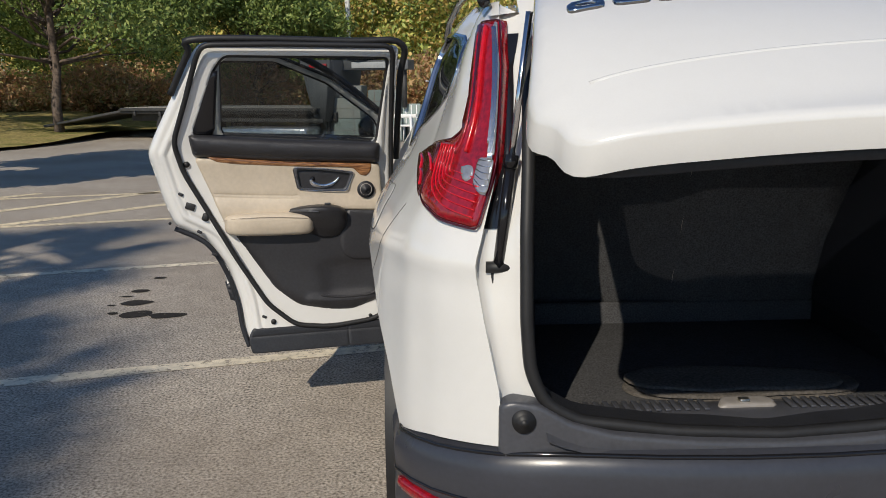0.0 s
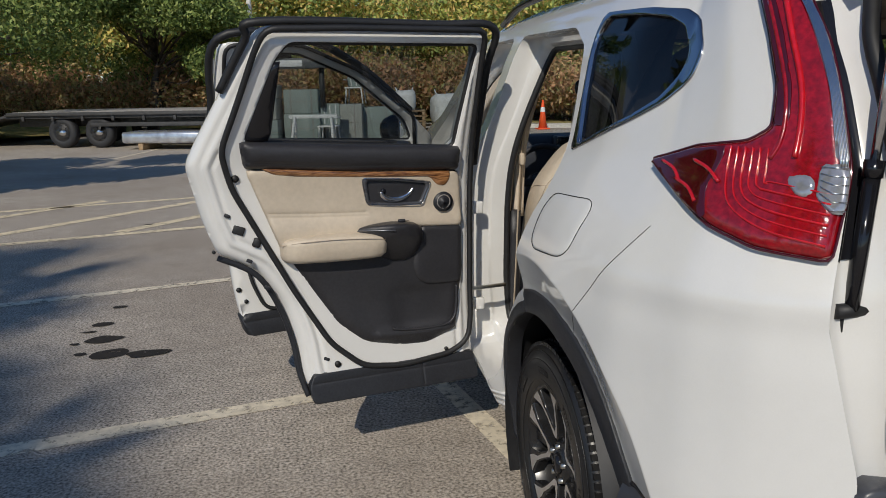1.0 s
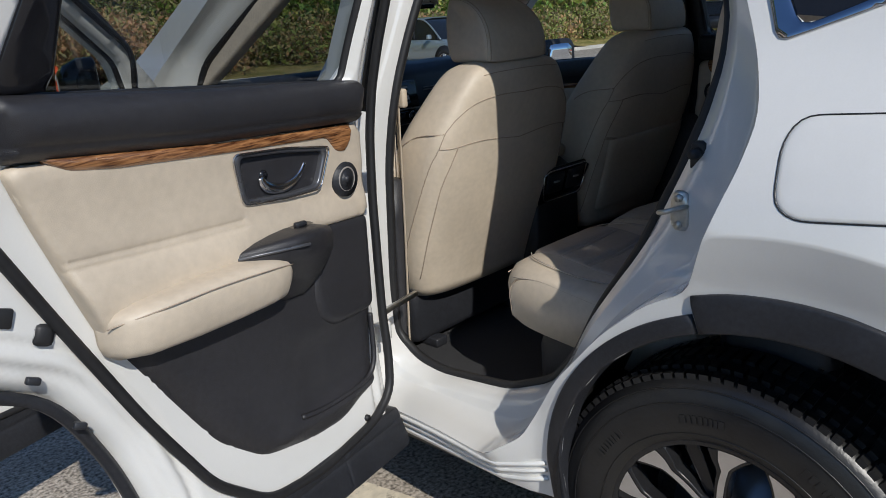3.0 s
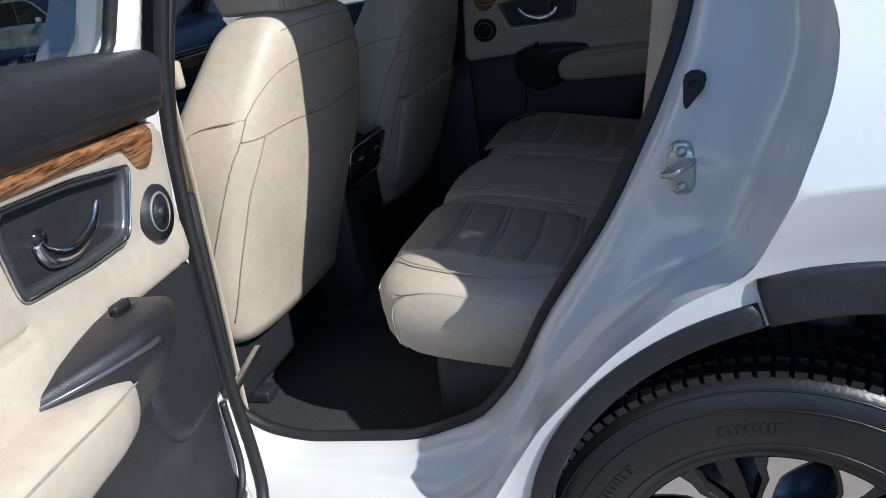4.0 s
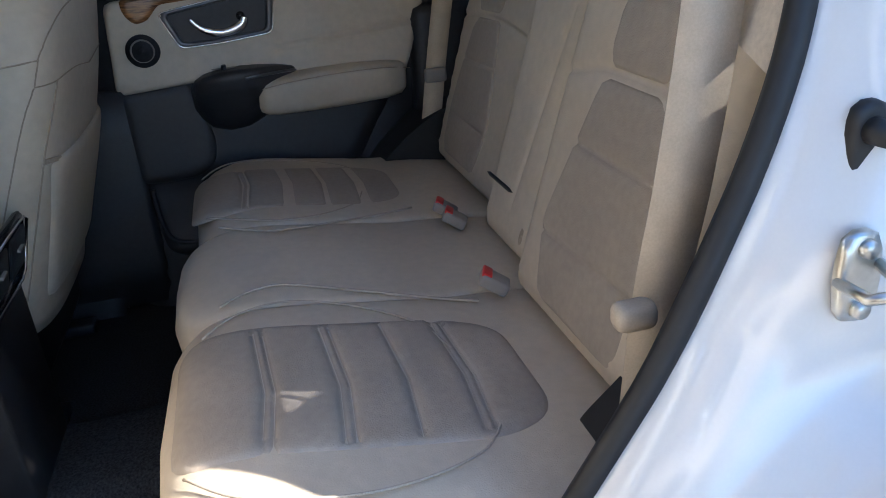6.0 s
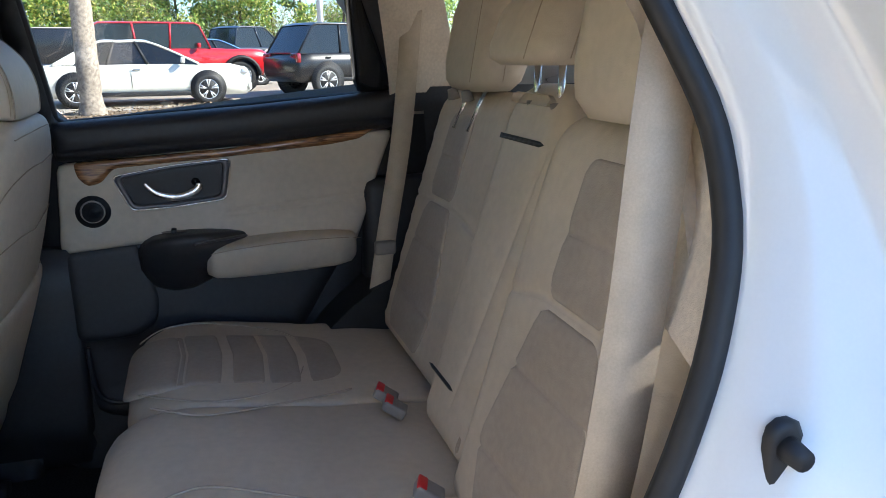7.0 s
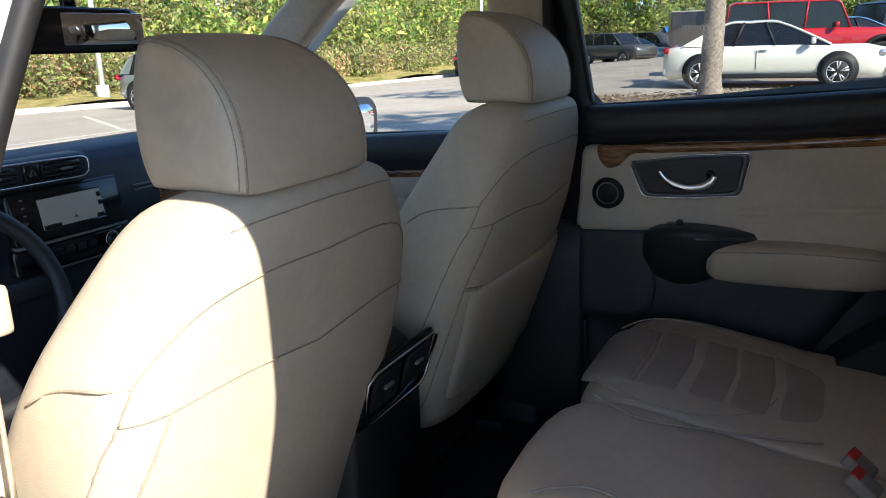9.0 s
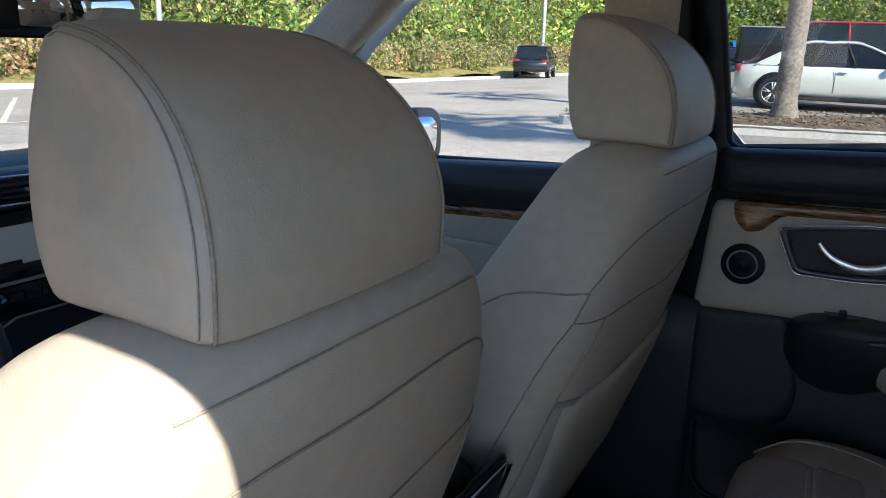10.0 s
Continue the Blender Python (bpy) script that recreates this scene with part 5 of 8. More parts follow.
# front seats
def front_seat(cx, y0, dz, label, pocketed=True):
    """cx: its middle; y0: where the back's rear face stands at half height."""
    zs = [.60, .64, .72, .85, 1.0, 1.10, 1.19, 1.25, 1.275, 1.288]
    half = [.27, .292, .312, .320, .318, .304, .256, .212, .182, .14]
    depth = [.20, .25, .28, .28, .25, .215, .185, .16, .125, .07]
    rear = [.125, .115, .09, .045, .0, -.025, -.045, -.052, -.045, -.022]
    fz = np.concatenate([np.linspace(zs[0], 1.18, 22), np.linspace(1.195, zs[-1], 14)])
    def smooth(v):
        c = catmull(list(zip(zs, v)), n=8)
        return np.interp(fz, c[:, 0], c[:, 1])

    H, Dp, Rr = smooth(half), smooth(depth), smooth(rear)

    def place(i, a):
        """A place on the shell: i along its height, a round it (0 right, 90 front)."""
        h, d, r = H[i], Dp[i], Rr[i]
        c, s = math.cos(a), math.sin(a)
        e = .44
        x = math.copysign(abs(c) ** e, c) * h
        y = math.copysign(abs(s) ** e, s) * d / 2
        bulge = .010 * (1 - min(abs(x) / h, 1) ** 2) if s < 0 else 0
        return Vector((cx + x, y0 + r + d / 2 + y - bulge, fz[i] + dz))
    n = 48
    seat = part("front_seat", loft([[place(i, 2 * math.pi * k / n) for k in range(n)] for i in range(len(fz))]), BEIGE, suv, label)

    def on(x, z):
        """A place on the rear face."""
        i = int(np.argmin(np.abs(fz - z)))
        c = min(max(x / H[i], -.999), .999)
        a = -math.acos(math.copysign(abs(c) ** (1 / .44), c))
        p = place(i, a)
        if i + 1 < len(fz) and fz[i] < z:
            q = place(i + 1, -math.acos(math.copysign(abs(min(max(x / H[i + 1], -.999), .999)) ** (1 / .44), c)))
            t = (z - fz[i]) / (fz[i + 1] - fz[i])
            p = p.lerp(q, t)
        elif i > 0 and fz[i] > z:
            q = place(i - 1, -math.acos(math.copysign(abs(min(max(x / H[i - 1], -.999), .999)) ** (1 / .44), c)))
            t = (fz[i] - z) / (fz[i] - fz[i - 1])
            p = p.lerp(q, t)
        return p + Vector((0, -.001, 0))

    def flank(sg, z, back):
        """A place on the seat's side, 'back' metres in front of y0."""
        i = int(np.argmin(np.abs(fz - z)))
        sy = min(max((back - Rr[i] - Dp[i] / 2) / (Dp[i] / 2), -.9999), .9999)
        sn = math.copysign(abs(sy) ** (1 / .44), sy)
        p = place(i, math.atan2(sn, sg * math.sqrt(1 - sn * sn)))
        p.z = z + dz
        return p + Vector((sg * .001, 0, 0))
    for s in (-1, 1):
        for line, r in (([(0, 1.193), (.095, 1.195), (.155, 1.190), (.205, 1.178), (.246, 1.153), (.274, 1.124), (.287, 1.102), (.298, 1.066)], .0013),
                        ([(.298, 1.065), (.275, 1.0645), (.25, 1.066), (.20, 1.072), (.127, 1.072), (0, 1.060)], .0012),
                        ([(.249, 1.066), (.264, 1.019), (.278, .972), (.285, .926), (.290, .80), (.284, .664)], .0017)):
            part("seam", tube([on(s * x, z) for x, z in catmull(line, n=8)], r, 5), SEAM, seat)
        part("seam", tube([on(s * .284, 1.106)] + [flank(s, z, b) for z, b in catmull([(1.105, .030), (1.103, .055), (1.097, .090), (1.086, .120), (1.070, .145)], n=4)], .0016, 5), SEAM, seat)
        part("seam", tube([flank(s, z, b) for z, b in catmull([(1.064, .018), (1.02, .042), (.97, .066), (.88, .106), (.79, .147), (.68, .19)], n=6)], .0013, 5), SEAM, seat)
    pocket = [on(x, z) for x, z in catmull([(-.28, .935), (-.15, .918), (0, .914), (.15, .918), (.28, .935)], n=6)]
    if pocketed:
        part("seam", tube(pocket, .005, 6), SEAM, seat)
    brow = [on(x, z) for x, z in catmull([(-.17, 1.253), (-.12, 1.258), (0, 1.261), (.12, 1.258), (.17, 1.253)], n=6)]
    part("seam", tube(brow, .0011, 5), SEAM, seat)
    pk = softened([(-.268, .932), (-.235, .66), (.235, .66), (.268, .932)], .02)
    bm = sheet(pk, lambda x, z, h: on(x, z) + Vector((0, -h, 0)), .03, h=.010, r=.02, edge=.02)
    if pocketed:
        part("map_pocket", bm, BEIGE, seat, "leather map pocket")
    # headrest: a block whose rear face curls forward to the top, sewn along its cheeks
    side = catmull([(.004, .004), (0, .05), (0, .28), (.012, .50), (.036, .68), (.074, .84), (.122, .95), (.168, .995), (.182, .985), (.194, .93), (.196, .62), (.186, .22), (.172, .03), (.155, .0), (.09, .0), (.02, -.005)], True, 5)
    side = np.stack([y0 - .050 + side[:, 0] * .86, 1.284 + .182 * side[:, 1] + dz], -1)
    mid = side.mean(0)

    def ring(x, k):
        return [Vector((cx - .012 + x * (1 - .16 * max((z - 1.31 - dz) / .15, 0) ** 2), mid[0] + (y - mid[0]) * k, mid[1] + (z - mid[1]) * k)) for y, z in side]
    w = .134
    hr = [ring(x, k) for x, k in ((-w + .006, .35), (-w + .001, .72), (-w, .87), (-w + .005, .935), (-w + .014, .972), (-w + .028, .993), (-w * .5, 1.008), (0, 1.014), (w * .5, 1.008), (w - .028, .993), (w - .014, .972), (w - .005, .935), (w, .87), (w - .001, .72), (w - .006, .35))]
    head = part("headrest", loft(hr), BEIGE, seat, "padded leather headrest")
    for s in (-1, 1):
        line = [p + Vector((s * .001, -.0008, .0003)) for p in ring(s * (w - .0105), .9625)[1:42]]
        part("seam", tube(line, .0015, 5), SEAM, head)
        row = [p + Vector((s * .0012, -.0003, 0)) for p in ring(s * (w - .003), .915)[1:42]]
        part("stitching", tube(row, .0007, 4), SEAM, head)
        part("headrest_post", cyl(bmesh.new(), (cx + s * .06, y0 + .02, 1.20 + dz), (cx + s * .06, y0 + .02, 1.30 + dz), .007, n=10), CHROME, seat)
    # cushion, plinth and rails
    prof = [(y0 + .22, .56), (y0 + .24, .68), (y0 + .28, .73), (y0 + .45, .735), (y0 + .60, .73), (y0 + .64, .67), (y0 + .60, .56)]
    rings = []
    for x, k in ((-.27, .8), (-.255, .95), (-.22, 1.03), (-.15, 1.0), (.15, 1.0), (.22, 1.03), (.255, .95), (.27, .8)):
        rings.append([Vector((cx + x, y, .56 + (z - .56) * k + dz)) for y, z in prof])
    part("cushion", loft(rings), BEIGE, seat)
    part("plinth", boxed((cx, y0 + .38, .54 + dz), (.57, .40, .22), .03), PLASTIC, seat)
    part("back_foot", boxed((cx, y0 + .24, .55 + dz), (.40, .10, .09), .03), CARPET, seat, "black plastic seat foot")
    for s in (-1, 1):
        part("rail", boxed((cx + s * .20, y0 + .40, .415), (.05, .50, .03), .006), PLASTIC, seat)
    return seat


front_seat(-.338, 1.957, -.012, "cream leather driver's seat seen from behind", False)
front_seat(.438, 1.902, .03, "cream leather front passenger seat seen from behind")

# rear bench: three cushions and three backs
CUSH = [(1.10, .57), (1.08, .70), (1.20, .738), (1.34, .752), (1.48, .772), (1.62, .792), (1.695, .789), (1.74, .768), (1.757, .735), (1.754, .70), (1.742, .654), (1.675, .630), (1.44, .604), (1.25, .585)]


def cushion(x0, x1, up, label, ends=(0, 0), back=0.0):
    """ends: 1 where the cushion meets its neighbour."""
    xs = [x0, x0 + .005, x0 + .014, x0 + .04, x0 + .08, (x0 + x1) / 2, x1 - .08, x1 - .04, x1 - .014, x1 - .005, x1]
    near_end, far_end = [((.94, .965, .98, .993, 1.0) if e else (.845, .875, .915, .968, .995)) for e in ends]
    ks = [*near_end, 1.0 + up, *far_end[::-1]]
    rings = []
    for x, k in zip(xs, ks):
        q = (x - (x0 + x1) / 2) / ((x1 - x0) / 2)
        e = 1 - (.06 if ends[q > 0] else .125) * min(abs(q), 1) ** 5
        rings.append([Vector((x, 1.20 + (y - 1.20) * (e if y > 1.4 else 1) - back, .60 + (z - .60) * (k if z > .66 else 1))) for y, z in catmull(CUSH, True, 4)])
    ob = part("seat_cushion", loft(rings), BEIGE, bench, label)
    if not ends[0]:
        welt = sorted([p for p in rings[1] if p.y > 1.645 and p.z > .642], key=lambda p: p.z)
        part("welt", tube([p + Vector((-.001, .001, 0)) for p in welt], .0022, 6), SEAM, ob)
    return ob


bench = part("rear_bench", boxed((0, 1.42, .50), (1.30, .46, .20), .03), DARK, suv, "cream leather rear bench with taupe inserts")


def cush_z(y):
    p = catmull(CUSH, True, 4)
    q = p[(p[:, 1] > .70)]
    q = q[np.argsort(q[:, 0])]
    return float(np.interp(y, q[:, 0], q[:, 1]))


cushion(-.70, -.205, .0, "outer seat cushion", (0, 1))
cushion(-.20, .155, .03, "middle seat cushion", (1, 1))
cushion(.16, .675, .0, "outer seat cushion", (1, 0), .025)
for s, x0, x1 in ((-1, .285, .585), (1, .235, .535)):
    c = (x0 + x1) / 2
    ins = softened([(s * (x0 - .01), 1.735), (s * x0, 1.50), (s * (x0 + .006), 1.36), (s * (x0 + .05), 1.285), (s * (x1 - .03), 1.285), (s * (x1 + .01), 1.36), (s * x1, 1.55), (s * (x1 - .02), 1.735)], .05)
    grooves = []
    for y, two in ((1.625, 1), (1.535, 1), (1.455, 0), (1.375, 1)):
        for d in ((-.006, .006) if two else (0,)):
            grooves.append([(s * (x0 + .012), y + d), (s * (c + .02), y + d - .008), (s * (x1 - .012), y + d + .002)])
    bm = sheet(ins, lambda x, y, h: (x, y, cush_z(y) + h), .018, h=.010, r=.022, base=-.004, seams=grooves, groove=.0065, gw=.004, edge=.015)
    part("seat_insert", bm, TAUPE, bench, "perforated taupe leather seat insert")
    loop = catmull([(x0 + .10, 1.372), (x0 + .02, 1.40), (x0 - .045, 1.475), (x0 - .075, 1.57), (x0 - .05, 1.65), (x0 - .005, 1.70)], n=6)
    part("seam", tube([Vector((s * x, y, cush_z(y) + .0035)) for x, y in loop], .0017, 5), THREAD, bench)
    loop = catmull([(x1 - .02, 1.36), (x1 + .03, 1.40), (x1 + .065, 1.48), (x1 + .075, 1.57), (x1 + .05, 1.66), (x1 - .01, 1.715)], n=6)
    part("seam", tube([Vector((s * x, y, cush_z(y) + .0035)) for x, y in loop], .0017, 5), THREAD, bench)
    loop = catmull([(x0 - .03, 1.29), (x0 - .09, 1.44), (x0 - .135, 1.57), (x0 - .12, 1.63), (x0 - .085, 1.675)], n=6)
    part("seam", tube([Vector((s * x, y, cush_z(y) + .0045)) for x, y in loop], .0022, 5), THREAD, bench)
# stitched front roll and the outer corner's upright welt
part("seam", tube([Vector((x, 1.745 - .03 * (abs(x + .4525) / .2475) ** 4, .752)) for x in np.linspace(-.655, -.22, 16)], .0012, 5), THREAD, bench)
part("seam", tube([Vector((-.6985, y, z)) for y, z in catmull([(1.22, .717), (1.37, .728), (1.50, .748), (1.60, .764), (1.68, .760)], n=4)], .0018, 5), THREAD, bench)


def set_back(x):
    """The middle and the far back stand a little further to the rear than the near one."""
    return .035 * min(max((x + .205) / .02, 0), 1) + .045 * min(max((x - .055) / .02, 0), 1)


def back_face(x, s, h):
    """s runs up the backrest, h out from it."""
    y = 1.180 - .29 * s - .02 * s * s - set_back(x)
    z = .73 + s * .98
    return Vector((x, y + .96 * h, z + .27 * h))


def backrest(x0, x1, top, label, seams=(), foot=.0):
    r = .05
    poly = softened([(x0, foot), (x0, top - .05), (x0 + .05, top), (x1 - .05, top), (x1, top - .05), (x1, foot)], .04)
    bm = sheet(poly, back_face, .025, h=.055, r=.05, base=0, skirt=-.07, seams=seams, groove=.005, gw=.005, edge=.02)
    return part("seat_back", bm, BEIGE, bench, label)


backrest(-.64, -.205, .625, "outer seat back", [catmull([(-.215, .345), (-.28, .355), (-.35, .367), (-.51, .364), (-.62, .35)])])
mid = backrest(-.20, .06, .655, "middle seat back with a folding armrest", [[(-.085, .10), (-.157, .54)], [(.055, .12), (.042, .545)]])
backrest(.065, .575, .625, "outer seat back", [catmull([(.08, .335), (.16, .345), (.24, .355), (.40, .362), (.55, .35)])])
for a, b, y, h in ((-.085, .055, .112, .008), (-.150, .040, .548, .009)):
    slot = softened([(a, y + h / 2), (b, y + h / 2), (b, y - h / 2), (a, y - h / 2)], .007)
    part("armrest_slot", sheet(slot, lambda x, s, h: back_face(x, s, h + .0565), .02, h=.002, r=.004), RUBBER, bench, "dark armrest slot")
part("pull_strap", sheet(softened([(-.13, .625), (.02, .625), (.025, .607), (-.135, .607)], .008), lambda x, s, h: back_face(x, s, h + .041), .02, h=.005, r=.006, skirt=.02), BEIGE, bench)
for s, dx in ((-1, 0), (1, -.07)):
    for q, lines in (([(.325, .04), (.284, .144), (.325, .275), (.35, .358), (.51, .355), (.535, .264), (.56, .15), (.56, .04)], [[(.33, .265), (.53, .262)], [(.30, .13), (.55, .135)]]),
                     ([(.352, .372), (.354, .56), (.50, .56), (.51, .37)], [[(.355, .46), (.50, .46)]])):
        q = [(s * (x + dx), v) for x, v in q]
        lines = [[(s * (x + dx), v) for x, v in l] for l in lines]
        part("seat_insert", sheet(softened(q, .02), lambda x, v, h: back_face(x, v, h + .0535), .025, h=.006, r=.012, edge=.02, seams=lines, groove=.004, gw=.004), TAUPE, bench)
for x, v in ((-.225, .09), (-.575, .10)):
    part("anchor_slot", sheet(softened([(x - .006, v - .014), (x + .006, v - .014), (x + .006, v + .014), (x - .006, v + .014)], .005), lambda x, s, h: back_face(x, s, h + .054), .01, h=.002, r=.003), SEAM, bench)
part("rear_shell", sheet([(-.64, -.05), (-.64, .60), (.62, .60), (.62, -.05)], lambda x, s, h: back_face(x, s, -.075), .1, skirt=-.02), CARGO, bench, "charcoal carpeted seat back")
# rear headrests
for cx, w, z0, h, d, hy in ((-.45, .27, 1.345, .26, .12, 1.045), (-.085, .25, 1.405, .115, .13, 1.015), (.34, .27, 1.345, .225, .12, .955)):
    rings = []
    for t in np.linspace(0, 1, 12):
        k = float(np.interp(t, [0, .08, .25, .75, .92, 1], [.72, .92, 1, .97, .85, .55]))
        rings.append(rring((cx, hy - .04 * t, z0 + h * t), (1, 0, 0), (0, 1, 0), w * k, d * k, .052, 6))
    head = part("rear_headrest", loft(rings), BEIGE, bench, "padded leather rear headrest")
    for s in (-1, 1):
        part("headrest_post", cyl(bmesh.new(), (cx + s * .045, 1.0, 1.26), (cx + s * .045, hy - .02, z0 + .05), .006, n=10), CHROME, head)
        part("post_collar", cyl(bmesh.new(), (cx + s * .045, 1.0, 1.325), (cx + s * .045, 1.005, 1.347), .014, .011, 12), GREYP, head)
        part("seam", tube([rings[i][11 if s < 0 else 18] for i in range(1, 11)], .0011, 5), SEAM, head)
        part("seam", tube([rings[i][6 if s < 0 else 23] for i in range(1, 11)], .0011, 5), SEAM, head)
# buckles
for x, y, z in ((-.252, 1.262, .778), (.112, 1.24, .772), (.062, 1.235, .768)):
    tilt = Matrix.Rotation(radians(-20), 3, 'Z') @ Matrix.Rotation(radians(-58), 3, 'X')
    b = part("belt_buckle", boxed((x, y, z), (.038, .022, .048), .005, tilt), GREYP, bench, "seat belt buckle with a red button")
    part("release_button", boxed(Vector((x, y, z)) + tilt @ Vector((0, -.009, .017)), (.032, .007, .016), .002, tilt), REDBUT, b)


def belt(line, w, name="seat_belt", across=(0, 1, 0)):
    pts = catmull(line, n=8)
    rings = []
    for i, p in enumerate(pts):
        a = Vector(across).normalized()
        t = Vector(pts[min(i + 1, len(pts) - 1)]) - Vector(pts[max(i - 1, 0)])
        n = t.cross(a).normalized()
        p = Vector(p)
        rings.append([p - a * w / 2 - n * .001, p + a * w / 2 - n * .001, p + a * w / 2 + n * .001, p - a * w / 2 + n * .001])
    return part(name, loft(rings), BELT, suv, "beige seat belt webbing")


belt([(-.56, 1.05, 1.66), (-.63, 1.135, 1.47), (-.658, 1.165, 1.37), (-.662, 1.181, 1.21), (-.660, 1.199, 1.056), (-.648, 1.212, .93), (-.635, 1.222, .74)], .054, across=(.35, .94, 0))
belt([(.61, 1.03, 1.525), (.602, 1.065, 1.23), (.60, 1.115, .955), (.60, 1.15, .74)], .050, across=(.25, .97, 0))
part("belt_tongue", boxed((.592, 1.118, .945), (.022, .055, .035), .006), GREYP, suv, "belt tongue clip")
part("belt_guide", boxed((.622, 1.045, 1.542), (.03, .115, .026), .012, Matrix.Rotation(radians(19), 3, "X")), DARK, suv)
belt([(-.665, 2.075, 1.45), (-.70, 2.055, 1.2), (-.72, 2.05, .8), (-.735, 2.05, .5)], .040, across=(.5, .85, 0))
part("belt_tongue", boxed((-.705, 2.04, 1.20), (.020, .045, .05), .006), BELT, suv, "beige belt tongue")
part("lower_anchor", box(bmesh.new(), (-.665, 1.25, .925), (.03, .045, .03), .01), BELT, suv)

# striker, rubber stop and details on the jamb
bm = sheet(softened([(-.018, -.038), (.016, -.038), (.022, 0), (.018, .038), (-.016, .038), (-.022, 0)], .012), lambda a, b, h: (-.845 - h, 1.165 + a * .9, 1.03 + b), .012, h=.005, r=.004, skirt=-.004)
striker = part("door_striker", bm, STEEL, suv, "zinc-plated door striker with two screws")
part("striker_loop", tube([(-.845, 1.150, 1.040), (-.882, 1.162, 1.040), (-.890, 1.175, 1.036), (-.882, 1.188, 1.032), (-.845, 1.182, 1.028)], .0048, 8), STEEL, striker)
for z in (-.025, .025):
    part("screw", cyl(bmesh.new(), (-.847, 1.165, 1.03 + z), (-.856, 1.165, 1.03 + z), .008, .007, 14), STEEL, striker)
bm = sheet(softened([(-.016, -.034), (.016, -.034), (.016, .034), (-.016, .034)], .015), lambda a, b, h: (-.815 - h, 1.146 + a, 1.122 + b), .01, h=.006, r=.006, skirt=-.005)
plug = part("jamb_stop", bm, RUBBER, suv, "black rubber stop on the jamb")
part("stop_knob", cyl(bmesh.new(), (-.815, 1.146, 1.134), (-.840, 1.149, 1.134), .011, .009, 14), RUBBER, plug)

# cargo mats
MAT_TOP = mat("brown_grey_mat_pile", (0.095, 0.086, 0.076), 0.95, var=0.35, scale=120, bump=1.0, bscale=500, spec=0.1)
for k, (dx, dy, rot) in enumerate(((0, 0, 0), (.02, -.012, 2), (-.015, .008, -3))):
    base = softened([(-.29, .40), (-.26, .305), (-.02, .268), (.05, .285), (.30, .285), (.39, .33), (.39, .43), (.10, .475), (-.18, .47)], .05)
    a = radians(rot)
    poly = [((x * math.cos(a) - (y - .37) * math.sin(a)) * (1 - .04 * k) + dx, (x * math.sin(a) + (y - .37) * math.cos(a)) * (1 - .05 * k) + .40 + dy) for x, y in base]
    m = single("floor_mat", sheet(poly, lambda x, y, h: (x, y, .686 + .011 * k + h + .004 * noise.noise((x * 6, y * 6, k))), .03, h=.008, r=.008, skirt=0), MAT_TOP, "brown grey carpet mat stacked on the cargo floor", "floor mat", "stacked floor mats")


# ---- the lot ----
def rise(x, y=0.0):
    """The lot climbs gently to the right of the car and falls away again beyond the front."""
    t = min(max((y - 5) / 19, 0), 1)
    return 0.018 * (min(max(x, 1.5), 30) - 1.5) * (1 - 1.9 * t * t * (3 - 2 * t))


def asphalt():
    m = mat("worn_asphalt", (0.355, 0.312, 0.260), 0.92, var=0.8, scale=75, bump=1.0, bscale=150, big=0.12, spec=0.2)
    n, l = m.node_tree.nodes, m.node_tree.links
    p = n["Principled BSDF"]
    old = p.inputs["Base Color"].links[0].from_socket
    tc, vo, st, mx, mx2 = n.new("ShaderNodeTexCoord"), n.new("ShaderNodeTexVoronoi"), n.new("ShaderNodeTexNoise"), n.new("ShaderNodeMix"), n.new("ShaderNodeMix")
    vo.inputs["Scale"].default_value = 95
    st.inputs["Scale"].default_value, st.inputs["Detail"].default_value = 0.55, 6
    for q in (vo, st):
        l.new(tc.outputs["Object"], q.inputs["Vector"])
    r1, r2 = n.new("ShaderNodeMapRange"), n.new("ShaderNodeMapRange")
    r1.inputs[1].default_value, r1.inputs[2].default_value, r1.inputs[3].default_value, r1.inputs[4].default_value = 0.0, 0.42, 0.95, 0.0
    r2.inputs[1].default_value, r2.inputs[2].default_value, r2.inputs[4].default_value = 0.42, 0.7, 0.6
    l.new(vo.outputs["Distance"], r1.inputs[0]), l.new(st.outputs[0], r2.inputs[0])
    for q, b in ((mx, (0.60, 0.55, 0.48, 1)), (mx2, (0.25, 0.205, 0.16, 1))):
        q.data_type = 'RGBA'
        q.inputs["B"].default_value = b
    l.new(old, mx.inputs["A"]), l.new(r1.outputs[0], mx.inputs["Factor"])
    l.new(mx.outputs["Result"], mx2.inputs["A"]), l.new(r2.outputs[0], mx2.inputs["Factor"])
    l.new(mx2.outputs["Result"], p.inputs["Base Color"])
    return m


ASPHALT = asphalt()
xs = [-600, -60, -20, -8, -3, 1.5, 4, 8, 12, 16, 20, 25, 30, 40, 60, 600]
ys = [-600, -60, -20, -6, 0, 5, *range(6, 25), 30, 60, 600]
verts = [(x, y, rise(x, y)) for y in ys for x in xs]
faces = [(j * len(xs) + i, j * len(xs) + i + 1, (j + 1) * len(xs) + i + 1, (j + 1) * len(xs) + i) for j in range(len(ys) - 1) for i in range(len(xs) - 1)]
tagged(raw("ground", verts, faces, ASPHALT), "worn grey asphalt parking lot", "ground", kind="structure")


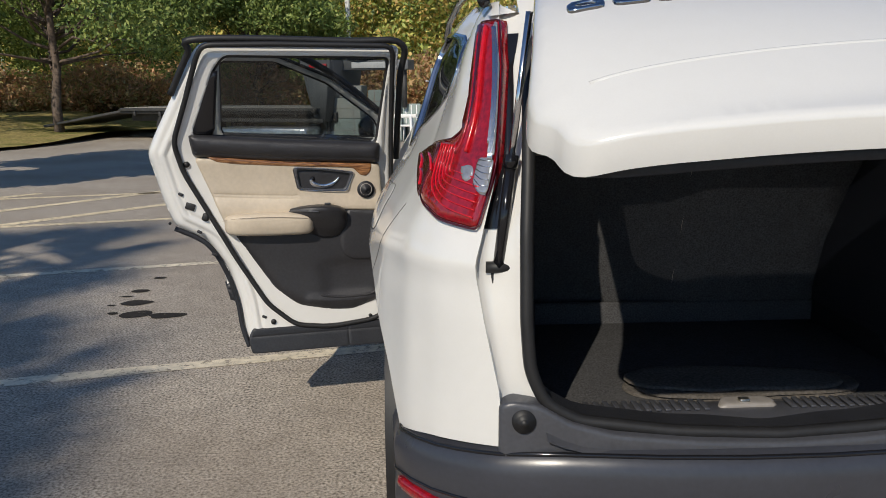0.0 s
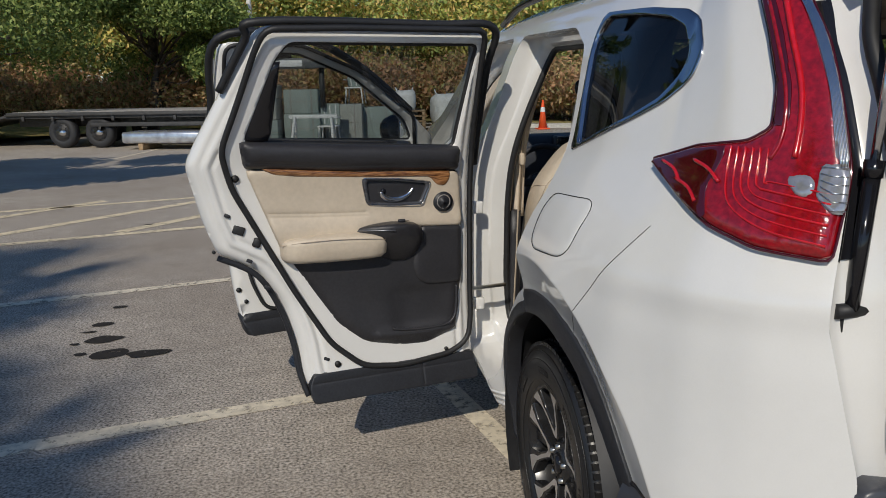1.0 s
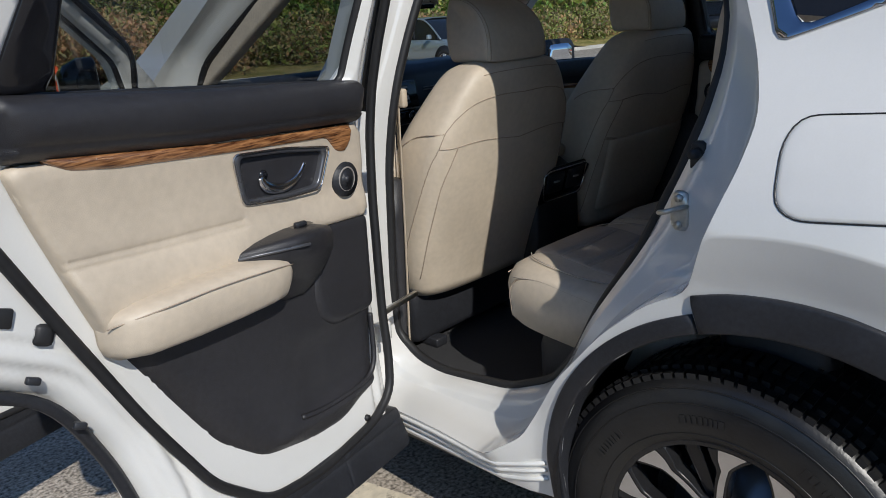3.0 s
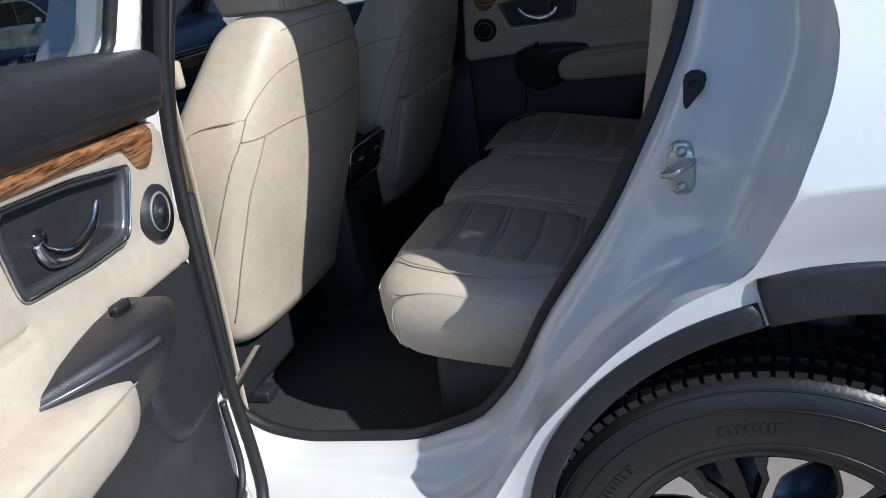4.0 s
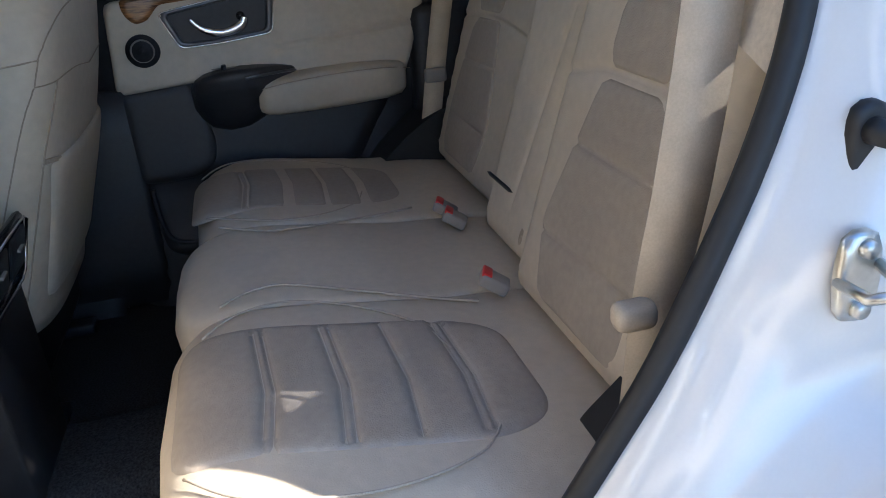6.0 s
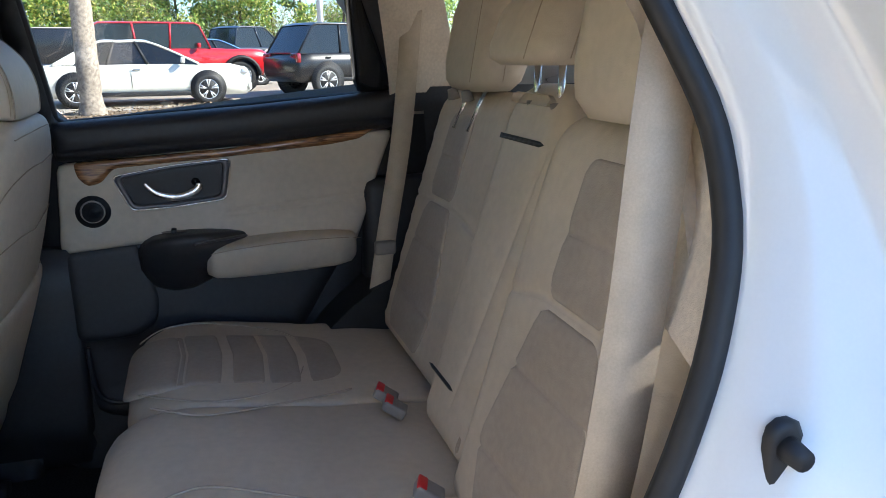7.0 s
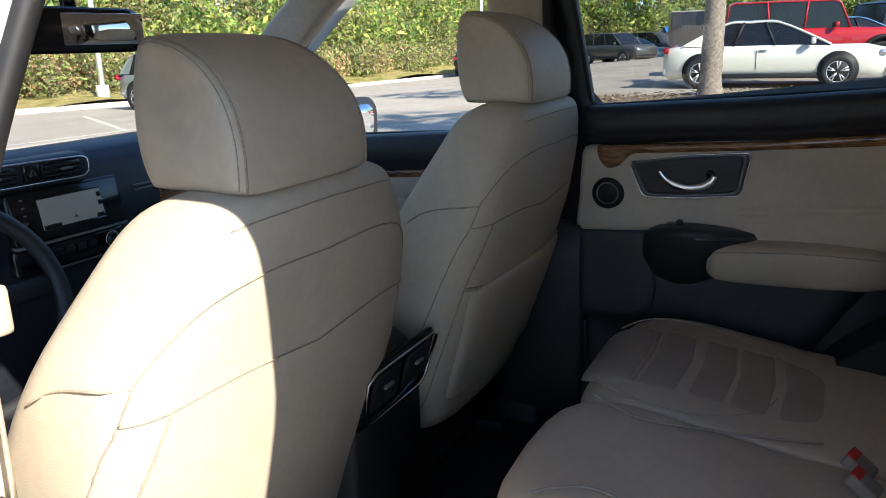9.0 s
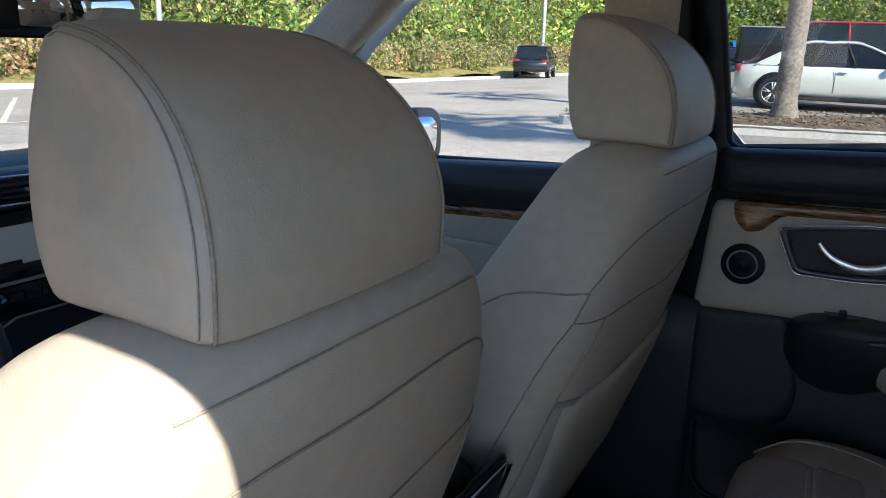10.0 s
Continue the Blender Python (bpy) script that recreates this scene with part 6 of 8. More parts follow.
def worn(name, col, bare=0.5):
    """Road paint rubbed away in patches."""
    m = mat(name, col, 0.85, var=0.15, scale=25, spec=0.25, big=0.1)
    n, l = m.node_tree.nodes, m.node_tree.links
    p = n["Principled BSDF"]
    tc, nz, rp = n.new("ShaderNodeTexCoord"), n.new("ShaderNodeTexNoise"), n.new("ShaderNodeMapRange")
    nz.inputs["Scale"].default_value, nz.inputs["Detail"].default_value, nz.inputs["Roughness"].default_value = 16, 8, 0.75
    rp.inputs[1].default_value, rp.inputs[2].default_value = bare - 0.10, bare - 0.02
    rp.inputs[3].default_value, rp.inputs[4].default_value = 0.35, 1.0
    l.new(tc.outputs["Object"], nz.inputs["Vector"]), l.new(nz.outputs[0], rp.inputs[0])
    l.new(rp.outputs[0], p.inputs["Alpha"])
    return m


CREAM = worn("worn_cream_road_paint", (0.68, 0.60, 0.46))
YELLOW = worn("worn_yellow_road_paint", (0.72, 0.61, 0.42))
LINES = [((-7.0, 1.46), (-.80, 2.76), .115, CREAM), ((-.96, 2.66), (-.40, -.2), .11, CREAM), ((-8.0, 3.85), (.6, 5.72), .105, CREAM),
         ((-9.0, 6.2), (-.6, 8.02), .13, YELLOW), ((-5.55, 7.05), (-2.95, 9.6), .17, YELLOW), ((-7.1, 7.0), (-4.3, 10.0), .17, YELLOW), ((-9.5, 8.55), (-1.5, 10.25), .13, YELLOW),
         ((-8.9, 7.2), (-6.3, 9.7), .17, YELLOW), ((-3.6, 7.5), (-1.6, 9.6), .17, YELLOW), ((-5.7, 16.2), (-5.0, 19.4), .10, CREAM), ((-2.6, 16.5), (-1.9, 19.6), .10, CREAM),
         ((6.0, 13.5), (9.5, 19.0), .10, CREAM), ((9.0, 13.0), (12.5, 18.5), .10, CREAM), ((3.0, 14.0), (6.5, 19.6), .10, CREAM), ((5.4, 13.6), (14.0, 12.4), .10, CREAM)]
for a, b, w, m in LINES:
    a, b = Vector(a), Vector(b)
    t = (b - a).normalized()
    s = Vector((-t.y, t.x)) * w / 2
    bm = bmesh.new()
    k = max(int((b - a).length / .3), 2)
    rows = []
    for i in range(k + 1):
        c = a + (b - a) * i / k
        rows.append([Vector((q.x, q.y, rise(q.x, q.y) + .004)) for q in (c - s * (1 + random.uniform(-.06, .06)), c + s * (1 + random.uniform(-.06, .06)))])
    single("road_marking", loft(rows, False, False, bm), m, "worn cream parking line painted on asphalt" if m is CREAM else "worn yellow hatching line painted on asphalt", "road marking", "parking bay lines", "structure", False)
OIL = worn("dried_oil_stain", (0.030, 0.026, 0.022), .47)
for x, y, a, b in ((-2.87, 3.78, .11, .075), (-2.77, 3.49, .10, .085), (-2.55, 3.45, .125, .06), (-2.95, 4.10, .07, .05), (-3.02, 3.72, .03, .02), (-2.94, 3.52, .035, .03), (-3.0, 3.95, .05, .02), (-2.93, 4.5, .05, .03), (-3.35, 7.9, .05, .03)):
    pts = [(x + a * (1 + .4 * noise.noise((x * 9 + math.cos(t), y * 9, math.sin(t)))) * math.cos(t), y + b * (1 + .4 * noise.noise((x * 7, y * 9 + math.cos(t), 2 + math.sin(t)))) * math.sin(t), .0045) for t in np.linspace(0, 2 * math.pi, 33)[:-1]]
    bm = bmesh.new()
    bm.faces.new([bm.verts.new(p) for p in pts])
    single("oil_stain", bm, OIL, "dark oil stain on the asphalt", "stain", "oil stains on the lot", "structure", False)

# verge, kerbs, planted island
GRASS = mat("dry_autumn_grass", (0.34, 0.275, 0.11), 0.95, var=0.45, scale=14, bump=1.0, bscale=60, big=0.25, spec=0.1, blotch=(0.17, 0.16, 0.05))
MULCH = mat("brown_leaf_mulch", (0.17, 0.125, 0.085), 0.95, var=0.6, scale=30, bump=1.0, bscale=50, big=0.2, spec=0.1)
CONCRETE = mat("pale_kerb_concrete", (0.50, 0.47, 0.42), 0.9, var=0.12, scale=14, bump=0.6, bscale=90)


def bank(name, line, depth, up, material, label):
    """A strip of ground beyond a kerb line; depth is a way across the ground."""
    rows = [[Vector((p[0] + d * depth[0], p[1] + d * depth[1], rise(p[0], p[1]) + h + .3 * max(up, .0) * noise.noise((p[0] * .3, p[1] * .3, d)))) for d, h in ((0, .14), (.08, .15 + up * .05), (.3, .15 + up * .4), (1, .15 + up))] for p in line]
    return single(name, loft(rows, False, False), material, label, "ground", kind="structure")


def kerb(line, label="pale concrete kerb along the lot"):
    rows = []
    for i, p in enumerate(line):
        t = Vector(line[min(i + 1, len(line) - 1)]) - Vector(line[max(i - 1, 0)])
        s = Vector((-t.y, t.x)).normalized()
        z = rise(p[0], p[1])
        rows.append([Vector((p[0], p[1], z - .02)), Vector((p[0] + s.x * .02, p[1] + s.y * .02, z + .14)), Vector((p[0] + s.x * .05, p[1] + s.y * .05, z + .155)), Vector((p[0] + s.x * .16, p[1] + s.y * .16, z + .155)), Vector((p[0] + s.x * .17, p[1] + s.y * .17, z - .02))])
    return single("kerb", loft(rows, False, False), CONCRETE, label, "kerb", kind="structure", smooth=False)


left_line = [tuple(p) for p in catmull([(-24, 12), (-14, 15), (-10.6, 18), (-9.6, 23.5), (-6, 26), (-1, 25.5), (4, 24.0), (8, 22.8)], n=5)]
right_line = [tuple(p) for p in catmull([(8, 22.8), (12, 22.3), (16.3, 22), (24, 22), (33, 21.5), (40, 20.8), (52, 21), (66, 22)], n=5)]
kerb([p for p in left_line if p[0] > -4.5]), kerb(right_line)
bank("verge", left_line, (-4, 22), .5, GRASS, "dry autumn grass verge below the trees")
bank("verge", right_line, (7, 16), 1.6, GRASS, "dry grass bank under shrubs")
isl = softened([(11.3, 6.8), (13.0, 6.2), (15.2, 2.0), (17.0, -4.0), (15.0, -5.0), (12.6, 1.4)], .8, 6)
bm = sheet(isl, lambda x, y, h: (x, y, rise(x, y) + .12 + h + .03 * noise.noise((x * 2, y * 2, 0))), .25, h=.06, r=.5)
single("planting_island", bm, MULCH, "planted island covered with brown leaf mulch", "ground", kind="structure")
kerb([tuple(p) for p in isl[::-1]] + [tuple(isl[-1])], "pale concrete kerb round the planted island")
rng = np.random.default_rng(5)
vs, fs = [], []
while len(fs) < 2600:
    x, y = rng.uniform(11, 17), rng.uniform(-5, 7)
    if inside(np.array([[x, y]]), isl)[0]:
        a, s = rng.uniform(0, 6.28), rng.uniform(.03, .09)
        z = rise(x, y) + .18 + rng.uniform(0, .04)
        k = len(vs)
        vs += [(x, y, z), (x + s * math.cos(a), y + s * math.sin(a), z + rng.uniform(-.02, .04)), (x + s * .5 * math.cos(a + 1.2), y + s * .5 * math.sin(a + 1.2), z + .02)]
        fs.append((k, k + 1, k + 2))
tagged(raw("leaf_litter", vs, fs, mat("dry_fallen_leaves", (0.26, 0.19, 0.12), 0.9, var=0.5, scale=3)), "dry fallen leaves scattered on mulch", "leaf litter", kind="stuff")


# ---- trees ----
def leaf_mat(name, cols):
    m = bpy.data.materials.new(name)
    m.use_nodes = True
    n, l = m.node_tree.nodes, m.node_tree.links
    p = n["Principled BSDF"]
    geo, rp = n.new("ShaderNodeNewGeometry"), n.new("ShaderNodeValToRGB")
    for k in range(len(cols) - 2):
        rp.color_ramp.elements.new((k + 1) / (len(cols) - 1))
    for e, c in zip(rp.color_ramp.elements, cols):
        e.color = (*c, 1)
    l.new(geo.outputs["Random Per Island"], rp.inputs[0])
    p.inputs["Roughness"].default_value = 0.55
    p.inputs["Specular IOR Level"].default_value = 0.3
    l.new(rp.outputs[0], p.inputs["Base Color"])
    tr, mx = n.new("ShaderNodeBsdfTranslucent"), n.new("ShaderNodeMixShader")
    l.new(rp.outputs[0], tr.inputs[0])
    mx.inputs[0].default_value = 0.3
    l.new(p.outputs[0], mx.inputs[1]), l.new(tr.outputs[0], mx.inputs[2])
    l.new(mx.outputs[0], n["Material Output"].inputs[0])
    return m


OAK = leaf_mat("dark_oak_leaves", [(0.085, 0.13, 0.042), (0.16, 0.23, 0.062), (0.27, 0.35, 0.09), (0.42, 0.46, 0.15)])
AUTUMN = leaf_mat("dark_autumn_wood_leaves", [(0.162, 0.223, 0.081), (0.324, 0.419, 0.121), (0.513, 0.581, 0.162), (0.800, 0.675, 0.203), (0.800, 0.540, 0.230), (0.365, 0.459, 0.121)])
MIXED = leaf_mat("mixed_autumn_leaves", [(0.097, 0.164, 0.049), (0.164, 0.274, 0.066), (0.274, 0.411, 0.097), (0.466, 0.52, 0.109), (0.6, 0.52, 0.164)])
RUST = leaf_mat("rusty_undergrowth_leaves", [(0.24, 0.22, 0.105), (0.48, 0.29, 0.16), (0.60, 0.33, 0.18), (0.66, 0.46, 0.23), (0.36, 0.36, 0.13), (0.42, 0.25, 0.16)])
BRIGHT = leaf_mat("sunny_shrub_leaves", [(.09, .12, .04), (.17, .22, .06), (.27, .34, .08), (.38, .38, .13), (.36, .26, .15), (.20, .15, .10), (.30, .33, .12)])
PINE = leaf_mat("pine_needles", [(0.071, 0.126, 0.046), (0.126, 0.215, 0.064), (0.227, 0.316, 0.101)])
BARK = mat("grey_brown_bark", (0.13, 0.10, 0.08), 0.95, var=0.4, scale=12, bump=1.0, bscale=40, spec=0.1)
PALMBARK = mat("pale_palm_bark", (0.30, 0.25, 0.20), 0.95, var=0.35, scale=18, bump=1.0, bscale=45, spec=0.1)


def leaves(blobs, per, size, seed):
    """Leaf quads scattered through the outer parts of clumps; a blob is (x, y, z, rx, ry, rz)."""
    r = np.random.default_rng(seed)
    V, F = [], []
    for bx in blobs:
        n = per
        d = r.normal(size=(n, 3))
        d /= np.linalg.norm(d, axis=1)[:, None]
        c = np.array(bx[:3]) + d * np.array(bx[3:6]) * r.uniform(.45, 1.08, (n, 1))
        a = r.normal(size=(n, 3))
        a /= np.linalg.norm(a, axis=1)[:, None]
        b = np.cross(a, r.normal(size=(n, 3)))
        b /= np.maximum(np.linalg.norm(b, axis=1), 1e-6)[:, None]
        s = size * r.uniform(.5, 1.3, (n, 1))
        q = np.stack([c - a * s, c - b * s * .45 + a * s * .1, c + a * s, c + b * s * .45 + a * s * .1], 1)
        V.append(q.reshape(-1, 3))
    V = np.vstack(V)
    k = len(V) // 4
    me = bpy.data.meshes.new("leaves")
    me.vertices.add(len(V))
    me.vertices.foreach_set("co", V.ravel())
    me.loops.add(len(V))
    me.loops.foreach_set("vertex_index", np.arange(len(V)))
    me.polygons.add(k)
    me.polygons.foreach_set("loop_start", np.arange(k) * 4)
    me.update()
    me.validate()
    return me


def limb(bm, a, b, r0, r1, wob, r):
    a, b = Vector(a), Vector(b)
    pts = [a.lerp(b, t) + Vector(r.normal(size=3)) * wob * math.sin(t * math.pi) for t in np.linspace(0, 1, 6)]
    rings = []
    for i, p in enumerate(pts):
        t = (pts[min(i + 1, 5)] - pts[max(i - 1, 0)]).normalized()
        u = t.orthogonal().normalized()
        w = t.cross(u)
        rad = r0 + (r1 - r0) * i / 5
        rings.append([p + u * math.cos(2 * math.pi * k / 7) * rad + w * math.sin(2 * math.pi * k / 7) * rad for k in range(7)])
    loft(rings, True, True, bm)


def tree(at, height, clear, spread, foliage, label, seed, blobs=26, per=230, size=.16, bark=None, girth=.16):
    r = np.random.default_rng(seed)
    t = thing("tree", label, "tree", (at[0], at[1], rise(at[0], at[1])))
    bm = bmesh.new()
    limb(bm, (0, 0, -.1), (r.normal() * .2, r.normal() * .2, height * .62), girth, girth * .4, .08, r)
    bl = []
    for i in range(blobs):
        a, k = r.uniform(0, 6.28), r.uniform(.15, 1) ** .6
        z = clear + (height - clear) * r.uniform(.05, .92)
        w = spread * k * math.sqrt(max(1 - ((z - clear) / (height - clear) - .35) ** 2 * 1.6, .1))
        c = (w * math.cos(a), w * math.sin(a), z)
        s = spread * r.uniform(.26, .42)
        bl.append((*c, s, s, s * .72))
        limb(bm, (0, 0, min(clear * .8 + (z - clear) * .5, height * .55)), c, girth * .32, girth * .06, .12, r)
    part("trunk", bm, bark or BARK, t, "grey brown trunk and limbs")
    crown = new("crown", leaves(bl, per, size, seed))
    crown.data.materials.append(foliage)
    crown.parent = t
    return t


tree((-11.4, 21.9), 8.5, 2.3, 4.0, OAK, "dark green oak standing on the grass verge", 3, 38, 1500, .075)
tree((-6.4, 27.5), 6.4, .8, 2.9, OAK, "bushy dark green oak behind the flatbed trailer", 4, 38, 1500, .08)
tree((-16.5, 25.5), 9.0, 2.0, 4.2, OAK, "dark green oak standing on the grass verge", 6, 32, 1300, .085)
tree((-9.8, 7.7), 7.0, 3.6, 2.6, OAK, "leafy oak that shades the parking bays", 10, 14, 600, .21)


def palm(at, height, seed, label, fronds=34, reach=1.0, leaflet=1.0):
    r = np.random.default_rng(seed)
    t = thing("palm_tree", label, "palm", (at[0], at[1], rise(at[0], at[1]) + .1))
    rings = []
    for i, z in enumerate(np.linspace(-.2, height, 40)):
        k = .19 - .045 * min(z / height, 1) + (.05 if z < .25 else 0) + .008 * (i % 2) + .01 * noise.noise((z * 3, seed, 0))
        lx = .02 * z + .05 * math.sin(z * .6)
        rings.append([Vector((lx + k * (1 + .07 * noise.noise((a, z * 2, seed))) * math.cos(a), k * math.sin(a), z)) for a in np.linspace(0, 2 * math.pi, 17)[:-1]])
    part("trunk", loft(rings), PALMBARK, t, "pale scarred palm trunk")
    vs, fs = [], []
    for f in range(fronds):
        a, el = r.uniform(0, 6.28), r.uniform(-.7, 1.2)
        L = r.uniform(1.0, 1.5) * reach
        base = Vector((.02 * height, 0, height))
        d = Vector((math.cos(a) * math.cos(el), math.sin(a) * math.cos(el), math.sin(el)))
        side = d.cross(Vector((0, 0, 1))).normalized()
        hub = base + d * L * .6
        for j in np.linspace(-1.25, 1.25, 22):
            e = (d * math.cos(j) + side * math.sin(j)).normalized()
            tip = hub + e * L * .7 - Vector((0, 0, .25 * L))
            w = (side.cross(e).normalized() * .018 + side * .012) * leaflet
            k = len(vs)
            vs += [tuple(hub - w), tuple(hub + w), tuple(tip)]
            fs.append((k, k + 1, k + 2))
        k = len(vs)
        vs += [tuple(base + side * .02), tuple(base - side * .02), tuple(hub)]
        fs.append((k, k + 1, k + 2))
    raw("crown", vs, fs, MIXED, t)
    return t


palm((13.65, 3.25), 6.0, 1, "palm with a pale scarred trunk in the planted island")
palm((16.2, -3.2), 6.2, 2, "palm with a pale scarred trunk in the planted island")
palm((4.5, -6.8), 11.4, 8, "tall palm behind the car", 40, 1.25, 2.0)
palm((-8.5, -3.1), 6.4, 3, "full-crowned palm that shades the parking bays", 64, 1.12, 2.2)
palm((-10.05, -3.6), 6.3, 5, "full-crowned palm that shades the parking bays", 64, 1.15, 2.2)
palm((-7.55, -6.72), 6.4, 4, "full-crowned palm that shades the parking bays", 60, 1.20, 1.8)
palm((-9.35, -7.25), 6.4, 6, "full-crowned palm that shades the parking bays", 64, 1.15, 2.2)

# the woods round the lot
rng = np.random.default_rng(11)
edge = catmull([(-75, 30), (-45, 33), (-24, 35), (-12, 33), (-2, 31), (7, 28.5), (14, 27.3), (20, 26.8), (28, 26.3), (38, 25.6), (50, 25.5), (62, 24), (74, 9), (76, -20), (62, -52)], n=10)
high, left_high, low, pine, bright, trunks = [], [], [], [], [], bmesh.new()
for i in range(len(edge)):
    p = edge[i]
    tvec = edge[min(i + 1, len(edge) - 1)] - edge[max(i - 1, 0)]
    nvec = np.array([-tvec[1], tvec[0]]) / np.linalg.norm(tvec)
    right = p[0] > 9
    tall = rng.uniform(2.0, 5.6)
    for k in range(8):
        q = p + nvec * rng.uniform(0, 9) + rng.uniform(-1.6, 1.6, 2)
        z = rise(q[0], q[1]) + 1.6 + tall * rng.random() ** 1.2
        s = rng.uniform(1.0, 2.0)
        (bright if right and z < 6 and rng.random() < .7 else high if right else left_high).append((q[0], q[1], z + (0 if right else 1.1), s * 1.2, s * 1.2, s))
    for k in range(16 if p[0] > 54 and p[1] > -6 else 0):
        q = p + nvec * rng.uniform(0, 9) + rng.uniform(-2, 2, 2)
        s = rng.uniform(1.2, 2.4)
        high.append((q[0], q[1], rng.uniform(2, 12), s * 1.2, s * 1.2, s))
    for k in range(0 if right else 7):
        q = p + nvec * rng.uniform(-3.4, -1.2) + rng.uniform(-1.6, 1.6, 2)
        sz = rng.uniform(.55, 1.0)
        low.append((q[0], q[1], .5 + sz * rng.uniform(.6, 1.5), sz * 1.3, sz * 1.1, sz * .9))
    for k in range(6):
        q = p + nvec * rng.uniform(-2.2, 2.0) + rng.uniform(-1.5, 1.5, 2)
        s = rng.uniform(.6, 1.3)
        (bright if right and rng.random() < .75 else low).append((q[0], q[1], rise(q[0], q[1]) + s * .7 + (.35 if right else .2), s * 1.3, s * 1.3, s * .9))
    for k in range(2):
        q = p + nvec * rng.uniform(3, 14)
        h = rng.uniform(9, 17)
        limb(trunks, (q[0], q[1], -.2), (q[0] + rng.normal() * .3, q[1] + rng.normal() * .3, h), .19, .06, .15, rng)
        for j in range(3):
            s = rng.uniform(.6, 1.2)
            pine.append((q[0] + rng.normal() * .9, q[1] + rng.normal() * .9, h - rng.uniform(0, 4.5), s * 1.3, s * 1.3, s * .6))
for name, bl, m, per, size, lab in (("woods", high, MIXED, 320, .21, "mixed green and yellow woodland trees"), ("autumn_woods", left_high, AUTUMN, 640, .13, "dark green and russet autumn woodland trees"), ("undergrowth", low, RUST, 560, .10, "rusty brown autumn undergrowth"), ("pines", pine, PINE, 230, .20, "tall pine crowns above the woods"), ("shrubs", bright, BRIGHT, 620, .10, "sunlit yellow green shrubs on the bank")):
    ob = new(name, leaves(bl, per, size, 20 + len(name)))
    ob.data.materials.append(m)
    tagged(ob, lab, "trees", kind="stuff")
tagged(finish("tree_trunks", trunks, BARK), "tall bare trunks at the edge of the woods", "trees", kind="stuff")


# ---- parked vehicles ----
AUTOGLASS = mat("dark_car_glass", (0.012, 0.014, 0.017), 0.05, var=0.05)
CARTYRE = mat("far_tyre_rubber", (0.02, 0.02, 0.021), 0.7, var=0.2)
LAMPW = mat("clear_headlamp", (0.7, 0.72, 0.75), 0.1, metal=0.4)


def paint(name, col, metal=0.0):
    return mat(name, col, 0.3, metal=metal, var=0.02, scale=40, coat=1.0 if max(col) > .1 else .3, big=0.02, rvar=0.02)


def raw_quad(p):
    bm = bmesh.new()
    bm.faces.new([bm.verts.new(v) for v in p])
    return bm


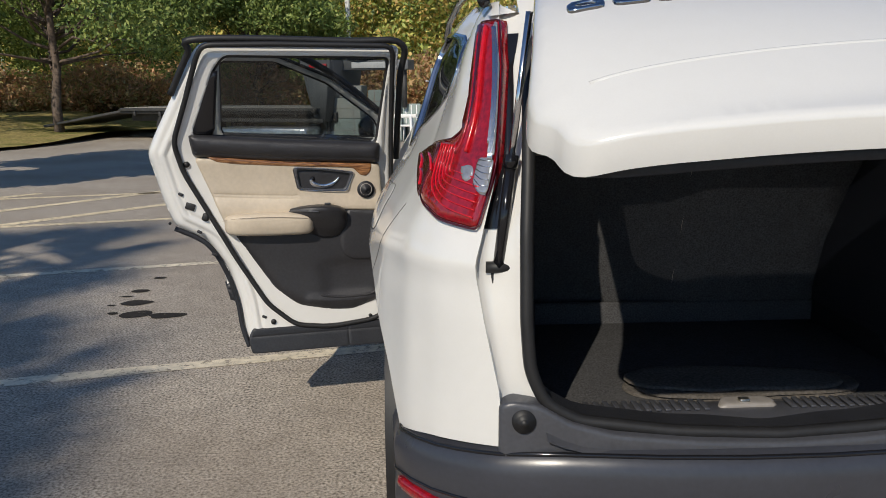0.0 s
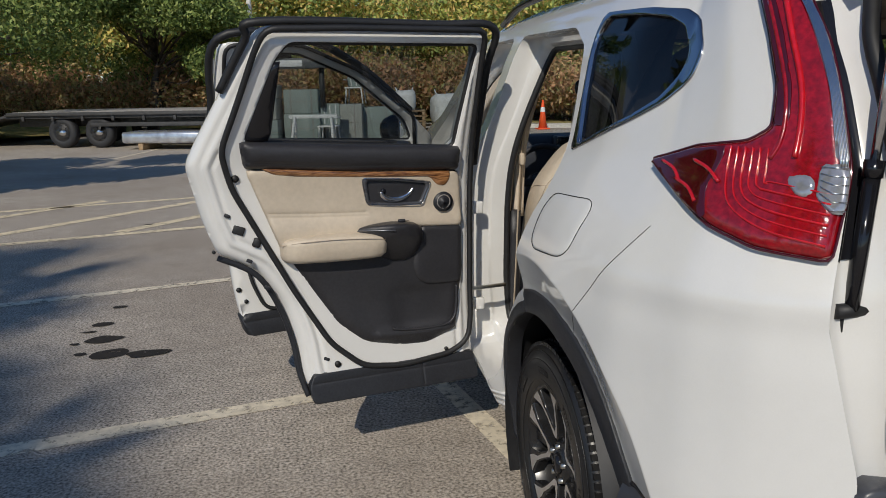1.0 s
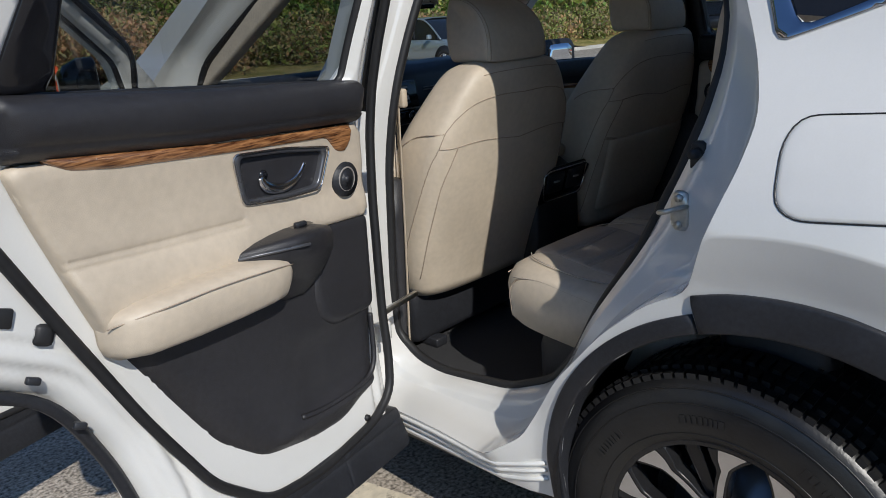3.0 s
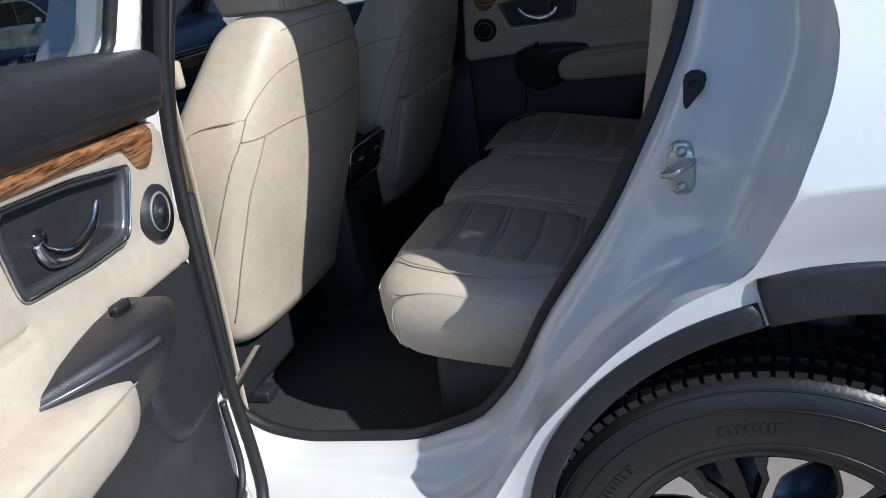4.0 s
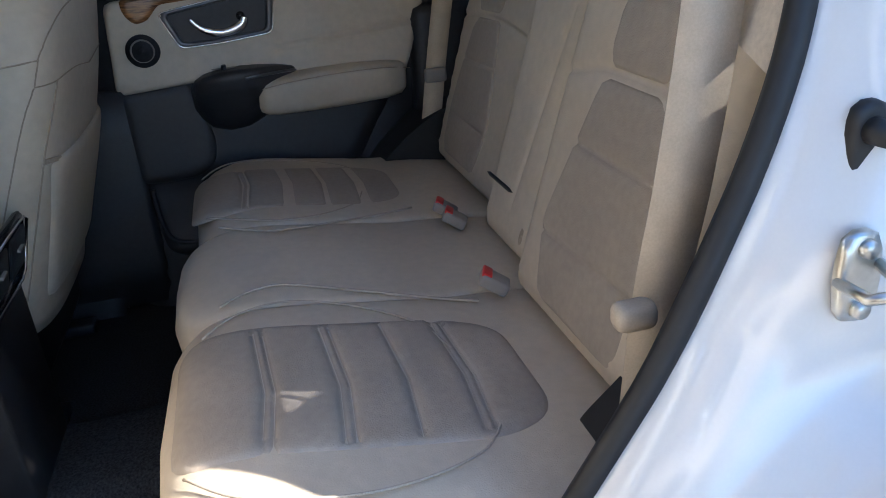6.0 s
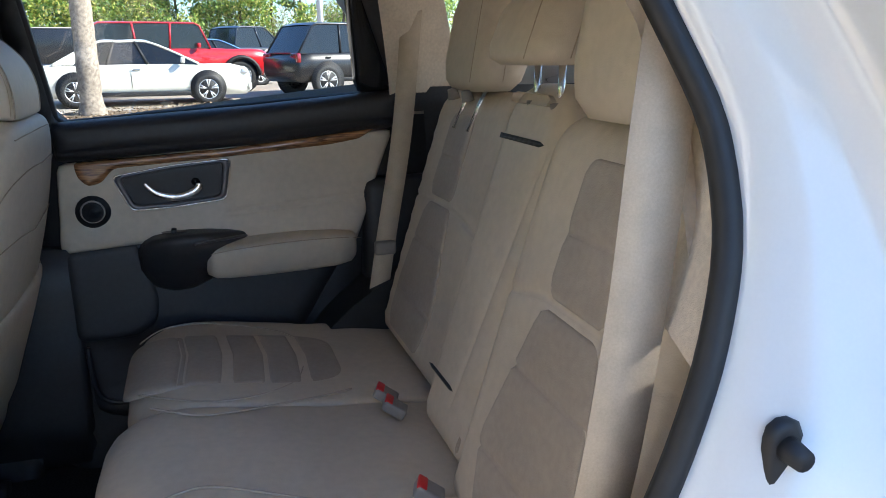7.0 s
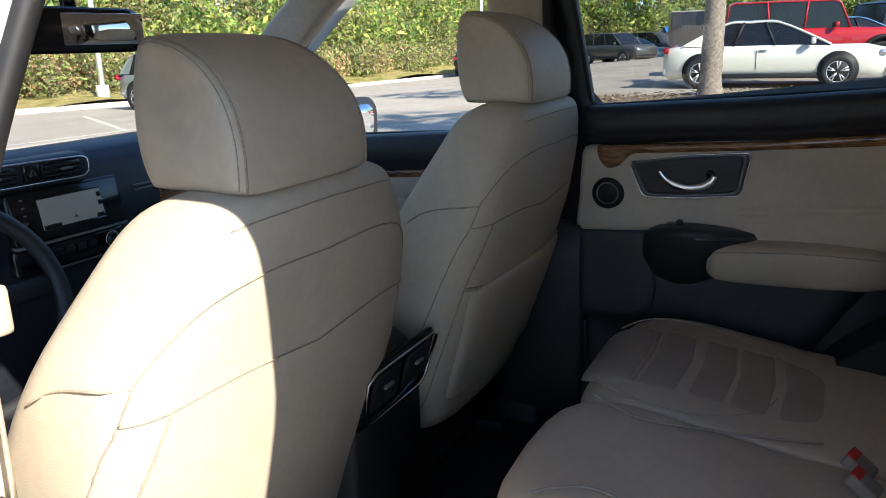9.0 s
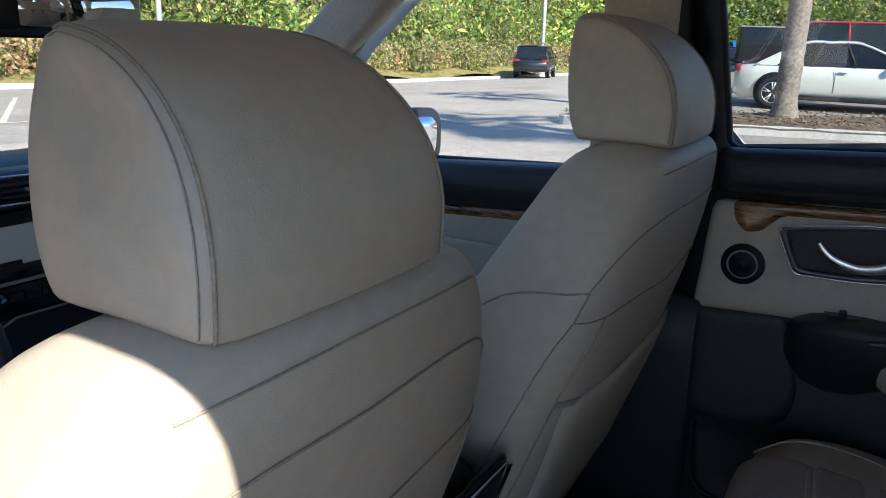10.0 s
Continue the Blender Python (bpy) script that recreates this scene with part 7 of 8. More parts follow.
def parked_car(name, label, at, heading, col, L, W, H, belt, hood, trunk, base, wheel_r, wb, front_over, cabin, boxy=0.0, metal=0.0, bed=None, flares=False):
    """cabin: (rear foot, roof rear, roof front, front foot) along the length from the rear; heading in degrees."""
    car = thing(name, label, "car", (at[0], at[1], rise(at[0], at[1])), turn=heading)
    P = paint(name + "_paint", col, metal)
    half = W / 2
    st = [0, .03, .10, .25, .45, .62, .78, .90, .97, 1.0]
    topz = []
    for s in st:
        y = s * L
        z = belt if cabin[0] <= y <= cabin[3] else (trunk if y < cabin[0] else hood)
        if s in (0, 1.0):
            z -= .10 + .10 * (1 - boxy)
        elif s in (.03, .97):
            z -= .03 + .05 * (1 - boxy)
        topz.append(z)
    rings = []
    for s, z in zip(st, topz):
        w = half * float(np.interp(s, [0, .03, .12, .5, .9, .97, 1], [.80, .90, .985, 1, .97, .86, .72] if not boxy else [.93, .97, 1, 1, .98, .95, .90]))
        zb = base + (.10 if s in (0, 1.0) else 0)
        rings.append([Vector((sx * ww, s * L, zz)) for sx, ww, zz in ((-1, w * .90, zb), (-1, w, base + .22), (-1, w, (base + z) / 2 + .1), (-1, w * .97, z - .06), (-1, w * .86, z), (1, w * .86, z), (1, w * .97, z - .06), (1, w, (base + z) / 2 + .1), (1, w, base + .22), (1, w * .90, zb))])
    part("body", loft(rings), P, car)
    # glass house, painted roof and pillars
    yb, yr, yf, ye = cabin
    wr = half * (.74 + .14 * boxy)
    knots = [(yb, 0), (yr, .93), (yr + (yf - yr) * .45, 1), (yf, .95), (ye, 0)]
    curve = catmull(knots, n=8) if boxy < .5 else np.array([(yb, 0), (yr - .02, .9), (yr + .1, .985), ((yr + yf) / 2, 1), (yf - .1, .985), (yf + .03, .9), (ye, 0)])
    curve[:, 1] = np.clip(curve[:, 1], 0, 1.02)

    def house(f, sx, out=0.0):
        return sx * (half * .90 + (wr - half * .90) * min(f, 1) + out)
    rings = [[Vector((house(0, -1), y, belt - .04)), Vector((house(f, -1), y, belt - .02 + (H - belt - .02) * f)), Vector((house(f, -.5), y, belt - .01 + (H - belt - .01) * f)), Vector((house(f, .5), y, belt - .01 + (H - belt - .01) * f)), Vector((house(f, 1), y, belt - .02 + (H - belt - .02) * f)), Vector((house(0, 1), y, belt - .04))] for y, f in curve]
    part("windows", loft(rings), AUTOGLASS, car, "dark tinted windows", smooth=False)
    rows = [[Vector((x * house(f, 1, .012), y, belt + (H - belt) * f + .012 - .04 * abs(x) ** 4)) for x in np.linspace(-1, 1, 9)] for y, f in curve if f > .88]
    part("roof", loft(rows, False, False), P, car)
    for sx in (-1, 1):
        part("roof_rail", tube([Vector((house(f, sx, .004), y, belt - .02 + (H - belt - .02) * f)) for y, f in curve], .026, 6), P, car)
        if not boxy:
            part("rear_quarter", raw_quad([Vector((house(0, sx, .006), yb + .02, belt - .02)), Vector((house(0, sx, .006), yb + .42, belt - .02)), Vector((house(.8, sx, .008), yr + .02, belt + (H - belt) * .78)), Vector((house(.7, sx, .006), yr - .22, belt + (H - belt) * .66))]), P, car)
        for t in (.36, .64) if ye - yb > 2.4 else (.55,):
            p = Vector((sx * half * .905, yb + (ye - yb) * t, belt - .02))
            q = Vector((sx * wr * 1.01, yr + (yf - yr) * (t - .10) / .75, H - .04))
            part("pillar", tube([p, q], .03, 6), RUBBER if not boxy else P, car)
        part("door_line", tube([Vector((sx * half * 1.002, yb + (ye - yb) * .52, z)) for z in (base + .2, belt - .08)], .006, 4), RUBBER, car)
        part("door_handle", boxed((sx * half * 1.0, yb + (ye - yb) * .56, belt - .13), (.03, .17, .03), .01), CHROME if not boxy else RUBBER, car)
        part("door_handle", boxed((sx * half * 1.0, yb + (ye - yb) * .24, belt - .13), (.03, .17, .03), .01), CHROME if not boxy else RUBBER, car)
        part("wing_mirror", boxed((sx * half * 1.06, ye - .35, belt + .06), (.16, .10, .13), .03), P, car)
        part("headlamp", boxed((sx * half * .72, L * .965, hood - .17), (half * .42, .16, .12), .04), LAMPW, car)
        part("tail_lamp", boxed((sx * half * .80, L * .015, trunk - .14), (half * .38, .12, .15 + .12 * boxy), .03), REDLENS, car)
        part("sill", boxed((sx * half * .97, L * .5, base + .06), (.06, wb * .75, .10), .02), RUBBER, car)
    part("grille", boxed((0, L * .985, hood - .33), (W * .45, .06, .22), .03), RUBBER, car)
    part("bumper", boxed((0, L * .99, base + .18), (W * .85, .10, .18), .05), RUBBER if boxy else P, car)
    part("bumper", boxed((0, L * .01, base + .18), (W * .85, .10, .18), .05), RUBBER if boxy else P, car)
    for y in (L - front_over, L - front_over - wb):
        for sx in (-1, 1):
            c = Vector((sx * (half - .10), y, wheel_r))
            n = 32
            arch = cyl(bmesh.new(), c + Vector((sx * .045, 0, .03)), c + Vector((sx * .108, 0, .03)), wheel_r * 1.17, n=n)
            part("wheel_arch", arch, RUBBER, car)
            if flares:
                part("flare", tube([c + Vector((sx * .14, wheel_r * 1.22 * math.cos(a), wheel_r * 1.22 * math.sin(a))) for a in np.linspace(0, math.pi, 12)], .06, 6), RUBBER, car)
            prof = [(.62, .10), (.66, .118), (.88, .122), (.97, .10), (1, .04), (1, -.06), (.9, -.11), (.62, -.1)]
            tyre = part("wheel", loft([[Vector((c.x + sx * x, c.y + wheel_r * r * math.cos(2 * math.pi * i / n), c.z + wheel_r * r * math.sin(2 * math.pi * i / n))) for i in range(n)] for r, x in prof], False), CARTYRE, car, "black tyre on an alloy rim")
            part("rim_dish", cyl(bmesh.new(), c + Vector((sx * .04, 0, 0)), c + Vector((sx * .075, 0, 0)), wheel_r * .64, n=n), RIMBLACK, tyre)
            for k in range(5):
                a = 2 * math.pi * k / 5 + .3
                for da in (-.16, .16):
                    p, q = c + Vector((sx * .09, wheel_r * .10 * math.cos(a), wheel_r * .10 * math.sin(a))), c + Vector((sx * .105, wheel_r * .63 * math.cos(a + da), wheel_r * .63 * math.sin(a + da)))
                    part("spoke", tube([p, q], wheel_r * .055, 5), ALLOY, tyre)
            part("rim_lip", tube([c + Vector((sx * .105, wheel_r * .64 * math.cos(a), wheel_r * .64 * math.sin(a))) for a in np.linspace(0, 2 * math.pi, 29)[:-1]], .012, 5, True), ALLOY, tyre)
    if bed:
        part("bed_floor", boxed((0, (bed[0] + bed[1]) / 2, trunk + .005), (W * .80, bed[1] - bed[0], .02), .005), RUBBER, car)
    return car


def set_car(rear_wheel, way, side, W, L, wb, front_over):
    t = Vector(way).normalized()
    right = Vector((t.y, -t.x))
    c = Vector(rear_wheel) - right * side * (W / 2 - .1) - t * (L - front_over - wb)
    return (c.x, c.y), math.degrees(math.atan2(-t.x, t.y))


W1 = (.06, -1.0)
at, hd = set_car((17.3, 3.95), W1, 1, 1.86, 4.62, 2.78, 1.0)
parked_car("sedan", "white four-door sedan parked beyond the planted island", at, hd, (.78, .76, .66), 4.62, 1.86, 1.44, .93, .90, .98, .20, .34, 2.78, 1.0, (.42, 1.30, 2.45, 3.45))
at, hd = set_car((21.2, 3.1), (.2, -1.0), 1, 1.88, 4.75, 3.0, .80)
parked_car("off_roader", "red boxy off-road vehicle with black wheel flares", at, hd, (.52, .012, .018), 4.75, 1.88, 1.92, 1.22, 1.18, 1.22, .45, .43, 3.0, .80, (.12, .22, 2.85, 3.15), boxy=1.0, flares=True)
at, hd = set_car((18.55, -1.75), (.95, -2.5), 1, 1.92, 4.6, 2.79, .95)
parked_car("black_suv", "glossy black SUV parked with its rear to the lot", at, hd, (.012, .012, .014), 4.6, 1.92, 1.85, 1.12, 1.10, 1.12, .38, .40, 2.79, .95, (.10, .55, 2.75, 3.45), boxy=.7)
parked_car("pickup", "dark blue pickup truck in the far row", (27.5, 2.4), -150, (.02, .03, .05), 5.8, 2.0, 1.92, 1.2, 1.15, 1.2, .45, .42, 3.6, 1.0, (2.3, 2.5, 3.7, 4.4), boxy=.8)
parked_car("blue_sedan", "blue sedan behind the red off-road vehicle", (24.0, 3.2), -158, (.03, .10, .22), 4.7, 1.82, 1.46, .95, .92, .98, .22, .34, 2.7, .95, (.6, 1.5, 2.6, 3.6), metal=.5)
ROW = Vector((-.48, -.87))
for name, label, fx, fy, col, H, bx in (("grey_pickup", "dark grey SUV in the far row", 43.5, 11.9, (.10, .10, .095), 1.80, .6), ("small_sedan", "pale blue sedan in the far row", 46.9, 11.7, (.42, .52, .58), 1.46, 0), ("dark_suv", "dark blue SUV in the far row", 51.0, 11.1, (.02, .025, .035), 1.74, .4)):
    at, hd = set_car((fx + .48 * 2.8, fy + .87 * 2.8), ROW, 1, 1.9, 4.8, 2.8, .95)
    cab = (.2, .6, 2.9, 3.6) if bx else (.5, 1.4, 2.6, 3.6)
    parked_car(name, label, at, hd, col, 4.8, 1.9, H, H * .63, H * .61, H * .65, .34 if bx else .22, .38 if bx else .34, 2.8, .95, cab, boxy=bx, metal=.4)
at, hd = set_car((39.3, 18.5), (1.0, .30), 1, 1.95, 4.9, 2.9, .95)
parked_car("dark_van", "black SUV parked at the lot's far kerb", at, hd, (.015, .017, .022), 4.9, 1.95, 1.75, 1.08, 1.05, 1.08, .36, .37, 2.9, .95, (.12, .5, 3.0, 3.7), boxy=.3)
at, hd = set_car((14.95, 19.1), (-.1, -1.0), 1, 1.93, 4.73, 2.87, .90)
parked_car("grey_suv", "silver grey SUV parked at the lot's far kerb", at, hd, (.36, .42, .45), 4.73, 1.93, 1.66, 1.05, 1.02, 1.08, .32, .38, 2.87, .90, (.2, .75, 2.7, 3.6), metal=.6)

# boat under a blue cover, on its trailer, and a black box trailer
BOATW = mat("white_gelcoat_hull", (.72, .72, .70), .3, var=.05, scale=8)
TARP = mat("blue_boat_cover", (.02, .16, .48), .6, var=.15, scale=6, bump=.6, bscale=20)
boat = thing("boat", "white motor boat under a bright blue cover", "boat", (57.0, 12.2, rise(57, 12) + .45), turn=-160)
rings = [[Vector((sx * w, y, z)) for sx, w, z in ((-1, w0, 1.0), (-1, w0 * .85, .45), (0, 0, zk), (1, w0 * .85, .45), (1, w0, 1.0))] for y, w0, zk in ((0, 1.1, .1), (2.5, 1.2, .0), (4.5, 1.0, .1), (6.0, .5, .45), (6.6, .05, .9))]
part("hull", loft(rings), BOATW, boat, smooth=False)
rows = [[Vector((x * w, y, 1.0 + h * (1 - abs(x) ** 1.5))) for x in np.linspace(-1, 1, 9)] for y, w, h in ((-.05, 1.15, .5), (1.5, 1.22, .9), (3.0, 1.22, 1.25), (4.2, 1.1, .8), (5.6, .7, .35), (6.5, .15, .1))]
part("cover", loft(rows, False, False), TARP, boat, "bright blue canvas cover")
part("trailer_frame", boxed((0, 2.6, -.15), (1.6, 5.6, .12), .03), STEEL, boat)
for s in (-1, 1):
    part("wheel", cyl(bmesh.new(), (s * .95, 2.0, -.22), (s * .75, 2.0, -.22), .33, n=24), CARTYRE, boat)
van = thing("box_trailer", "black enclosed box trailer with a pale roof edge", "trailer", (48.0, 7.4, rise(48, 7.4)), turn=-165)
part("box", boxed((0, 0, 1.45), (2.1, 5.6, 1.9), .05), paint("black_trailer_skin", (.012, .012, .014)), van)
part("roof_edge", boxed((0, 0, 2.41), (2.16, 5.66, .06), .02), CONCRETE, van)
for s in (-1, 1):
    for y in (-.45, .45):
        part("wheel", cyl(bmesh.new(), (s * 1.03, y, .35), (s * .82, y, .35), .35, n=24), CARTYRE, van)
part("drawbar", boxed((0, 3.4, .45), (.12, 1.5, .10), .02), STEEL, van)

# ---- lamp posts ----
POLE = mat("white_painted_pole", (.66, .66, .64), .5, var=.06, scale=6)
for x, y, r in ((-3.3, 30.0, .12), (16.8, 22.8, .10), (45.5, 21.6, .12), (36.0, -4.5, .16)):
    z = rise(x, y)
    post = thing("lamp_post", "tall white painted parking lot lamp post", "lamp post", (x, y, z), "lot lamp posts")
    part("pole", cyl(bmesh.new(), (0, 0, 0), (0, 0, 9.0), r, r * .75, 16), POLE, post)
    part("base", cyl(bmesh.new(), (0, 0, 0), (0, 0, .7), r * 2.1, r * 2.0, 20), CONCRETE, post, "round concrete base")
    part("lamp_head", boxed((0, .5, 9.0), (.35, .8, .15), .04), PLASTIC, post)

# ---- gooseneck flatbed trailer ----
RAWSTEEL = mat("weathered_black_steel", (.035, .034, .033), .6, var=.3, scale=8)
DECKW = mat("weathered_grey_deck_boards", (.30, .28, .25), .9, var=.3, scale=12, bump=.8, bscale=60)
REDTAPE, WHITETAPE = mat("red_reflective_tape", (.50, .02, .03), .4), mat("white_reflective_tape", (.75, .75, .75), .4)
GREYPAINT = mat("grey_painted_steel", (.10, .105, .11), .5, var=.1, scale=10)
ft = thing("flatbed_trailer", "black gooseneck flatbed trailer with a grey plank deck", "trailer", (-7.2, 20.3, 0), turn=-20)
for k in range(26):
    part("deck_board", boxed((-1.8 + k * .235, 1.05, .90 + .0), (.225, 2.4, .05), .006), DECKW, ft)
part("deck_frame", boxed((1.1, -.16, .84), (6.2, .10, .16), .01), RAWSTEEL, ft)
part("deck_frame", boxed((1.1, 2.26, .84), (6.2, .10, .16), .01), RAWSTEEL, ft)
part("main_beam", boxed((1.2, .45, .66), (6.6, .16, .26), .02), RAWSTEEL, ft)
part("main_beam", boxed((1.2, 1.65, .66), (6.6, .16, .26), .02), RAWSTEEL, ft)
bm = box(bmesh.new(), (-3.3, 1.05, .62), (3.2, 2.4, .07), .01, Matrix.Rotation(radians(-9), 3, 'Y'))
part("dovetail_ramp", bm, RAWSTEEL, ft, "black steel dovetail ramp")
for k in range(7):
    part("stake_pocket", boxed((-1.5 + k * .85, -.22, .78), (.08, .06, .16), .01), RAWSTEEL, ft)
part("rub_rail", boxed((1.1, -.27, .86), (6.2, .025, .05), .006), RAWSTEEL, ft)
for k in range(9):
    part("reflective_tape", boxed((.9 + k * .37, -.215, .60), (.35, .008, .06), .001), REDTAPE if k % 2 == 0 else WHITETAPE, ft)
part("side_step_beam", boxed((2.4, -.20, .60), (4.0, .05, .10), .01), RAWSTEEL, ft)
for x in (-.5, .55):
    for y in (-.02, 2.1):
        tyre = part("wheel", loft([[Vector((x + .40 * r * math.cos(2 * math.pi * i / 32), y + d, .40 + .40 * r * math.sin(2 * math.pi * i / 32))) for i in range(32)] for r, d in ((.55, -.11), (.62, -.13), (.9, -.13), (1, -.07), (1, .07), (.9, .13), (.55, .11))], False), CARTYRE, ft, "black tyre on a pale steel rim")
        part("rim", loft([[Vector((x + .40 * r * math.cos(2 * math.pi * i / 24), y + d, .40 + .40 * r * math.sin(2 * math.pi * i / 24))) for i in range(24)] for r, d in ((.57, -.12), (.5, -.10), (.42, -.05), (.2, -.05), (.18, -.14), (.02, -.14))]), CHROME, tyre)
        for k in range(8):
            a = 2 * math.pi * k / 8
            part("hole", cyl(bmesh.new(), (x + .13 * math.cos(a), y - .04, .40 + .13 * math.sin(a)), (x + .13 * math.cos(a), y - .056, .40 + .13 * math.sin(a)), .022, n=10), RUBBER, tyre)
# neck
part("neck_upright", loft([rring((x, 1.05, z), (1, 0, 0), (0, 1, 0), w, 2.1, .03, 3) for x, z, w in ((4.2, .55, .30), (4.15, 1.2, .55), (4.1, 2.15, .9))]), GREYPAINT, ft, "grey steel gooseneck upright")
part("neck_beam", boxed((5.2, 1.05, 2.02), (2.4, .50, .26), .02), GREYPAINT, ft)
part("neck_plate", boxed((5.3, .78, 2.02), (1.0, .02, .16), .004), WHITETAPE, ft, "white lettering bar")
part("marker_lamp", boxed((4.2, -.02, 2.0), (.5, .02, .10), .004), REDTAPE, ft)
part("spare_wheel", cyl(bmesh.new(), (5.0, 1.05, 2.17), (5.0, 1.05, 2.40), .40, .38, 28), CARTYRE, ft, "spare wheel on the gooseneck")
part("coupler", cyl(bmesh.new(), (6.2, 1.05, .9), (6.2, 1.05, 1.95), .07, n=14), RAWSTEEL, ft)
part("landing_leg", cyl(bmesh.new(), (4.3, .3, .0), (4.3, .3, 1.2), .06, n=12), RAWSTEEL, ft)
part("landing_leg", cyl(bmesh.new(), (4.3, 1.8, .0), (4.3, 1.8, 1.2), .06, n=12), RAWSTEEL, ft)

# ---- goods stacked in the yard ----
PALEBOX = mat("pale_moulded_stone", (.36, .37, .34), .85, var=.08, scale=5, bump=.5, bscale=40)
GREENBOX = mat("pale_grey_green_board", (.25, .30, .28), .7, var=.08, scale=6)
WHITEP = mat("white_resin", (.74, .74, .72), .5, var=.05, scale=8)
PALLETW = mat("weathered_pallet_wood", (.32, .22, .12), .9, var=.3, scale=15, bump=.8, bscale=50)
WRAP = mat("silver_wrapped_sheets", (.55, .57, .60), .25, metal=.7, var=.3, scale=6, bump=1.0, bscale=25)
BAG = mat("white_woven_bulk_bag", (.62, .64, .62), .8, var=.12, scale=9, bump=.8, bscale=30)


def crate(x, y, z, w, d, h, m, label, turn=0):
    c = thing("crate", label, "crate", (x, y, z), "stacked goods", turn)
    part("carton", boxed((0, 0, h / 2), (w, d, h), .03), m, c)
    for t in (-.3, .3):
        part("strap", boxed((w * t, 0, h / 2), (.03, d * 1.012, h * 1.01), .004), GREYP, c)
    part("band", boxed((0, 0, h * .5), (w * 1.008, d * 1.008, .02), .004), GREYP, c)
    return c


for x, y, z, w, d, h, m in ((-2.6, 19.6, 0, 1.0, .9, .62, GREENBOX), (-2.6, 19.6, .62, .95, .85, .55, PALEBOX), (-1.5, 19.8, 0, .95, .9, .75, GREENBOX), (-1.5, 19.8, .75, .9, .85, .62, GREENBOX), (-2.5, 19.6, 1.17, .8, .7, .32, PALEBOX), (-.4, 20.2, 0, 1.0, .9, .95, PALEBOX), (-3.6, 20.6, 0, .9, .9, .9, PALEBOX), (.5, 20.4, 0, .9, .8, .85, GREENBOX)):
    crate(x, y, z, w, d, h, m, "pale strapped crate stacked in the yard", -10)
for x, y in ((-.9, 19.0), (-.1, 20.2)):
    ch = thing("chair", "white moulded garden chair stacked on a crate", "chair", (x, y, .95 if y > 20 else .0), "stacked garden chairs", -15)
    part("seat", boxed((0, 0, .43), (.50, .48, .04), .015), WHITEP, ch)
    part("backrest", boxed((0, .25, .72), (.50, .05, .56), .02), GREENBOX, ch)
    for k in (-1, 0, 1):
        part("slat", boxed((k * .15, .22, .72), (.03, .02, .5), .006), WHITEP, ch)
    for sx in (-1, 1):
        for sy in (-1, 1):
            part("leg", cyl(bmesh.new(), (sx * .2, sy * .2, .42), (sx * .24, sy * .23, 0), .022, .018, 10), WHITEP, ch)
        part("armrest", boxed((sx * .26, 0, .64), (.05, .46, .03), .01), WHITEP, ch)
horse = thing("sawhorse", "white painted wooden trestle", "trestle", (-1.3, 18.2, 0), turn=-12)
part("top_bar", boxed((0, 0, .72), (1.2, .09, .09), .01), WHITEP, horse)
for sx in (-1, 1):
    for sy in (-1, 1):
        part("leg", cyl(bmesh.new(), (sx * .45, sy * .03, .72), (sx * .52, sy * .28, 0), .035, n=8), WHITEP, horse)
    part("brace", boxed((sx * .49, 0, .32), (.04, .36, .06), .008), WHITEP, horse)
pack = thing("wrapped_stack", "silver wrapped sheet stack on the ground", "stack", (-4.6, 18.9, 0), turn=-20)
part("wrap", box(bmesh.new(), (0, 0, .30), (2.6, .9, .28), .06), WRAP, pack)
part("bearer", boxed((-.8, 0, .08), (.12, .9, .16), .01), PALLETW, pack)
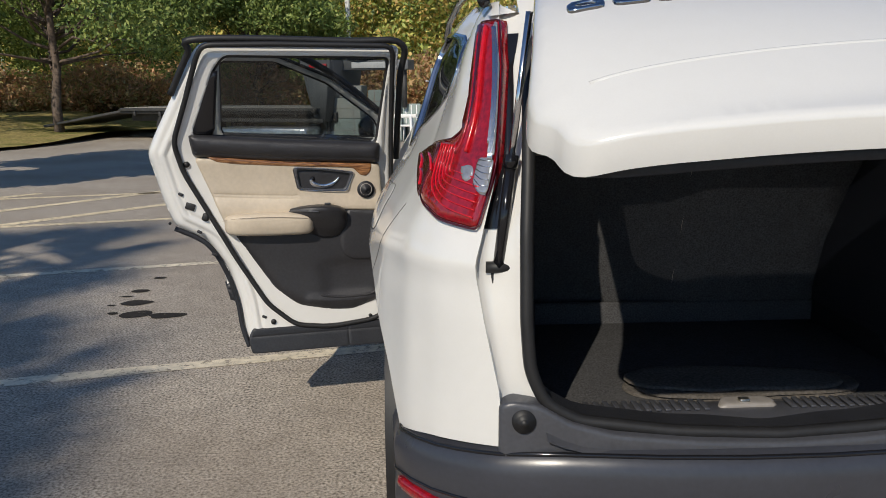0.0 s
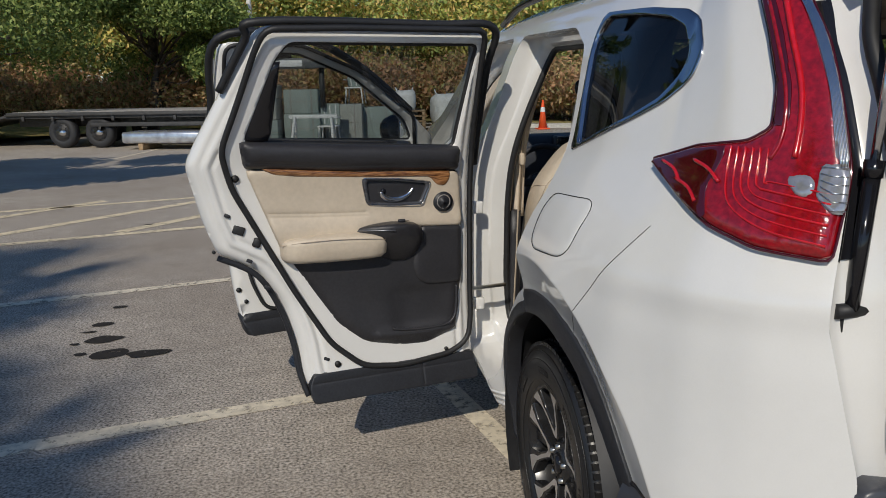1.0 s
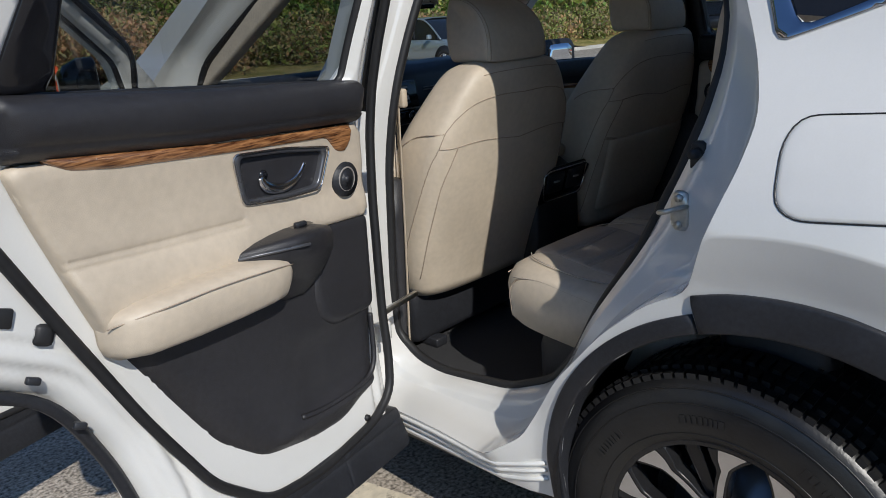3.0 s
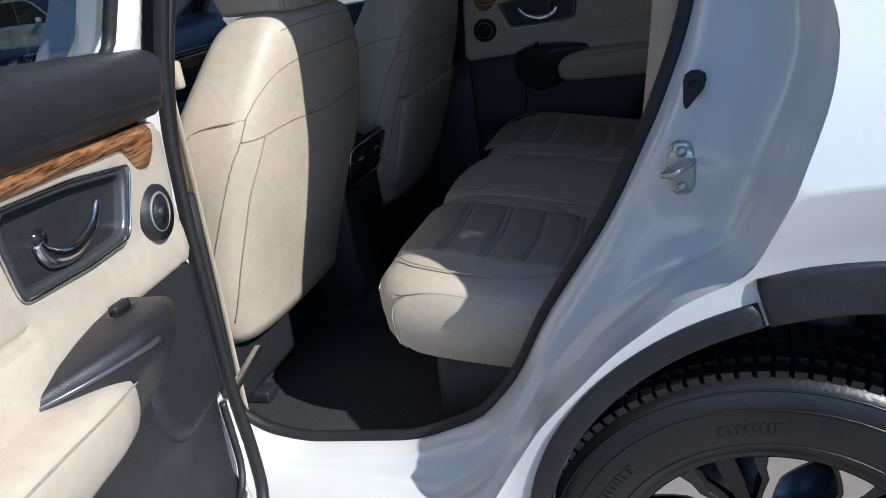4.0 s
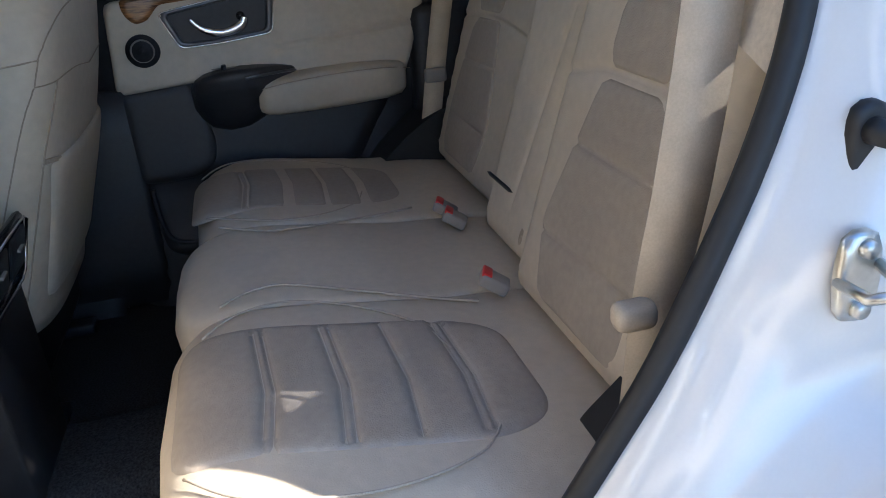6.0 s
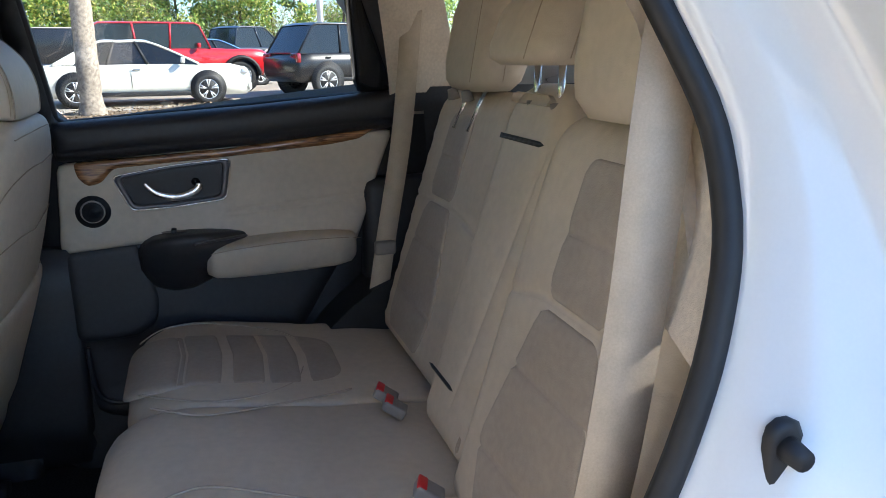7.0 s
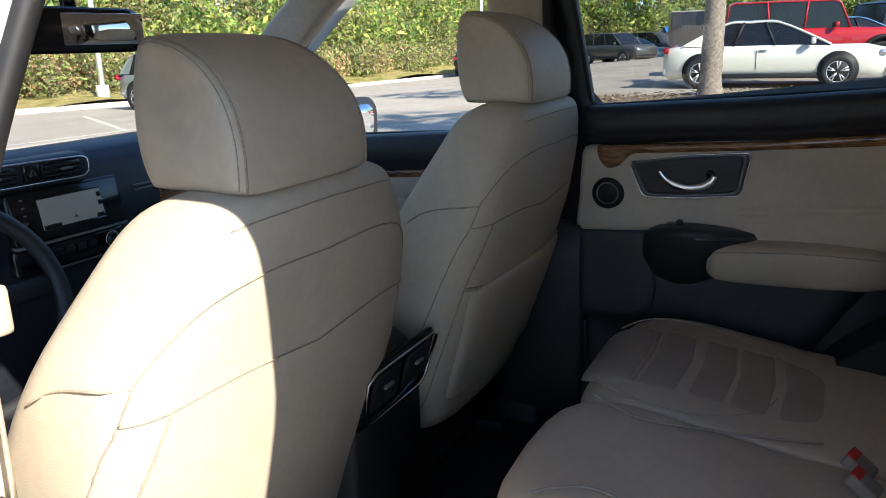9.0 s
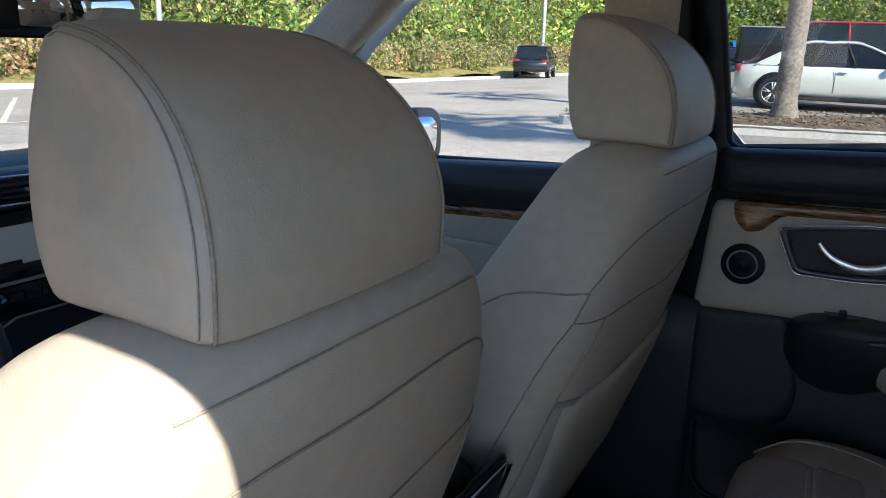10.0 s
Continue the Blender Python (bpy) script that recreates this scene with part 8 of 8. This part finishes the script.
part("bearer", boxed((.8, 0, .08), (.12, .9, .16), .01), PALLETW, pack)
for i, (x, y) in enumerate(((1.3, 20.6), (2.3, 20.9))):
    for k in range(5 - i * 3):
        pl = thing("pallet", "weathered wooden pallet in a stack", "pallet", (x, y, k * .145), "stacked pallets", -8)
        for j in range(7):
            part("top_board", boxed((0, -.5 + j * .166, .128), (1.15, .12, .02), .003), PALLETW, pl)
        for j in (-1, 0, 1):
            part("bearer", boxed((j * .52, 0, .066), (.09, 1.1, .10), .004), PALLETW, pl)
            part("bottom_board", boxed((0, j * .48, .010), (1.15, .12, .018), .003), PALLETW, pl)
for x, y, z, s in ((1.3, 20.6, .73, .6), (2.6, 20.9, .29, .95), (4.2, 21.4, .0, .9)):
    bag = thing("bulk_bag", "white woven bulk bag, slumped", "bag", (x, y, z), "white bulk bags")
    rings = []
    for i, t in enumerate(np.linspace(0, 1, 9)):
        w = s * (.46 + .07 * math.sin(t * 3.1)) * (1 if t < .9 else .8)
        rings.append([Vector((w * math.copysign(abs(math.cos(a)) ** .6, math.cos(a)) * (1 + .08 * noise.noise((a, t * 3, x))), w * math.copysign(abs(math.sin(a)) ** .6, math.sin(a)), s * .9 * t + .05 * noise.noise((a * 2, t, y)) * t)) for a in np.linspace(0, 2 * math.pi, 25)[:-1]])
    part("sack", loft(rings), BAG, bag)
    for sx in (-1, 1):
        part("loop", tube([(sx * s * .35, -.1, s * .85), (sx * s * .4, 0, s * 1.02), (sx * s * .35, .1, s * .85)], .02, 6), BAG, bag)
cone = thing("traffic_cone", "orange traffic cone with a white band", "cone", (6.0, 22.6, rise(6, 22) + .0))
ORANGE = mat("orange_cone_plastic", (.80, .10, .02), .5)
part("base", boxed((0, 0, .02), (.38, .38, .04), .01), ORANGE, cone)
part("shell", cyl(bmesh.new(), (0, 0, .04), (0, 0, .92), .14, .03, 24), ORANGE, cone)
part("band", cyl(bmesh.new(), (0, 0, .55), (0, 0, .70), .079, .061, 24, False), WHITEP, cone, "white reflective band")
